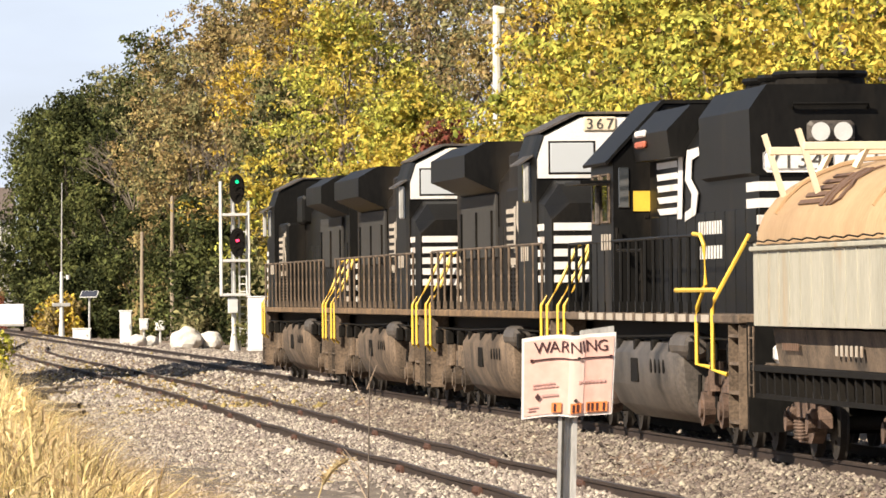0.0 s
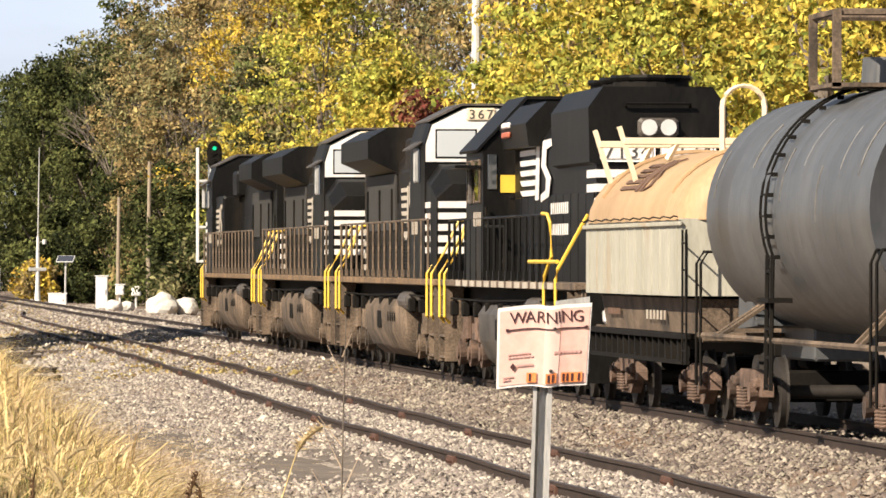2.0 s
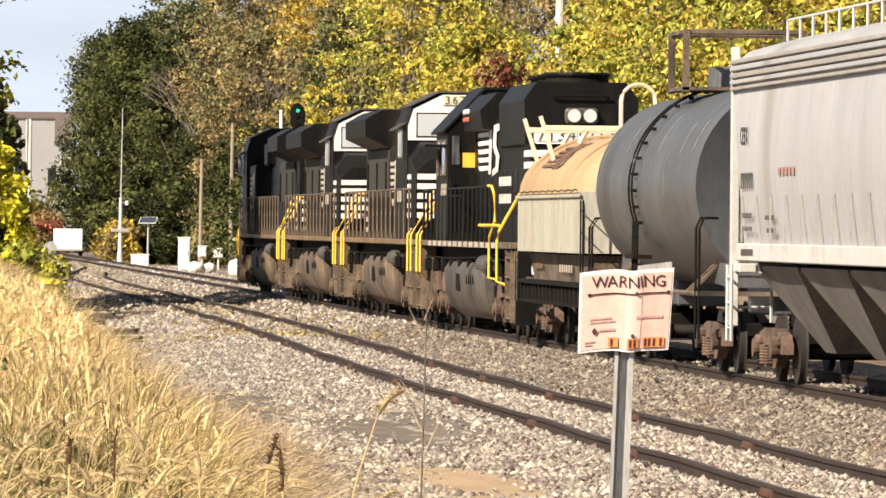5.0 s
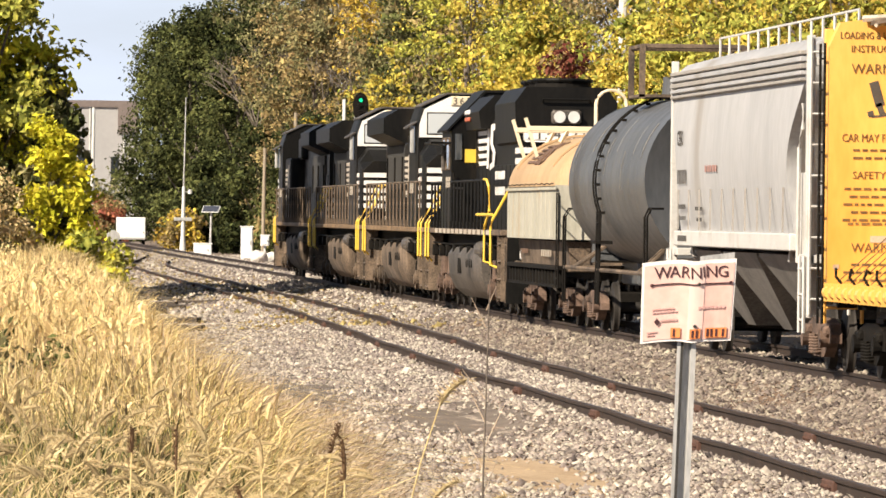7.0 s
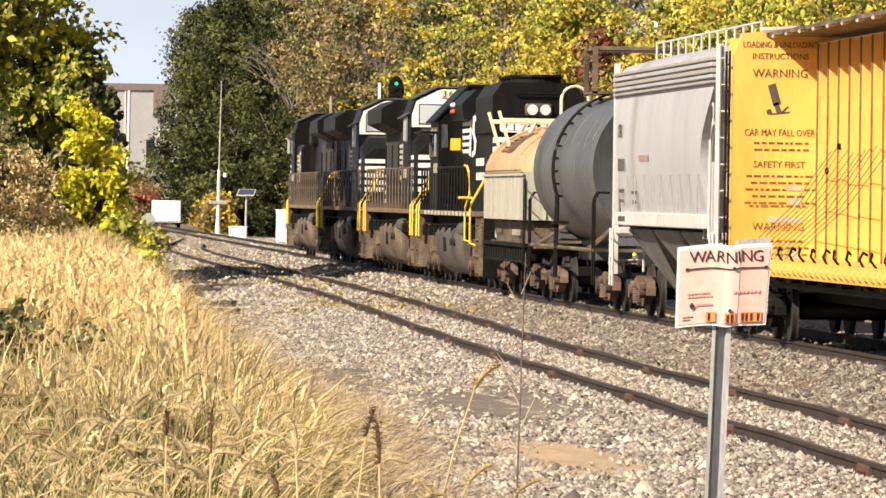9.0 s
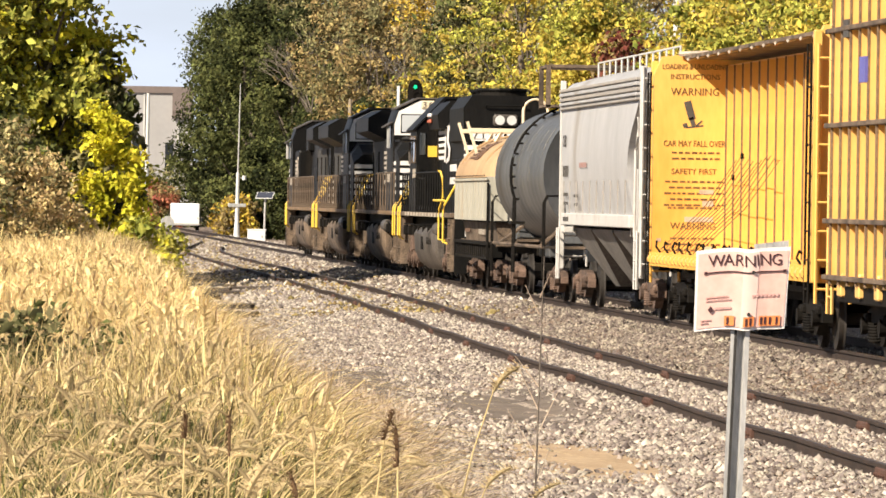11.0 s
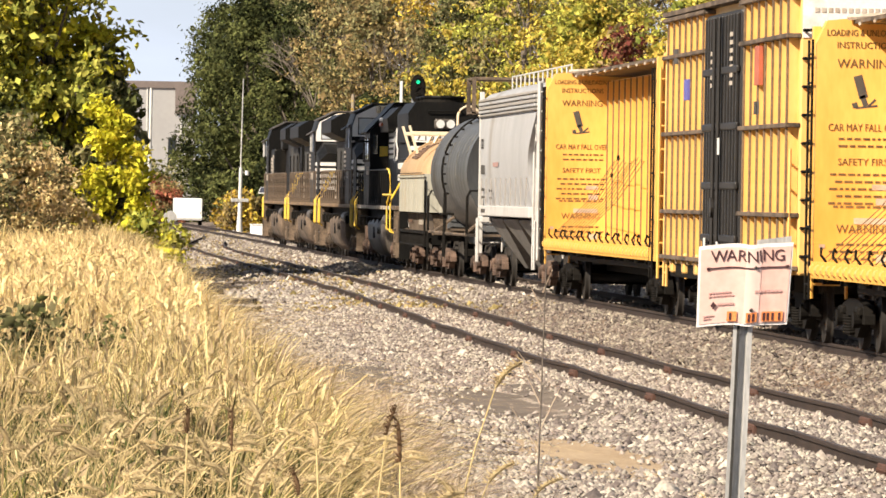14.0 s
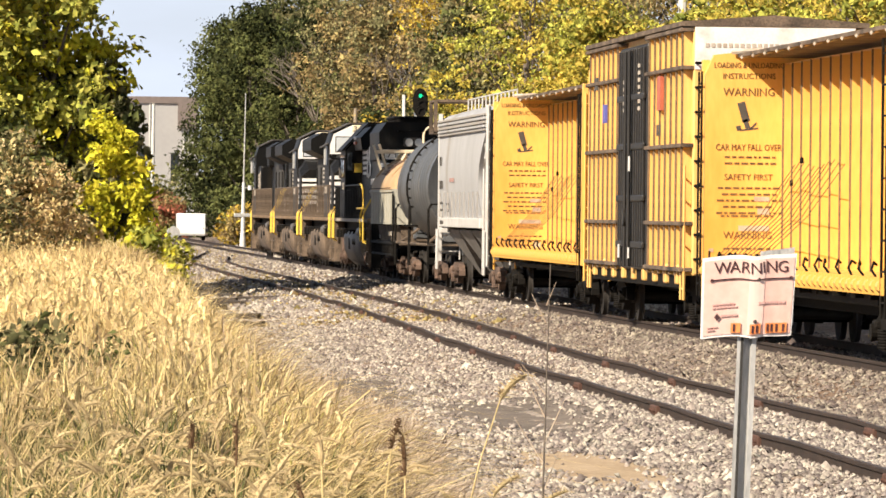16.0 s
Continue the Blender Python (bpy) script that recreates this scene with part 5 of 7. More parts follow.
def lumber_car(at, half=12.2, tall=4.78):
    car = thing("centerbeam_flatcar", "empty yellow lumber car with warning writing on its bulkhead", "freight car", at, "freight cars of the train")
    L = half - 0.8
    deck = Shape()
    deck.box(-1.40, 1.40, -L, L, 1.10, 1.24, 0.015)
    d = part("deck", deck, ORANGE, car)
    # underframe coloured near-black, shade beneath the deck included
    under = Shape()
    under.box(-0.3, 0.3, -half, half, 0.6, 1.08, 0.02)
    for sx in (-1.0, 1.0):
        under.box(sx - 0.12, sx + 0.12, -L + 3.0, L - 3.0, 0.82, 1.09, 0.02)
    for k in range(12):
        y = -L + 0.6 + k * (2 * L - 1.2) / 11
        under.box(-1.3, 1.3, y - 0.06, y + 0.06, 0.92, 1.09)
    part("underframe", under, UNDER, car, "grimy underframe with the shade below the deck in its black")
    # row of winch drums under the deck edge, with hooks above it
    drum = Shape()
    drum.tube([(0, -0.12, 0), (0, 0.12, 0)], 0.085, 10)
    drum.box(-0.04, 0.06, -0.16, -0.12, -0.12, 0.12).box(-0.04, 0.06, 0.12, 0.16, -0.12, 0.12)
    dm = drum.mesh("strap_winch", ORANGE)
    hook = Shape()
    hook.tube([(0, 0, 0), (-0.06, 0.05, 0.10), (-0.02, 0.13, 0.20), (0.02, 0.22, 0.16)], 0.02, 5)
    hm = hook.mesh("strap_hook", UNDER)
    k = 0
    y = -L + 0.4
    while y < L - 0.2:
        for sx in (-1, 1):
            part("strap_winch", dm, ORANGE, d, at=Matrix.Translation((sx * 1.43, y, 1.13)))
        if k % 2 == 0:
            part("strap_hook", hm, UNDER, d, at=pose(-1.36, y - 0.1, 1.25, 0, 0, (k * 47) % 40 - 20))
        y += 0.62
        k += 1
    # centre beam: web, posts, top chord
    web = Shape()
    web.box(-0.05, 0.05, -L, L, 1.16, tall - 0.15)
    part("beam_web", web, ORANGE, car, "yellow centre wall")
    post = Shape()
    post.side([(-0.05, 1.16), (0.05, 1.16), (0.05, tall - 0.2), (-0.05, tall - 0.2)], -0.24, 0.24)
    pm = post.mesh("beam_post", ORANGE)
    # thin brown strip that paints the shaded gap behind each post
    fl = Shape()
    fl.box(-0.267, -0.243, -0.03, 0.03, 1.16, tall - 0.2)
    fm = fl.mesh("beam_shade_line", SILL)
    n = 17
    for k in range(n):
        bp = part("beam_post", pm, ORANGE, car, at=Matrix.Translation((0, -L + 1.7 + k * (2 * L - 3.4) / (n - 1), 0)))
        part("beam_shade_line", fm, SILL, bp, "brown strip standing for the shaded gap behind the post")
    ch = Shape()
    ch.prism([(-0.86, tall - 0.06), (0.86, tall - 0.06), (0.86, tall + 0.0), (0.16, tall + 0.06), (-0.16, tall + 0.06), (-0.86, tall + 0.0)], -L, L)
    part("top_chord", ch, BROWNED, car, "rust-brown top chord")
    for k in range(14):
        y = -L + 1.0 + k * (2 * L - 2) / 13
        b = Shape()
        b.tube([(-0.88, y, tall - 0.08), (-0.68, y + 0.22, tall - 0.02)], 0.03, 4)
        part("chord_bracket", b, DUSTYWHITE, car)
    for sgn in (-1, 1):
        b = Shape()
        y0, y1 = sorted((sgn * L, sgn * (L - 0.28)))
        b.prism([(-1.40, 1.0), (1.40, 1.0), (1.40, tall - 0.35), (1.25, tall - 0.02), (0.9, tall + 0.02), (-0.9, tall + 0.02), (-1.25, tall - 0.02), (-1.40, tall - 0.35)], y0, y1)
        bulk = part("bulkhead", b, ORANGE, car, "yellow end bulkhead with worn warnings")
        face = sgn * (L - 0.28)
        for sx in (-1.36, 1.36):
            o = Shape()
            o.box(sx - 0.06, sx + 0.06, *sorted((sgn * (L + 0.16), sgn * L)), 1.0, tall - 0.1, 0.01)
            part("bulkhead_post", o, ORANGE, bulk)
        ladder(car, -1.36, -0.85, sgn * (L + 0.2), sgn * (L + 0.2), 0.7, tall - 0.3, 9, ORANGE, 0.026)
        ladder(car, -1.46, -1.46, sgn * (L + 0.16), sgn * (L - 0.28), 0.7, tall - 0.3, 9, UNDER, 0.02)
        freight_truck(car, sgn * (half - 3.1), UNDER)
        coupler(car, sgn * (half + 0.05), sgn)
        if sgn > 0:
            for txt, size, z in BULK_TEXT:
                lettering("warning_text", txt, size, STENCILWARM, bulk, Matrix.Translation((-0.66, face - 0.006, z)) @ BACK, wide=0.95 if len(txt) < 13 else 0.76, label="worn dark lettering")
            rnd = random.Random(3)
            for z0, m in ((3.04, 2), (2.52, 5), (2.05, 1), (1.50, 3)):
                for j in range(m):
                    w = rnd.uniform(0.36, 0.54)
                    x = -0.66 - w
                    while x < -0.66 + w:
                        q = rnd.uniform(0.04, 0.13)
                        s = Shape()
                        s.box(x, x + q, face - 0.008, face - 0.003, z0 - j * 0.105 - 0.017, z0 - j * 0.105 + 0.017)
                        part("print_bar", s, STENCILWARM, bulk)
                        x += q + 0.035
            for x0, x1, z0, z1 in ((-0.56, -0.30, 2.30, 2.38), (-0.50, -0.30, 2.08, 2.18), (-0.82, -0.30, 1.80, 1.89), (-0.48, -0.30, 1.22, 1.36), (-1.32, -1.24, 1.44, 1.50)):
                s = Shape()
                s.box(x0, x1, face - 0.010, face - 0.003, z0, z1)
                part("worn_patch", s, DUSTYWHITE, bulk, "bare pale patch")
            s = Shape()

            def rot(cx, cz, w, h, a):
                ca, sa = math.cos(a), math.sin(a)
                pts = [(cx + u * ca - v * sa, cz + u * sa + v * ca) for u, v in ((-w, -h), (w, -h), (w, h), (-w, h))]
                s.add([(x, face - 0.006, z) for x, z in pts], [(0, 1, 2, 3)])
            rot(-0.75, 3.80, 0.065, 0.17, 0.28)
            rot(-0.70, 3.60, 0.04, 0.08, 0.35)
            rot(-0.66, 3.51, 0.16, 0.014, 0.12)
            rot(-0.58, 3.57, 0.016, 0.07, -0.8)
            rot(-0.83, 3.53, 0.04, 0.04, 0.3)
            part("tipping_pictogram", s, STENCIL, bulk, "black tipping car pictogram")
            fl = Shape()
            fl.tube([(-0.95, face - 0.05, tall + 0.03), (-0.5, face - 0.5, tall + 0.05), (-0.25, face - 0.9, tall - 0.02)], 0.045, 5)
            part("torn_strap", fl, DUSTYWHITE, car, "pale torn strap end")
    # slack tie-down cables
    for k in range(11):
        cab = Shape()
        y = L - 0.9 - k * 0.62
        cab.tube([(-0.27, y - 2.6, 2.9 + 0.05 * math.sin(k)), (-0.7, y - 1.4, 2.05), (-1.34, y, 1.27)], 0.009, 4)
        part("tie_down_cable", cab, SILL, car, "slack brown cable")
    for k in range(2):
        t = Shape()
        y = L - 3.2 - k * 1.35
        z = 2.6 + 0.45 * math.sin(k * 2.2)
        t.box(-0.32, -0.27, y - 0.08, y + 0.06, z - 0.05, z + 0.05, 0.015)
        part("cable_tensioner", t, UNDER, car)
    return car


def box_car(at, half=9.4, tall=5.45):
    car = thing("box_car", "tall yellow ribbed box car with black plug doors", "freight car", at, "freight cars of the train")
    L = half - 0.55
    b = Shape()
    b.box(-1.40, 1.40, -L, L, 1.02, tall - 0.12, 0.03)
    body = part("body", b, BOXYELLOW, car)
    ro = Shape()
    ro.prism([(-1.62, tall - 0.16), (1.62, tall - 0.16), (1.62, tall - 0.08), (0.0, tall + 0.04), (-1.62, tall - 0.08)], -L - 0.03, L + 0.03)
    part("roof", ro, BROWNED, car, "rusty brown roof edge")
    pan = Shape()
    pan.box(-1.38, 1.38, -L - 0.02, -L + 0.0, 4.55, tall - 0.17)
    part("end_panel", pan, WHITE, car, "white upper end panel")
    for k in range(16):
        block = Shape()
        block.box(-1.2 + k * 0.1, -1.2 + k * 0.1 + 0.065, -L - 0.03, -L - 0.02, 4.93, 5.00)
        part("end_writing", block, DUSTYWHITE, car)
    rib = Shape()
    rib.side([(-0.045, 1.02), (0.045, 1.02), (0.045, tall - 0.2), (-0.045, tall - 0.2)], -1.56, -1.39)
    rm = rib.mesh("side_post", BOXYELLOW)
    # dark strip on each post that paints the shade between the ribs
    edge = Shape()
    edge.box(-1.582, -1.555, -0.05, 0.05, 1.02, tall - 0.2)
    em = edge.mesh("post_shade_line", SILL)
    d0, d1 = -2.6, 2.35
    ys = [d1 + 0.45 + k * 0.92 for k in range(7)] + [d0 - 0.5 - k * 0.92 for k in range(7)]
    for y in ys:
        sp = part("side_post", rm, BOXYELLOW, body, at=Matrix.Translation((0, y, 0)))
        part("post_shade_line", em, SILL, sp, "dark strip standing for the shade between posts")
        part("side_post", rm, BOXYELLOW, body, at=pose(0, y, 0, 0, 0, 180))
    for sy0, sy1 in ((d1 + 0.1, L), (-L, d0 - 0.1)):
        for z in (1.12, 1.91, 3.25, 4.58, tall - 0.22):
            s = Shape()
            s.box(-1.62, -1.39, sy0, sy1, z - 0.035, z + 0.035, 0.01)
            part("side_rail", s, BROWNED, body, "rust-stained side rail")
    for sx in (-1, 1):
        for y0, y1 in ((d0, -0.03), (0.03, d1)):
            dshape = Shape()
            dshape.box(*sorted((sx * 1.42, sx * 1.56)), y0, y1, 1.05, tall - 0.3, 0.03)
            door = part("door", dshape, DOORBLACK, car, "black plug door with locking bars")
            for k in range(6):
                h = Shape()
                y = y0 + 0.25 + k * (y1 - y0 - 0.5) / 5
                h.box(*sorted((sx * 1.56, sx * 1.61)), y - 0.05, y + 0.05, 1.1, tall - 0.36, 0.01)
                part("door_rib", h, DOORBLACK, door)
            for z in (1.5, 2.35, 3.3, 4.2):
                h = Shape()
                h.box(*sorted((sx * 1.56, sx * 1.63)), y0 + 0.05, y1 - 0.05, z - 0.06, z + 0.06, 0.02)
                part("door_rail", h, DOORBLACK, door)
        lk = Shape()
        lk.tube([(sx * 1.66, 0.35, 1.1), (sx * 1.66, 0.35, tall - 0.4)], 0.03, 6).tube([(sx * 1.66, -0.35, 1.1), (sx * 1.66, -0.35, tall - 0.4)], 0.03, 6)
        lk.disc((sx * 1.67, 0.35, 2.0), (1, 0, 0), 0.16, 0.16, 0.04, 12)
        part("lock_bar", lk, DOORBLACK, car)
        wh = Shape()
        wh.box(*sorted((sx * 1.66, sx * 1.68)), -0.62, -0.46, 2.85, 3.12).box(*sorted((sx * 1.66, sx * 1.68)), -0.6, -0.5, 1.25, 1.45).box(*sorted((sx * 1.66, sx * 1.68)), 1.2, 1.35, 1.25, 1.5)
        part("white_tag", wh, WHITE, car)
    for y0, y1, n in ((0.9, 1.2, 5), (-1.9, -1.5, 7)):
        for k in range(n):
            s = Shape()
            s.box(-1.62, -1.615, y0, y1, 3.95 + k * 0.13, 4.02 + k * 0.13)
            part("stencil", s, DUSTYWHITE, car)
    s = Shape()
    s.box(-1.62, -1.54, 4.6, 5.2, 3.80, 4.15)
    part("blue_panel", s, BLUEP, car, "small blue panel")
    s = Shape()
    s.box(-1.605, -1.54, -5.35, -4.75, 3.9, 4.5)
    part("red_panel", s, REDP, car, "red painted panel")
    block_letters(car, -1.60, -5.4, -4.6, 3.55, 0.2, 2, STENCIL)
    s = Shape()
    s.box(-1.61, -1.54, 6.5, 7.0, 4.45, 4.7)
    part("dark_panel", s, STENCIL, car)
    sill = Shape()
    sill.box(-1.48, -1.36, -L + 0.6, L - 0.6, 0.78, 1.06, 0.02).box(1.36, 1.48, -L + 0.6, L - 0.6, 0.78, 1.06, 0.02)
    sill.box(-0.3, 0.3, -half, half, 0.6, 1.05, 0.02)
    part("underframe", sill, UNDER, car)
    for k in range(9):
        g = Shape()
        g.box(-1.55, -1.40, -L + 1.0 + k * 1.9, -L + 1.35 + k * 1.9, 0.86, 1.2, 0.02)
        part("jacking_pad", g, BOXYELLOW, car)
    for sgn in (-1, 1):
        ladder(car, -1.53, -1.53, sgn * (L - 0.02), sgn * (L - 0.5), 0.6, 2.9 if sgn < 0 else 4.9, 6 if sgn < 0 else 9, BOXYELLOW, 0.024)
        # rungs coloured black to carry the shadows they throw on the end
        for k in range(9):
            g = Shape()
            z = 1.3 + k * 0.42
            g.tube([(-1.36, sgn * (L + 0.01), z), (-1.36, sgn * (L + 0.1), z), (-0.9, sgn * (L + 0.1), z), (-0.9, sgn * (L + 0.01), z)], 0.024, 5)
            part("grab_iron", g, UNDER, car)
        e = Shape()
        for k in range(4):
            z = 1.5 + k * 0.75
            e.box(-1.3, 1.3, *sorted((sgn * L, sgn * (L + 0.05))), z, z + 0.3, 0.02)
        part("end_corrugation", e, BOXYELLOW, car)
        freight_truck(car, sgn * (half - 2.6), UNDER)
        coupler(car, sgn * (half + 0.1), sgn)
    return car


def on_track(y):
    return Matrix.Translation((MAIN, y, 0))


FLEET = []          # each vehicle with its place at the start
for build, y in ((lambda m: wing_loco("leading black diesel locomotive, cab facing ahead, dusty running gear", 1, m), 160.6),
                 (lambda m: wing_loco("black diesel locomotive with pale cab face and brown dusty running gear", -1, m, body=DUSTBLACK), 138.6),
                 (lambda m: wing_loco("black diesel locomotive with white striped nose and brown dusty running gear", -1, m, body=DUSTBLACK), 116.2),
                 (lambda m: hood_loco("black diesel locomotive with white emblem and yellow step rails", m), 94.6),
                 (coil_car, 77.9), (tank_car, 64.2), (hopper_car, 45.9), (lumber_car, 24.95), (box_car, 1.85), (lumber_car, -20.0)):
    FLEET.append((build(on_track(y)), y))


def motions():
    """The train rolls away along the main track, its wheels turning."""
    for car, y in FLEET:
        walk(car, [(t, on_track(y + d)) for t, d in ROLLED])
    ts = [k * 0.08 for k in range(201)]
    for w, y in rollers:
        rows = []
        for t in ts:
            d = float(np.interp(t, [r[0] for r in ROLLED], [r[1] for r in ROLLED]))
            rows.append((t, pose(0, y, 0.457, -math.degrees(d / 0.457))))
        walk(w, rows)

# ---- trees ----


def leaf_cloud(name, g, centres, radii, count, size, material, tuft=0.0, each=20):
    """Leaves as small bent blades scattered in clumps round the given points."""
    n = count
    k = g.integers(0, len(centres), n)
    d = g.normal(size=(n, 3))
    d /= np.linalg.norm(d, axis=1)[:, None]
    rr = g.random(n) ** 0.45
    P = centres[k] + d * (radii[k] * rr)[:, None] * np.array([1, 1, 0.8])
    lift = np.zeros((n, 3))
    if tuft:
        # sprays of leaves round twig ends, with gaps between them
        m = max(4, n // each)
        q = g.integers(0, len(centres), m)
        e = g.normal(size=(m, 3))
        e /= np.linalg.norm(e, axis=1)[:, None]
        T = centres[q] + e * (radii[q] * g.random(m) ** 0.33)[:, None] * np.array([1, 1, 0.85])
        i = g.integers(0, m, n)
        spread = tuft * np.exp(g.normal(0, 0.35, m))
        lift = g.normal(size=(n, 3)) * np.array([1, 1, 0.55])
        P = T[i] + lift * spread[i][:, None] * 0.6
    a = g.normal(size=(n, 3)) * 0.8 + np.array([-0.35, -0.35, 0.4]) + lift * 0.35
    a /= np.linalg.norm(a, axis=1)[:, None]
    u = np.cross(a, g.normal(size=(n, 3)))
    u /= np.linalg.norm(u, axis=1)[:, None]
    w = np.cross(a, u)
    s = (size * np.exp(g.normal(0, 0.3, n)))[:, None]
    droop = a * s * 0.25
    V = np.stack([P - u * s, P + w * s * 0.55 + droop, P + u * s, P - w * s * 0.55 + droop], 1).reshape(-1, 3)
    me = bpy.data.meshes.new(name)
    me.vertices.add(n * 4)
    me.vertices.foreach_set("co", V.astype(np.float32).ravel())
    i = np.arange(n)[:, None] * 4
    F = np.concatenate([i + np.array([[0, 1, 2]]), i + np.array([[0, 2, 3]])], 1).reshape(-1, 3)
    me.loops.add(len(F) * 3)
    me.loops.foreach_set("vertex_index", F.astype(np.int32).ravel())
    me.polygons.add(len(F))
    me.polygons.foreach_set("loop_start", np.arange(0, len(F) * 3, 3, dtype=np.int32))
    me.update(calc_edges=True)
    me.materials.append(material)
    return me


def tree(label, x, y, h, w, material, seed, leaves=7000, size=0.16, bare=0.25, lean=0.0, second=None, group="trees of the wood", tuft=0.0):
    g = np.random.default_rng(seed)
    z0 = ground_z(x, y) - 0.1
    word = next((q for q in ("bush", "shrub", "vine", "plant") if q in label.split()), "tree")
    t = thing(word, label, word, Matrix.Translation((x, y, z0)), group)
    wood = Shape()
    top = Vector((g.normal(0, 0.04) * h + lean, g.normal(0, 0.04) * h, h * (0.86 if h > 1.5 else 0.5)))
    spine = [Vector((0, 0, 0)), Vector((g.normal(0, .15), g.normal(0, .15), h * 0.3)), Vector((top.x * 0.5 + g.normal(0, .3), top.y * 0.5, h * 0.6)), top]
    r0 = 0.016 * h + 0.05 if h > 4 else 0.006 * h
    wood.tube(spine, [r0, r0 * 0.75, r0 * 0.5, r0 * 0.12], 8)
    cs, rs = [], []
    m = int(16 + h * 1.2)
    for k in range(m):
        f = bare + (1 - bare) * (k + 0.5) / m
        zc = h * f
        prof = math.sin(math.pi * min(1, max(0.12, (f - bare) / (1.04 - bare)) ** 0.75)) ** 0.7
        a = k * 2.4 + g.normal(0, 0.3)
        rad = w * 0.5 * prof * g.uniform(0.62, 1.12)
        p = Vector((lean * f + rad * math.cos(a), rad * math.sin(a), zc + g.normal(0, 0.25)))
        b = spine[0].lerp(spine[3], max(0.12, f - 0.22))
        if k % 2 == 0 and h > 1.5:
            mid = b.lerp(p, 0.55) + Vector((0, 0, 0.25 * g.random()))
            wood.tube([b, mid, p], [r0 * 0.32, r0 * 0.18, 0.02], 5)
        cs.append(p)
        rs.append(w * g.uniform(0.13, 0.22) + min(0.2, 0.06 * h))
        if g.random() < 0.6:
            cs.append(p * 0.55 + Vector((0, 0, zc * 0.45)))
            rs.append(w * g.uniform(0.14, 0.22) + min(0.15, 0.05 * h))
    part("trunk", wood, BARK, t, "grey-brown trunk and limbs")
    cs = np.array([tuple(c) for c in cs])
    rs = np.array(rs)
    n1 = leaves if second is None else int(leaves * 0.6)
    # the second shade keeps to clumps of its own, with a few leaves strewn through the rest
    own = g.random(len(cs)) < 0.62
    own[0], own[-1] = True, False
    mixed = np.concatenate([np.flatnonzero(~own)] * 6 + [np.flatnonzero(own)])
    major = np.arange(len(cs)) if second is None else np.concatenate([np.flatnonzero(own)] * 6 + [np.flatnonzero(~own)])
    part("crown", leaf_cloud("crown", g, cs[major], rs[major], n1, size, material, tuft), material, t)
    if second is not None:
        part("crown", leaf_cloud("crown", g, cs[mixed], rs[mixed], leaves - n1, size, second, tuft), second, t, "leaves of a second shade")
    return t

rnd = random.Random(11)
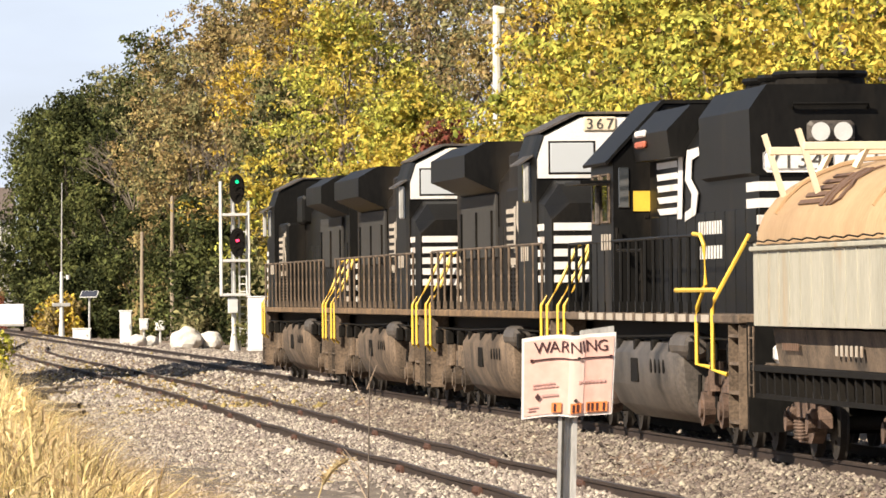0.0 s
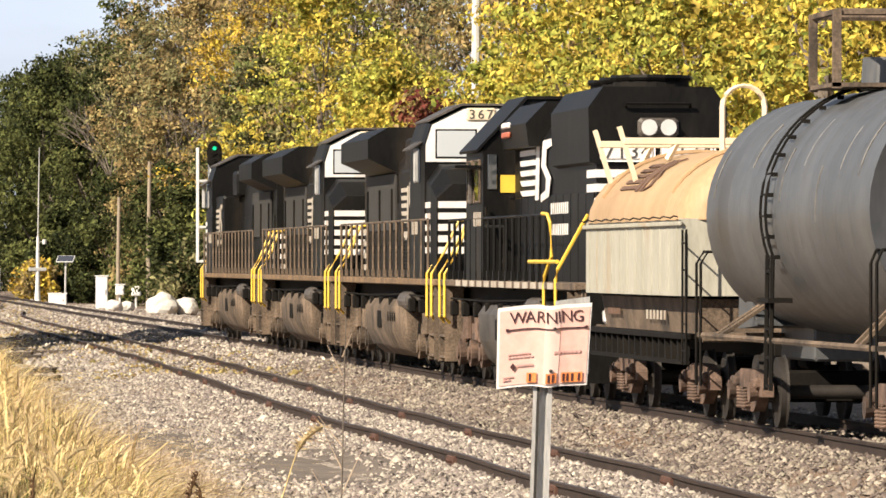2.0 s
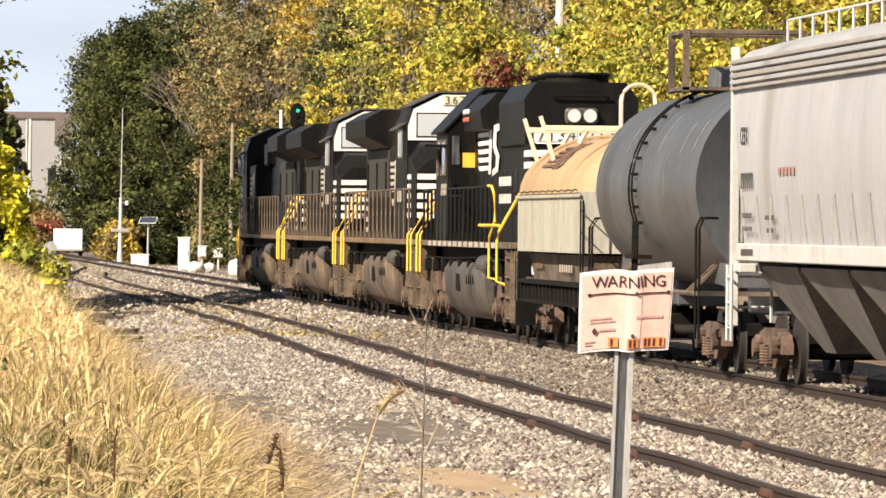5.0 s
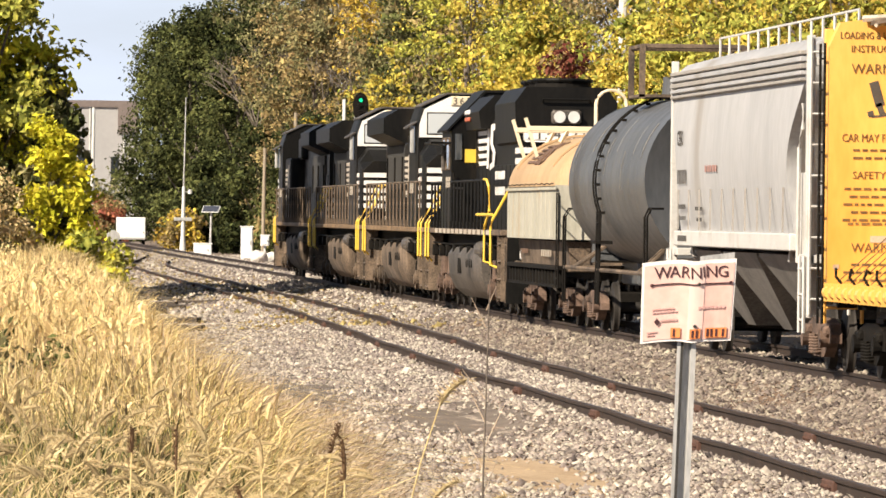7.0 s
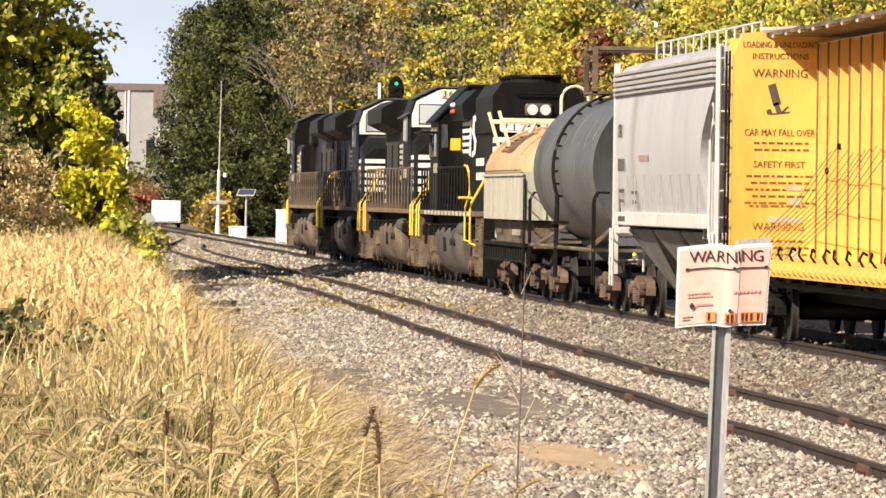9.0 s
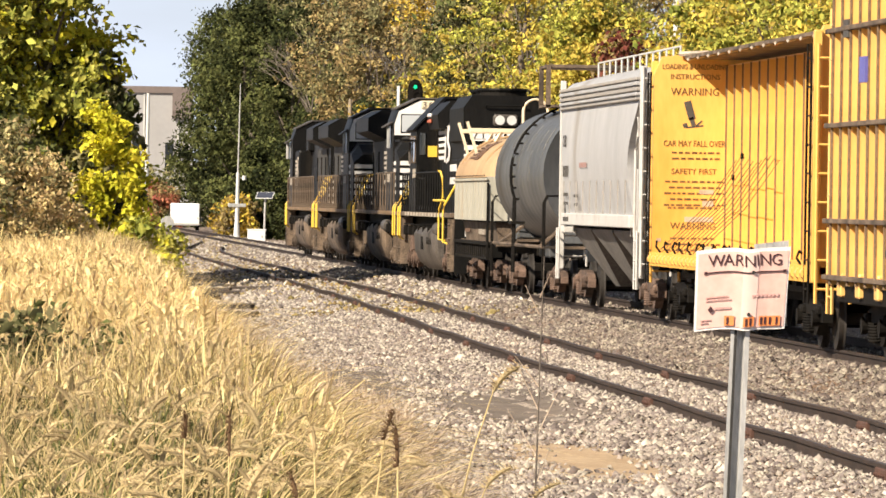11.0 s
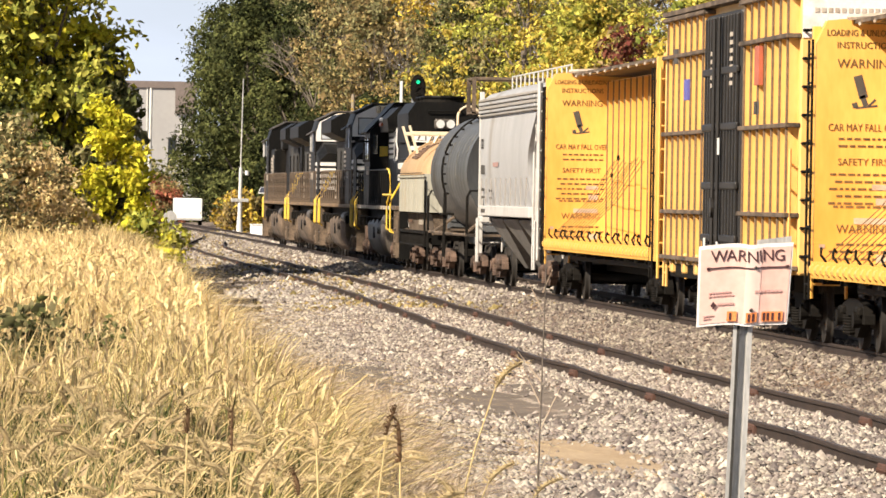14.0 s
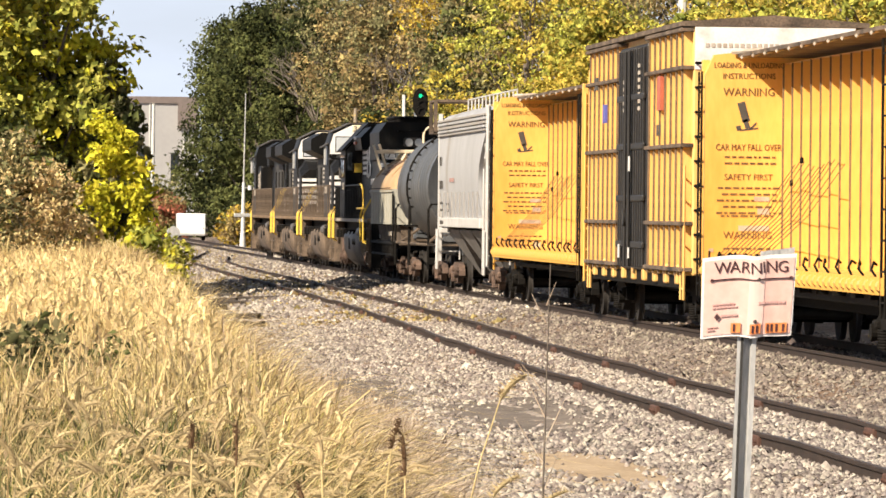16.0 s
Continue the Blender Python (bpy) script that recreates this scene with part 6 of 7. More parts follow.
# wood along the far side of the line: x, y, height, width, leaves, second leaves, words
WOOD = [
    (30, 150, 15, 9, L_GOLD, L_YELLOW, "golden autumn tree beyond the track"), (27.5, 170, 14, 9, L_YELLOW, L_LIME, "yellow-green autumn tree beyond the track"),
    (31, 186, 17, 10, L_LIME, L_YELLOW, "yellow-green autumn tree beyond the track"), (27.5, 200, 13, 8, L_YELLOW, L_LIME, "yellow autumn tree beyond the track"),
    (33, 212, 18, 10, L_GOLD, L_BROWN, "golden brown autumn tree beyond the track"), (28, 222, 14, 8, L_LIME, L_YELLOW, "yellow-green autumn tree beyond the track"),
    (32, 238, 17, 9, L_YELLOW, L_BROWN, "yellow autumn tree beyond the track"), (28, 250, 9, 6, L_LIME, L_YELLOW, "small yellow-green tree beyond the track"),
    (33, 268, 19, 10, L_YELLOW, L_GOLD, "tall yellow autumn tree beyond the track"), (27, 285, 11, 7, L_YELLOW, L_LIME, "bright yellow autumn tree beyond the track"),
    (26.0, 308, 15, 9, L_YELLOW, L_LIME, "bright yellow autumn tree beyond the track"), (34, 300, 20, 10, L_BROWN, L_OLIVE, "tall brown autumn tree in the wood"),
    (30, 330, 19, 9, L_OLIVE, L_BROWN, "olive brown tree in the wood"), (25.5, 338, 13, 7, L_OLIVE, L_DARK, "olive tree by the track"),
    (34, 345, 22, 10, L_OLIVE, L_BROWN, "tall olive tree in the wood"), (27, 362, 18, 8, L_BROWN, L_GOLD, "olive brown autumn tree in the wood"),
    (23.5, 385, 14, 7, L_BROWN, L_OLIVE, "brown olive tree by the track"), (29, 392, 20, 9, L_BROWN, L_OLIVE, "tall brown olive tree in the wood"),
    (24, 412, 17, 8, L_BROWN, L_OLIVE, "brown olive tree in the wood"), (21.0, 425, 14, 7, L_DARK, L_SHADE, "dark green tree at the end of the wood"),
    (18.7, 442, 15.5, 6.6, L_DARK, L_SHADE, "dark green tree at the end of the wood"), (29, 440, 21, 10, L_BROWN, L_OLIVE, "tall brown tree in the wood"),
    (23, 455, 17, 9, L_DARK, L_OLIVE, "dark green tree in the wood"), (36, 200, 20, 11, L_GOLD, L_YELLOW, "tall golden tree in the wood"),
    (37, 165, 19, 11, L_GOLD, L_YELLOW, "tall golden tree in the wood"), (38, 240, 22, 11, L_GOLD, L_LIME, "tall golden tree in the wood"),
    (38, 280, 23, 11, L_BROWN, L_YELLOW, "tall brown tree in the wood"), (39, 325, 24, 11, L_OLIVE, L_BROWN, "tall olive tree in the wood"),
    (36, 385, 24, 11, L_OLIVE, L_BROWN, "tall olive tree in the wood"), (34, 430, 24, 11, L_OLIVE, L_DARK, "tall olive tree in the wood"),
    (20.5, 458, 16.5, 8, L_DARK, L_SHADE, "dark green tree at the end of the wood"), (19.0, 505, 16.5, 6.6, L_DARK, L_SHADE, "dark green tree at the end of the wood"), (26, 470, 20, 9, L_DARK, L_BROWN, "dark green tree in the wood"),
    (34, 132, 17, 10, L_GOLD, L_YELLOW, "golden autumn tree beyond the track"), (31, 118, 15, 9, L_GOLD, L_YELLOW, "golden autumn tree beyond the track"),
]
for k, (x, y, h, w, m1, m2, words) in enumerate(WOOD):
    tree(words, x, y, h, w, m1, 100 + k, 26000 if y > 420 else 20000, 0.125 if y > 420 else 0.108, 0.06, second=m2, tuft=0.5 if y > 420 else 0.42)
tree("dark red bush at the edge of the wood", 25.9, 262, 9.0, 3.4, L_RED, 300, 3600, 0.12, 0.1, second=L_BROWN, group="bushes of the wood")

far = np.random.default_rng(77)
ridge = np.array([(x, 760 + 30 * math.sin(x * 0.05), 3 + 4 * noise.noise((x * 0.04, 0, 0))) for x in np.arange(-260, 300, 6.0)])
tagged(new("far_woods", leaf_cloud("far_woods", far, ridge, np.full(len(ridge), 7.0), 9000, 0.9, L_OLIVE)), "distant olive woods on the horizon", "woods", kind="stuff")

# ---- signs, signal and lineside things ----


def warning_sign():
    sign = thing("warning_sign", "faded pink warning sign bent round a galvanized post", "sign", pose(2.36, 20.0, ground_z(2.36, 20.0) - 0.3))
    g = ground_z(2.36, 20.0) - 0.3
    zt = 1.985 - g

    def bend(x):
        return -0.008 * math.exp(-((x - 0.02) / 0.04) ** 2) + 0.03 * x

    def skew(x, v):
        """Place on the bent sheet: x across, v from 0 below to 1 above."""
        u = (x + 0.15) / 0.30
        left, right = -0.1537 + 0.0044 * v, 0.1245 + 0.0164 * v
        low, high = 1.723 + 0.018 * u, 1.969 + 0.022 * u
        dip = -0.006 * math.exp(-((u - 0.56) / 0.10) ** 2) + 0.004 * math.sin(u * 5.0)
        return (left + (right - left) * u, bend(x), low + (high - low) * v + dip - g)

    def sheet_piece(x0, x1, v0, v1, off, thick=0.003, nx=None):
        nx = nx or max(2, int((x1 - x0) / 0.012))
        s = Shape()
        front = [[skew(x0 + (x1 - x0) * i / nx, v0 + (v1 - v0) * j) for i in range(nx + 1)] for j in (0, 1)]
        v = [(p[0], p[1] - off, p[2]) for row in front for p in row] + [(p[0], p[1] - off + thick, p[2]) for row in front for p in row]
        n = nx + 1
        f = [(i, i + 1, n + i + 1, n + i) for i in range(nx)] + [(2 * n + i, 3 * n + i, 3 * n + i + 1, 2 * n + i + 1) for i in range(nx)]
        f += [(i, 2 * n + i, 2 * n + i + 1, i + 1) for i in range(nx)] + [(n + i, n + i + 1, 3 * n + i + 1, 3 * n + i) for i in range(nx)]
        f += [(0, n, 3 * n, 2 * n), (nx, 2 * n + nx, 3 * n + nx, n + nx)]
        return s.add(v, f)

    def soften(mesh_ob):
        mesh_ob.data.polygons.foreach_set("use_smooth", [True] * len(mesh_ob.data.polygons))
        mesh_ob.data.set_sharp_from_angle(angle=radians(35))
    b = part("sign_sheet", sheet_piece(-0.150, 0.150, 0, 1, 0.0), SIGNEDGE, sign, "worn white sign blank with bent corners")
    soften(b)
    b = part("sign_face", sheet_piece(-0.143, 0.145, 0.03, 0.955, 0.002, 0.0025), SIGNFACE, b, "faded pink sign face")
    soften(b)
    face = b
    p = part("bleached_patch", sheet_piece(0.002, 0.052, 0.03, 0.955, 0.0035, 0.002), SIGNPALE, sign, "sun-bleached crease")
    soften(p)
    bk = Shape()
    bk.add([(x, y, z - g) for y in (0.012, 0.015) for x, z in ((0.02, 1.76), (0.132, 1.77), (0.135, 2.006), (0.03, 1.992))], [(0, 1, 2, 3), (7, 6, 5, 4), (0, 4, 5, 1), (1, 5, 6, 2), (2, 6, 7, 3), (3, 7, 4, 0)])
    part("backing_plate", bk, GALV, sign, "grey plate behind the sign")
    # WARNING, letter by letter along the bent sheet
    x = -0.106
    for ch, w in (("W", 0.044), ("A", 0.034), ("R", 0.033), ("N", 0.035), ("I", 0.015), ("N", 0.035), ("G", 0.037)):
        q = skew(x + w / 2, 0.845)
        slope = math.atan2(skew(x + w * 0.9, 0.845)[1] - skew(x + w * 0.1, 0.845)[1], w * 0.8)
        tilt = math.degrees(math.atan2(skew(x + w, 0.845)[2] - skew(x, 0.845)[2], w))
        lettering("letter", ch, 0.050, SIGNINK, face, Matrix.Translation((q[0], q[1] - 0.0042, q[2])) @ Matrix.Rotation(slope, 4, "Z") @ Matrix.Rotation(radians(-tilt * 0.6), 4, "Y") @ BACK, thick=0.0006)
        x += w + 0.0
    part("underline", sheet_piece(-0.118, 0.136, 0.700, 0.716, 0.006, 0.002), SIGNINK, face, "dark arrow-ended line")
    for xx in (-0.118, 0.136):
        part("arrow_tip", sheet_piece(xx - 0.005, xx + 0.005, 0.690, 0.727, 0.006, 0.002, 2), SIGNINK, face)
    for x0, x1, v0, h in ((-0.115, -0.04, 0.395, 0.02), (-0.115, -0.03, 0.355, 0.02), (0.035, 0.125, 0.40, 0.035), (-0.085, -0.03, 0.245, 0.03), (-0.13, -0.095, 0.12, 0.015), (-0.13, -0.105, 0.085, 0.015)):
        n = 7
        for k in range(n):
            a = x0 + (x1 - x0) * k / n
            part("faint_print", sheet_piece(a, a + (x1 - x0) / n * 0.7, v0, v0 + h, 0.006, 0.002, 2), SIGNFAINT, face)
    d = Shape()
    c = skew(-0.098, 0.25)
    d.add([(c[0] - 0.009, c[1] - 0.0075, c[2]), (c[0], c[1] - 0.0075, c[2] - 0.012), (c[0] + 0.009, c[1] - 0.0075, c[2]), (c[0], c[1] - 0.0075, c[2] + 0.012)], [(0, 1, 2, 3)])
    part("diamond_mark", d, SIGNINK, face)
    for x0, x1 in ((-0.052, -0.020), (0.010, 0.046), (0.062, 0.132)):
        part("number_tape", sheet_piece(x0, x1, 0.045, 0.165, 0.007, 0.002), SIGNORANGE, face, "orange number tape")
    for a in (-0.045, 0.016, 0.030, 0.066, 0.079, 0.095, 0.117):
        part("digit_bar", sheet_piece(a, a + 0.007, 0.06, 0.15, 0.009, 0.002, 2), SIGNINK, face)
    bolt = Shape()
    bolt.disc((0.012, skew(0.012, 0.20)[1] - 0.006, skew(0.012, 0.20)[2]), (0, 1, 0), 0.006, 0.005, 0.006, 8)
    part("bolt", bolt, HOLE, sign)
    bolt = Shape()
    bolt.disc((0.025, skew(0.02, 0.72)[1] - 0.006, skew(0.02, 0.72)[2]), (0, 1, 0), 0.005, 0.005, 0.006, 8)
    part("bolt", bolt, HOLE, sign)
    # post: a rib-backed channel leaning a little
    po = Shape()
    prof = [(-0.028, 0.0), (-0.016, 0.0), (-0.012, 0.022), (0.012, 0.022), (0.016, 0.0), (0.030, 0.0), (0.030, 0.004), (0.019, 0.004), (0.015, 0.028), (-0.015, 0.028), (-0.019, 0.004), (-0.028, 0.004)]
    top = zt - 0.01
    po.add([(x - 0.002 - 0.085 * (1 - k), y + 0.012, top * k) for k in (0, 1) for x, y in prof], [tuple(range(12))[::-1], tuple(range(12, 24))] + [(i, (i + 1) % 12, 12 + (i + 1) % 12, 12 + i) for i in range(12)])
    post = part("post", po, GALV, sign, "galvanized channel post with punched holes")
    hole = Shape()
    hole.disc((0, 0, 0), (0, 1, 0), 0.0045, 0.0045, 0.004, 8)
    hm = hole.mesh("hole", HOLE)
    for k in range(34):
        z = 0.35 + k * 0.0254 * 1.2
        if z < top - 0.02:
            part("hole", hm, HOLE, post, at=Matrix.Translation((-0.085 * (1 - z / top) - 0.004, 0.033, z)))
    dark = Shape()
    dark.add([(-0.085 - 0.0195, 0.0105, 0), (-0.085 - 0.011, 0.0105, 0), (-0.011, 0.0105, top), (-0.0195, 0.0105, top)], [(0, 1, 2, 3)])
    part("slot_strip", dark, HOLE, post, "dark row of punched slots")
    return sign


def signal():
    sg = thing("railway_signal", "silver signal mast with green over red lamps and cage platforms", "signal", Matrix.Translation((20.0, 300.0, ground_z(20, 300) - 0.05)))
    o = -(ground_z(20, 300) - 0.05)
    m = Shape()
    m.tube([(0, 0, 0), (0, 0, 0.9), (0, 0, 7.1 + o)], [0.24, 0.11, 0.09], 12)
    part("mast", m, ALU, sg, "silver painted mast")
    bx = Shape()
    bx.box(-0.28, 0.18, -0.35, -0.1, 1.3 + o, 2.0 + o, 0.03)
    part("junction_box", bx, ALU, sg)
    for z, nm in ((5.78, "platform"), (3.69, "platform"), (2.14, "platform")):
        p = Shape()
        p.box(-0.6, 0.75, -0.5, 0.5, z + o - 0.06, z + o + 0.06, 0.01)
        part("platform", p, ALU, sg)
    c = Shape()
    for x in (-0.56, 0.70):
        for y in (-0.48, 0.48):
            c.tube([(x, y, 2.14 + o), (x, y, (7.3 if x < 0 else 6.4) + o)], 0.045, 6)
    part("cage_frame", c, ALU, sg, "silver safety cage")
    l = Shape()
    for x in (0.28, 0.62):
        l.tube([(x, 0.1, 0), (x, 0.1, 5.8 + o)], 0.045, 5)
    part("ladder_stile", l, ALU, sg)
    r = Shape()
    r.tube([(0.28, 0.1, 0), (0.62, 0.1, 0)], 0.03, 5)
    rm = r.mesh("rung", ALU)
    for k in range(16):
        part("rung", rm, ALU, sg, at=Matrix.Translation((0, 0, 0.35 + k * 0.34)))
    for z, lit, word in ((7.05, glow("green_lamp", (0.0, 0.50, 0.20), 0.8), "lit green lamp"), (4.62, glow("red_lamp", (1.0, 0.04, 0.10), 2.2), "lit red lamp")):
        h = Shape()
        pts = [(0.18 + 0.36 * math.cos(a), z + o - 0.05 + (0.62 if math.sin(a) > 0 else 0.75) * math.sin(a)) for a in np.linspace(0, 2 * math.pi, 28, endpoint=False)]
        h.prism([(x, zz) for x, zz in pts], -0.30, -0.26)
        head = part("backplate", h, UNDER, sg, "black oval signal backplate")
        h = Shape()
        h.box(0.0, 0.36, -0.26, 0.0, z + o - 0.5, z + o + 0.4, 0.03)
        part("lamp_case", h, UNDER, head)
        q = Shape()
        q.disc((0.18, -0.33, z + o + (0.22 if z > 6 else 0.0)), (0, 1, 0), 0.085, 0.085, 0.05, 18)
        part("lamp", q, lit, head, word)
        for dz in (0.22, -0.12, -0.45):
            hd = Shape()
            zz = z + o + dz
            hd.tube([(0.18 + 0.19 * math.cos(a), -0.42, zz + 0.19 * math.sin(a)) for a in np.linspace(-0.2, math.pi + 0.2, 10)], 0.03, 4)
            part("lamp_hood", hd, UNDER, head)
    return sg


def cabinet(x, y, w, h, d, label, legs=0.0):
    z = ground_z(x, y)
    c = thing("equipment_cabinet", label, "cabinet", Matrix.Translation((x, y, z - 0.03)), "lineside cabinets")
    b = Shape()
    b.box(-w / 2, w / 2, -d / 2, d / 2, legs, legs + h, min(0.03, w * 0.06))
    part("body", b, CABINET, c)
    r = Shape()
    r.box(-w / 2 - 0.04, w / 2 + 0.04, -d / 2 - 0.04, d / 2 + 0.04, legs + h - 0.01, legs + h + 0.05, 0.015)
    part("roof", r, CABINET, c)
    dr = Shape()
    dr.box(-w / 2 + 0.05, w / 2 - 0.05, -d / 2 - 0.02, -d / 2 + 0.01, legs + 0.08, legs + h - 0.08, 0.01)
    door = part("door", dr, CABINET, c)
    hd = Shape()
    hd.box(w * 0.25, w * 0.32, -d / 2 - 0.05, -d / 2 - 0.02, legs + h * 0.45, legs + h * 0.6)
    part("handle", hd, GALV, door)
    if legs:
        l = Shape()
        l.tube([(0, 0, 0), (0, 0, legs)], 0.06, 8)
        part("post", l, ALU, c)
    return c


def rock(x, y, r, seed):
    g = random.Random(seed)
    bm = bmesh.new()
    bmesh.ops.create_icosphere(bm, subdivisions=3, radius=r)
    for v in bm.verts:
        k = 1 + 0.22 * noise.noise(v.co / r * 1.3 + Vector((seed, 0, 0))) + 0.08 * noise.noise(v.co / r * 4)
        v.co = Vector((v.co.x * k * 1.15, v.co.y * k, v.co.z * k * 0.85))
    me = bpy.data.meshes.new("boulder")
    bm.to_mesh(me)
    bm.free()
    me.materials.append(ROCKM)
    ob = new("boulder", me)
    ob.matrix_basis = pose(x, y, ground_z(x, y) + r * 0.6, 0, 0, seed * 50)
    return tagged(ob, "rounded white limestone boulder by the signal", "boulder", "white boulders")


warning_sign()
signal()
cabinet(20.98, 298, 0.92, 2.45, 0.9, "tall white equipment cabinet beside the signal")
cabinet(17.7, 352, 0.62, 1.75, 0.6, "white lineside cabinet on a base")
cabinet(18.66, 352, 0.45, 0.55, 0.4, "small white box on a post", 0.75)
cabinet(19.53, 352, 0.50, 0.45, 0.35, "small white box on a post", 0.72)
cabinet(15.96, 366, 0.98, 0.75, 0.8, "low white relay box")
rock(18.4, 309, 0.72, 1)
rock(19.55, 309.5, 0.60, 2)
rock(17.2, 330, 0.42, 3)
rock(17.9, 331, 0.36, 4)


def solar():
    s = thing("solar_panel", "dark solar panel on a grey post", "solar panel", Matrix.Translation((16.4, 366.6, ground_z(16.4, 366.6))))
    p = Shape()
    p.tube([(0, 0, 0), (0.04, 0, 2.6)], 0.06, 8)
    part("post", p, GALV, s)
    q = Shape()
    q.box(-0.5, 0.5, -0.02, 0.02, -0.28, 0.28, 0.01)
    f = part("panel_frame", q, ALU, s, at=pose(0.02, -0.1, 2.66, -50, 0, -20))
    q = Shape()
    q.box(-0.46, 0.46, -0.03, -0.02, -0.24, 0.24)
    part("cell_sheet", q, SOLAR, f, "dark blue cell sheet")
    return s


solar()


def mast():
    s = thing("radio_mast", "thin grey mast on a pale switch stand", "mast", Matrix.Translation((15.1, 372, ground_z(15.1, 372))))
    p = Shape()
    p.tube([(0, 0, 0), (0, 0, 0.9), (0.02, 0, 3.7)], [0.20, 0.13, 0.09], 10)
    part("lower_post", p, ALU, s)
    p = Shape()
    p.tube([(0.02, 0, 3.7), (0.09, 0, 8.7)], [0.05, 0.03], 6)
    part("upper_pole", p, GALV, s)
    p = Shape()
    p.box(-0.5, 0.5, -0.15, 0.15, 1.75, 1.95, 0.02)
    part("crossarm", p, GALV, s)
    p = Shape()
    p.tube([(0.05, 0, 3.4), (0.35, 0, 3.4)], 0.02, 5).disc((0.38, 0, 3.4), (0, 0, 1), 0.12, 0.12, 0.25, 10)
    part("aerial", p, ALU, s)
    return s


mast()


def pole(name, label, x, y, top, r, material, arm=False):
    z = ground_z(x, y)
    s = thing(name, label, "pole", Matrix.Translation((x, y, z)), "poles by the line")
    p = Shape()
    p.tube([(0, 0, 0), (0.02, 0, (top - z) * 0.5), (0.06, 0, top - z)], [r, r * 0.9, r * 0.75], 10)
    part("shaft", p, material, s)
    if arm:
        a = Shape()
        a.box(-0.6, 0.3, -0.06, 0.06, top - z - 0.75, top - z - 0.62, 0.01)
        part("crossarm", a, WOODPOLE, s)
        for xx in (-0.5, -0.2):
            i = Shape()
            i.disc((xx, 0, top - z - 0.55), (0, 0, 1), 0.05, 0.07, 0.14, 8)
            part("insulator", i, POLEPALE, s)
        b = Shape()
        b.box(-0.05, 0.38, -0.25, -0.05, top - z - 0.35, top - z - 0.05, 0.04)
        part("transformer", b, POLEPALE, s)
    return s


pole("wooden_pole", "weathered wooden pole before the wood", 21.1, 368, 7.7, 0.13, WOODPOLE)
pole("wooden_pole", "short weathered wooden pole before the wood", 19.4, 368, 5.7, 0.12, WOODPOLE)
pole("utility_pole", "pale utility pole among the treetops", 28.9, 270, 13.9, 0.24, POLEPALE, True)
pole("lamp_pole", "white lamp pole by the far building", 13.4, 500, 9.9, 0.16, POLEPALE)


def building():
    b = thing("industrial_building", "pale clad industrial building with brown roof band", "building", Matrix.Translation((11.8, 610, ground_z(13, 610))))
    s = Shape()
    s.box(-12, 8.5, -8, 8, -1, 11.7)
    part("wall", s, BUILDING, b)
    s = Shape()
    s.box(-12.2, 8.7, -8.2, 8.2, 11.7, 12.3)
    part("roof_band", s, BUILDROOF, b, "brown roof band")
    s = Shape()
    s.box(6.6, 8.5, -8.4, -8.0, 9.4, 11.7)
    part("brown_panel", s, BUILDROOF, b)
    for k in range(6):
        w = Shape()
        x = -9 + k * 3.0
        w.box(x, x + 0.7, -8.06, -8.0, 4.6, 7.2)
        win = part("window", w, DARKGLASS, b)
        w = Shape()
        w.box(x - 0.1, x + 0.8, -8.12, -8.02, 4.45, 4.6)
        part("sill", w, BUILDROOF, win)
    for k in range(7):
        w = Shape()
        x = -11.5 + k * 3.1
        w.box(x, x + 0.12, -8.1, -8.0, 0, 11.7)
        part("pilaster", w, POLEPALE, b)
    return b


building()


def box_truck():
    t = thing("box_trailer", "white box trailer parked beyond the switch", "trailer", Matrix.Translation((15.7, 480, ground_z(15.7, 480))))
    s = Shape()
    s.box(-0.97, 0.97, -3, 3, 0.35, 1.95, 0.05)
    part("body", s, CABINET, t)
    s = Shape()
    s.box(-0.94, 0.94, -3.02, -3.0, 0.38, 0.5)
    part("bumper", s, GALV, t)
    for x in (-0.85, 0.85):
        w = Shape()
        w.disc((x, -1.8, 0.38), (1, 0, 0), 0.38, 0.38, 0.25, 16)
        part("wheel", w, UNDER, t)
    return t


box_truck()
tank = Shape()
tank.disc((0, 0, 0.45), (0, 1, 0), 0.45, 0.45, 1.8, 18)
tagged(part("storage_tank", tank, GALV, at=Matrix.Translation((14.2, 472, ground_z(14.2, 472))), smooth=True), "small round grey tank beside the trailer", "tank")

# leaf colour along the line side: low bushes, some leaved dark to stand for shade
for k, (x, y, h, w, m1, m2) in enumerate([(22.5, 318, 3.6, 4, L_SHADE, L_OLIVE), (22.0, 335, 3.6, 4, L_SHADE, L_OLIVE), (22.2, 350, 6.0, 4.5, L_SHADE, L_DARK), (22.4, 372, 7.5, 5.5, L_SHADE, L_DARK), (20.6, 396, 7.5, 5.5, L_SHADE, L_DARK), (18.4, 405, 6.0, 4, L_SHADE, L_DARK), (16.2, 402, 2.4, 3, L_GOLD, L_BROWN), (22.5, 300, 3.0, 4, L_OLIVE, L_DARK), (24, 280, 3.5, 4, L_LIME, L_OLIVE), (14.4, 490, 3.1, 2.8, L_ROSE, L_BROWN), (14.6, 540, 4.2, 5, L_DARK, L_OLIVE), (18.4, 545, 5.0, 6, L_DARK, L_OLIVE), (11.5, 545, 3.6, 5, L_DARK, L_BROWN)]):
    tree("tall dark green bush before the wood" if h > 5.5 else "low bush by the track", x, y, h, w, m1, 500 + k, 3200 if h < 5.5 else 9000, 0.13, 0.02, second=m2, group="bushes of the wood")



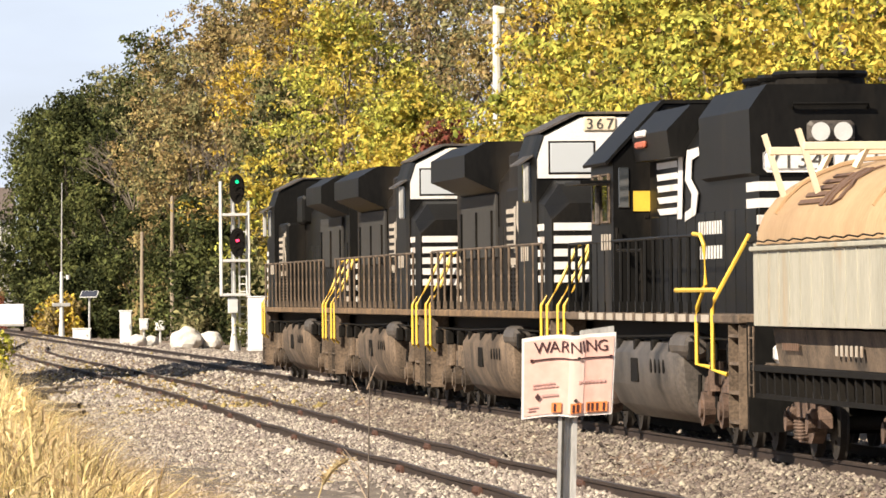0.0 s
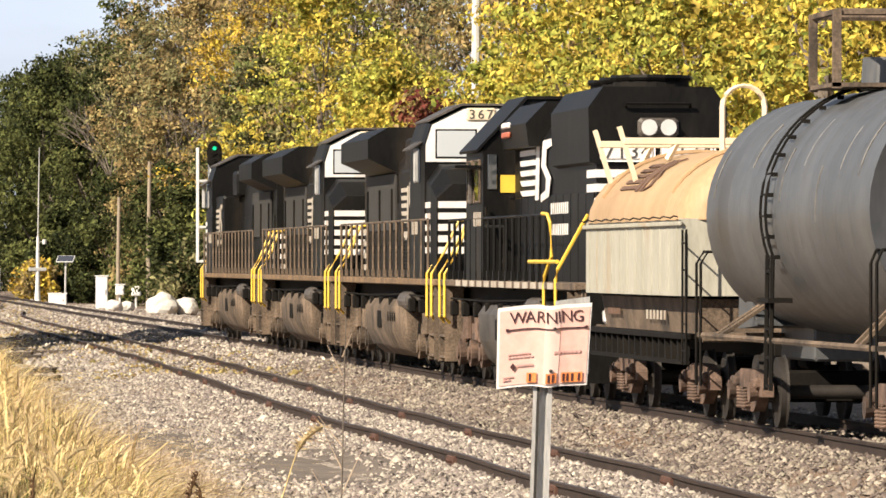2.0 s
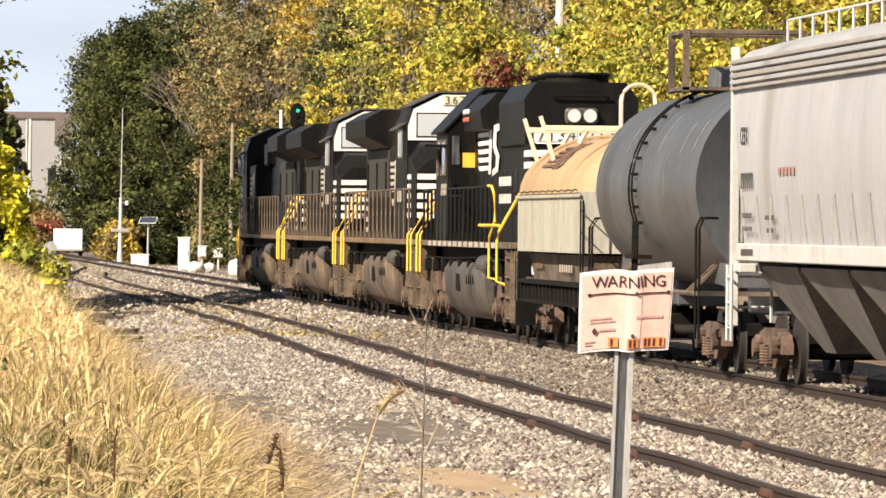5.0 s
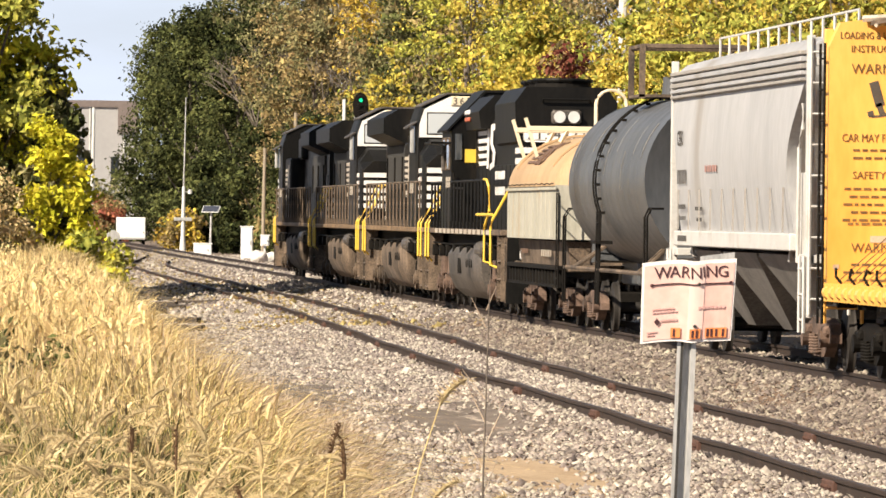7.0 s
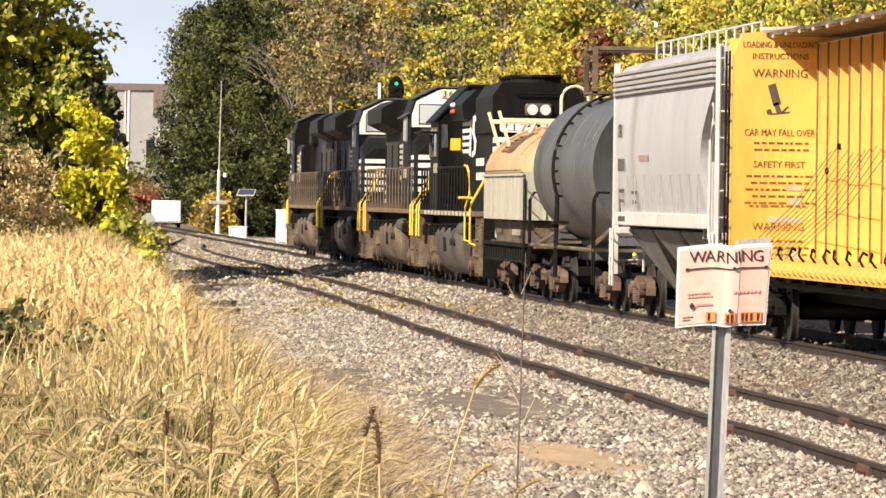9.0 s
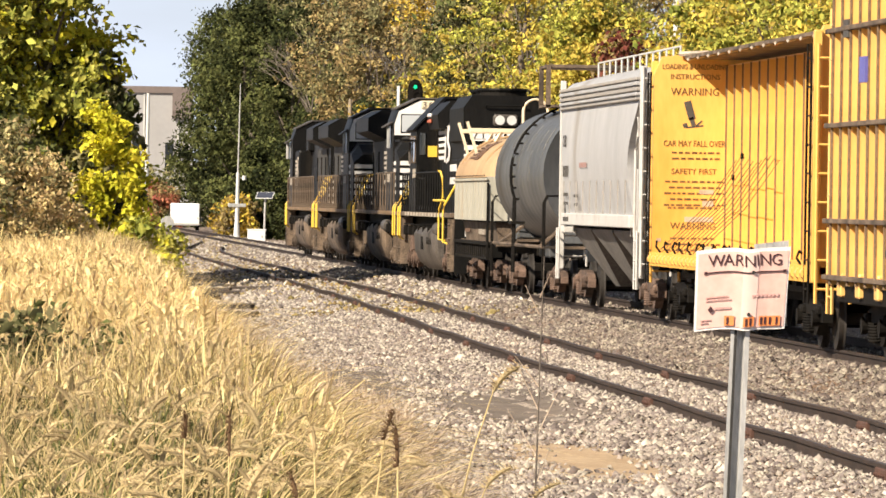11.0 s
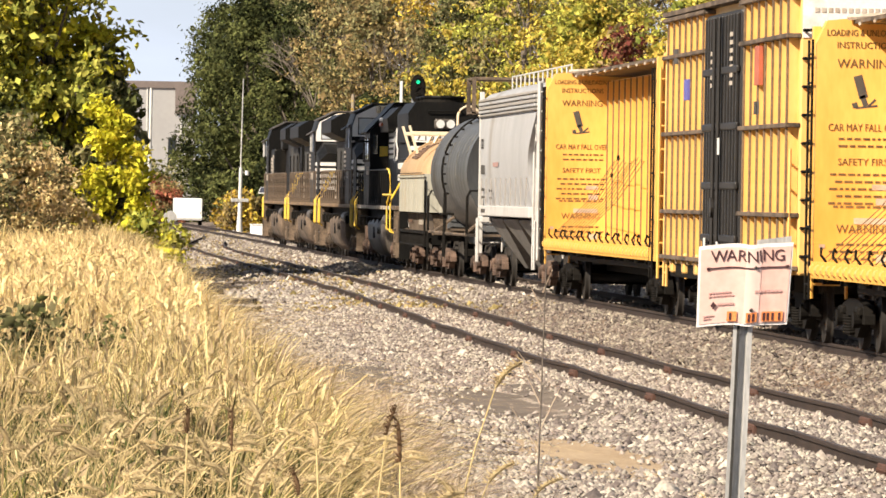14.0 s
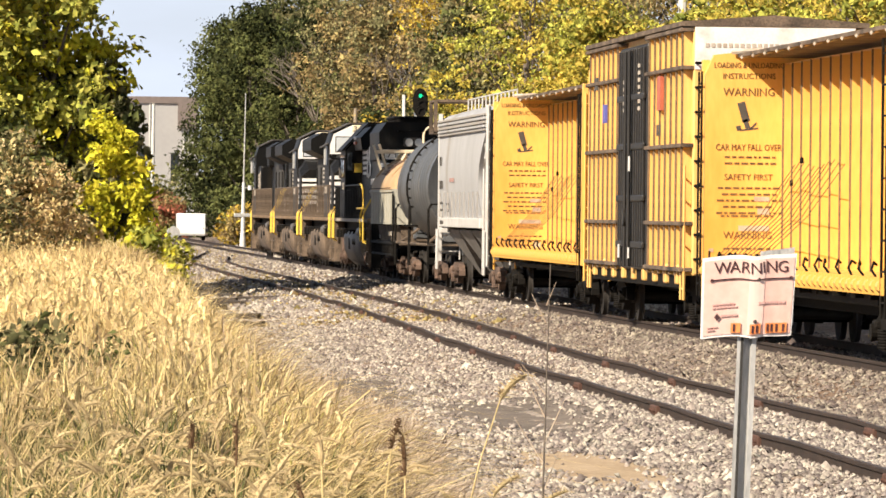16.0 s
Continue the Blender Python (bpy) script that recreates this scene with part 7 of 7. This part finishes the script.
def bare_tree(x, y, h, seed):
    """A leafless tree of forking pale limbs."""
    g = random.Random(seed)
    t = thing("bare_tree", "leafless pale-branched tree in the wood", "tree", Matrix.Translation((x, y, ground_z(x, y) - 0.1)), "bare trees of the wood")

    def fork(p, d, l, r, k, s, parent):
        if k == 3:
            s = Shape()
        q = p + d * l
        m = (p + q) / 2 + Vector((g.uniform(-1, 1), g.uniform(-1, 1), 0)) * l * 0.08
        s.tube([p, m, q], [r, r * 0.85, r * 0.65], 5)
        if k:
            for _ in range(3 if k > 1 else 2):
                e = (d + Vector((g.uniform(-1, 1), g.uniform(-1, 1), g.uniform(-0.25, 0.5))) * 0.75).normalized()
                fork(q, e, l * g.uniform(0.55, 0.78), r * 0.6, k - 1, s, parent)
        if k == 3:
            part("limb", s, PALEBARK, t)
    trunk = Shape()
    fork(Vector((0, 0, 0)), Vector((0.05, 0, 1)), h * 0.34, 0.011 * h, 5, trunk, t)
    part("trunk", trunk, PALEBARK, t, "grey forking trunk")
    return t


PALEBARK = paint("pale_bark", (0.13, 0.105, 0.085), 0.9, vary=0.3, scale=2.5, second=(0.20, 0.17, 0.14), bump=0.4)
for k, (x, y, h) in enumerate(((22.6, 416, 14), (25.2, 380, 13))):
    bare_tree(x, y, h, 40 + k)

# ---- the bank: tree, vines, shrubs ----
tree("leafy yellow-green tree on the grassy bank", 0.1, 193, 19, 6.6, L_VINE, 701, 24000, 0.12, 0.08, second=L_LIME, group="trees on the bank", tuft=0.36)
tree("bright yellow-green tree at the bank edge", 2.1, 191, 12, 4.8, L_LIME, 711, 15000, 0.12, 0.1, second=L_VINE, group="trees on the bank", tuft=0.36)
tree("dark green tree on the grassy bank", -0.6, 203, 17, 9.5, L_DARK, 702, 20000, 0.15, 0.05, second=L_OLIVE, group="trees on the bank")
tree("yellow-leaved tree on the grassy bank", -1.8, 189, 15, 5.5, L_YELLOW, 703, 9000, 0.15, 0.2, second=L_LIME, group="trees on the bank")
tree("bright yellow-green vine hanging at the bank edge", 3.9, 185, 3.9, 1.8, L_VINE, 704, 3800, 0.10, 0.04, second=L_VINE, group="shrubs on the bank")
tree("low yellow-green vine creeping down the bank", 4.9, 184, 0.9, 2.4, L_VINE, 705, 3200, 0.085, 0.02, second=L_LIME, group="shrubs on the bank")
tree("dark green shrub under the bank tree", 3.3, 191, 5.4, 3.4, L_DARK, 706, 12000, 0.13, 0.02, second=L_OLIVE, group="shrubs on the bank")
tree("dark green shrub under the bank tree", 0.6, 186, 4.4, 3.6, L_DARK, 712, 7000, 0.12, 0.02, second=L_LIME, group="shrubs on the bank")
tree("dry tan and olive shrub on the bank", 1.0, 150, 3.0, 2.0, L_DRY, 707, 7000, 0.06, 0.02, second=L_OLIVE, group="shrubs on the bank")
tree("dry pale seeding shrub on the bank", 2.0, 158, 2.0, 1.7, L_DRY, 708, 5000, 0.06, 0.02, second=L_OLIVE, group="shrubs on the bank")
tree("low green leafy plant in the dry grass", 0.36, 38, 0.76, 1.15, L_DARK, 709, 3600, 0.030, 0.35, second=L_OLIVE, group="shrubs on the bank")
tree("low green leafy plant in the dry grass", 0.72, 40.5, 0.76, 0.6, L_DARK, 710, 1100, 0.030, 0.4, second=L_OLIVE, group="shrubs on the bank")


def blades(name, label, seed, count, where, height, width, material, curl=0.7):
    """Standing grass as one mesh: each blade three tapering segments, bowed over."""
    g = np.random.default_rng(seed)
    P = np.array([where(g) for _ in range(count)])
    h = height * np.exp(g.normal(0, 0.18, count).clip(-0.5, 0.28)) * P[:, 3]
    a = g.uniform(0, 6.283, count)
    dx, dy = np.cos(a), np.sin(a)
    c = curl * g.random(count) ** 1.1 + 0.05
    w = width * np.exp(g.normal(0, 0.25, count))
    b = g.uniform(0, 6.283, count)
    sx, sy = np.cos(b) * w / 2, np.sin(b) * w / 2
    rows = []
    for f, k in ((0, 1.0), (0.45, 0.85), (0.8, 0.55)):
        off = c * h * f ** 2
        x, y, z = P[:, 0] + dx * off, P[:, 1] + dy * off, P[:, 2] + h * f * (1 - 0.25 * c * f)
        rows.append(np.stack([x - sx * k, y - sy * k, z], 1))
        rows.append(np.stack([x + sx * k, y + sy * k, z], 1))
    off = c * h * 1.15
    rows.append(np.stack([P[:, 0] + dx * off, P[:, 1] + dy * off, P[:, 2] + h * (1 - 0.35 * c)], 1))
    V = np.stack(rows, 1).reshape(-1, 3)
    i = np.arange(count)[:, None] * 7
    F = np.concatenate([i + np.array([q]) for q in ((0, 1, 3), (0, 3, 2), (2, 3, 5), (2, 5, 4), (4, 5, 6))], 1).reshape(-1, 3)
    me = bpy.data.meshes.new(name)
    me.vertices.add(len(V))
    me.vertices.foreach_set("co", V.astype(np.float32).ravel())
    me.loops.add(len(F) * 3)
    me.loops.foreach_set("vertex_index", F.astype(np.int32).ravel())
    me.polygons.add(len(F))
    me.polygons.foreach_set("loop_start", np.arange(0, len(F) * 3, 3, dtype=np.int32))
    me.update(calc_edges=True)
    me.materials.append(material)
    return tagged(new(name, me), label, "grass", kind="stuff")


def on_bank(y0, y1, power, left, over=0.0, gaps=-2.0):
    def where(g):
        y = y0 + (y1 - y0) * g.random() ** power
        e = bank_edge(y) + over
        x = e - (left + 0.006 * y) * g.random() ** 0.8
        while noise.noise((x * 7, y * 1.1, 3.7)) + 0.5 * noise.noise((x * 19, y * 3, 1.1)) < gaps:
            y = y0 + (y1 - y0) * g.random() ** power
            e = bank_edge(y) + over
            x = e - (left + 0.006 * y) * g.random() ** 0.8
        near = (1 + 0.28 * noise.noise((x * 5, y * 0.8, 9.2))) * 1 - 0.5 * max(0.0, 1 - (e - x) / 0.45) * g.random()
        return (x, y, ground_z(x, y) - 0.03, near)
    return where


blades("dry_grass", "tall straw-yellow dry grass on the bank", 21, 11000, on_bank(9.5, 30, 1.0, 1.9, 0.0, 0.05), 0.80, 0.0060, L_DRY, 1.7)
blades("dry_grass", "tall straw-yellow dry grass on the bank", 22, 52000, on_bank(28, 75, 1.0, 2.4, 0.0, -0.12), 0.76, 0.010, L_DRYPALE, 2.0)
blades("dry_grass", "tall straw-yellow dry grass on the bank", 23, 42000, on_bank(70, 192, 1.0, 3.2), 0.72, 0.022, L_DRYPALE, 1.9)
blades("green_grass", "green blades among the dry grass", 24, 9000, on_bank(10, 45, 1.0, 1.9), 0.62, 0.009, L_LIME)
blades("green_grass", "dark green undergrowth in the dry grass", 27, 27000, on_bank(9.5, 30, 1.3, 1.9), 0.70, 0.010, L_DARK)
blades("brown_stems", "brown dry stems in the grass", 28, 28000, on_bank(9.5, 40, 1.2, 1.9), 0.76, 0.007, L_BROWN, 1.4)
blades("dry_weeds", "thin pale dry weed stems at the bank edge", 25, 30000, on_bank(28, 80, 0.9, 1.7, 1.9, 0.02), 0.56, 0.017, L_DRYPINK, 1.6)


def canopy(y0, y1, left, over):
    """Seed heads at the height of the grass tops."""
    base = on_bank(y0, y1, 1.0, left, over)

    def where(g):
        x, y, z, near = base(g)
        return (x, y, z + 0.66 * near * g.uniform(0.75, 1.1), 1.0)
    return where


blades("seed_heads", "nodding straw-coloured seed heads of the bank grass", 33, 7000, canopy(20, 48, 2.1, 0.1), 0.085, 0.016, L_SEED, 2.6)
blades("seed_heads", "nodding straw-coloured seed heads of the bank grass", 34, 9000, canopy(46, 110, 2.6, 0.1), 0.14, 0.030, L_DRYPALE, 2.6)
blades("bank_turf", "sparse dry grass behind the bank", 26, 10000, lambda g: ((lambda x, y: (x, y, ground_z(x, y) - 0.03, 1.0))(g.uniform(-9, 0), g.uniform(-6, 150))), 0.6, 0.03, L_DRY)


def foxtail(x, y, h, lean, dark, seed):
    g = random.Random(seed)
    z = ground_z(x, y)
    t = thing("foxtail_grass", "dark ripe foxtail stalk on the bank" if dark else "straw-coloured foxtail stalk drooping over the bank", "grass stalk", Matrix.Translation((x, y, z - 0.03)), "foxtail stalks")
    pts = []
    for k in range(9):
        f = k / 8
        pts.append(Vector((lean * f ** 2.4 * 0.25, 0.02 * f, h * (f - 0.10 * abs(lean) * f ** 5))))
    s = Shape()
    s.tube(pts, [0.0035 - 0.002 * k / 8 for k in range(9)], 5)
    part("stem", s, L_DRY, t)
    d = (pts[-1] - pts[-2]).normalized()
    head = Shape()
    hp = []
    p = pts[-1].copy()
    n = 9
    L = g.uniform(0.055, 0.10)
    for k in range(n):
        hp.append(p.copy())
        d = (d + Vector((lean * 0.16, 0, -0.10 * abs(lean)))).normalized()
        p += d * L / n
    r = g.uniform(0.0068, 0.0095) * (0.62 if dark else 1.0)
    head.tube(hp, [r * 0.72 * v for v in (0.45, 0.8, 0.95, 1.0, 1.0, 0.95, 0.85, 0.65, 0.3)], 7)
    for k in range(150):
        i = g.randrange(n)
        a = g.uniform(0, 6.283)
        q = hp[i]
        o = Vector((math.cos(a), math.sin(a) * 0.8, 0.5 * math.sin(a * 3)))
        head.add([q + o * r * 0.6, q + o * r * 0.6 + Vector((0.0012, 0, 0.0015)), q + o * r * 2.5 + Vector((0, 0, 0.006))], [(0, 1, 2)])
    part("seed_head", head, L_SEEDDARK if dark else L_SEED, t)
    return t


g0 = random.Random(31)
for k in range(285):
    y = g0.uniform(9.8, 24)
    x = bank_edge(y) - 0.22 - (1.0 + 0.01 * y) * g0.random()
    foxtail(x, y, g0.uniform(0.84, 1.14), g0.choice((-1, 1, 1)) * g0.uniform(0.3, 1.7), False, k)
for x, y, top, lean, dark in ((0.700, 12, 1.765, 0.25, True), (0.800, 12, 1.690, -0.05, True), (0.66, 12.1, 1.64, -0.2, True), (0.97, 14, 1.845, 0.6, False), (0.66, 12, 1.72, -0.1, False), (0.42, 13, 1.70, 0.05, True), (0.52, 13, 1.66, 0.0, True), (0.60, 12, 1.60, 0.9, False), (0.90, 13, 1.60, -0.8, False), (0.28, 12.5, 1.62, 1.1, False)):
    foxtail(x, y, top - ground_z(x, y) - 0.03, lean, dark, int(x * 1000))

for k in range(18):
    x, y = g0.uniform(0.55, 1.02), g0.uniform(11.8, 13.2)
    foxtail(x, y, g0.uniform(1.52, 1.66) - ground_z(x, y) - 0.03, g0.choice((-1, 1, 1)) * g0.uniform(0.3, 1.6), k % 7 == 3, 900 + k)


def dry_weed():
    x, y = 1.91, 22.0
    z = ground_z(x, y)
    t = thing("dry_weed", "tall thin leafless weed stalk at the bank edge", "weed", Matrix.Translation((x, y, z)))
    h = 1.93 - z
    s = Shape()
    s.tube([(-0.02, 0, 0), (-0.015, 0, h * 0.4), (0.0, 0, h * 0.75), (0.012, 0, h)], [0.006, 0.0045, 0.003, 0.0015], 6)
    part("stem", s, BARK, t)
    for k, (f, a, l) in enumerate(((0.66, -0.7, 0.16), (0.70, 0.5, 0.14), (0.74, -0.5, 0.17), (0.78, -0.9, 0.10), (0.62, 0.4, 0.12), (0.9, -0.5, 0.10), (0.93, 0.45, 0.08))):
        b = Shape()
        b.tube([(0, 0, h * f), (math.sin(a) * l * 0.5, 0.02, h * f + l * 0.5), (math.sin(a) * l, 0.03, h * f + l)], [0.003, 0.002, 0.001], 5)
        part("twig", b, L_DRYPINK, t)
    return t


dry_weed()


def timber(x, y, length, wide, turn, seed):
    """A broken piece of old tie lying in the gravel."""
    g = random.Random(seed)
    ob = part("broken_timber", Shape().loft([(-length / 2 + length * k / 5, [(sx * wide * g.uniform(0.42, 0.55), sz * 0.08 * g.uniform(0.7, 1.1)) for sx, sz in ((-1, -1), (1, -1), (1, 1), (-1, 1))]) for k in range(6)]), OLDTIE,
              at=pose(x, y, ground_z(x, y) + 0.05, g.uniform(-3, 3), g.uniform(-4, 4), turn))
    return tagged(ob, "dark broken piece of old railway tie in the gravel", "timber", "broken timbers")


# x, y, length, width, turn
TIMBERS = ((5.8, 172, 2.2, 0.24, 70), (6.2, 169, 1.5, 0.24, 82), (5.6, 161, 2.4, 0.26, 20), (5.5, 148, 2.0, 0.24, 60), (7.7, 178, 1.2, 0.3, 75), (4.6, 147, 1.8, 0.24, 78), (5.5, 138, 1.2, 0.22, 65), (5.0, 155, 1.6, 0.24, 85))
OLDTIE = paint("rotten_tie", (0.035, 0.028, 0.023), 0.95, vary=0.4, scale=3, second=(0.10, 0.08, 0.066), stretch=(6, 1, 6), bump=0.6)
for k, (x, y, l, w, a) in enumerate(TIMBERS):
    timber(x, y, l, w, a, 60 + k)

# dark sheet laid between the rails to stand for the train's shade
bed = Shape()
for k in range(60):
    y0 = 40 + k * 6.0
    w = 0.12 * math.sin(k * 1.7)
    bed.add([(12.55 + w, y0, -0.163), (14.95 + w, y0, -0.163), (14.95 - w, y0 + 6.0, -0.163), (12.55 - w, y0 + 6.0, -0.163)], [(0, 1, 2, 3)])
tagged(part("ballast_bed", bed, SHADEDBED), "dark ballast sheet between the rails with the train's shade in its colour", "ballast", kind="structure")
main_track = track("main_track", "main railway track on pale ballast under the train", lambda y: MAIN, -80, 700, 0.0, 60, 228, 0.0, 0.0, 0)
siding = track("siding_track", "rusty jointed siding track sunk in gravel", smooth_siding, -40, 384, SIDING_DROP, 48, 216, 0.005, 0.02, 47.2)


def shoulder_place(g):
    y = 46 + 120 * g.random() ** 1.7
    x = 9.9 + g.normal(0, 0.25) + 7.3 * g.random()
    return (x, y, ground_z(x, y) + 0.012)


stones("gravel", "pale broken stones and gravel of the yard", 5, 70000, lot_place, 0.030, STONE)
stones("ballast_stones", "dusty brown-grey ballast stones along the main track", 9, 62000, shoulder_place, 0.034, BALLAST)


def far_place(g):
    y = 150 + 230 * g.random() ** 1.3
    x = g.uniform(5.0, 19.5)
    return (x, y, ground_z(x, y) + 0.015)


stones("ballast_stones", "pale broken ballast stones and gravel", 6, 40000, far_place, 0.052, STONE)


def litter_place(g):
    y = 140 + 240 * g.random() ** 1.4
    x = siding_x(min(y, 375)) + g.normal(0, 1.4)
    return (x, y, ground_z(x, y) + 0.02)


stones("leaf_litter", "scattered orange-brown fallen leaves on the siding", 8, 4000, litter_place, 0.05, L_BROWN)

motions()
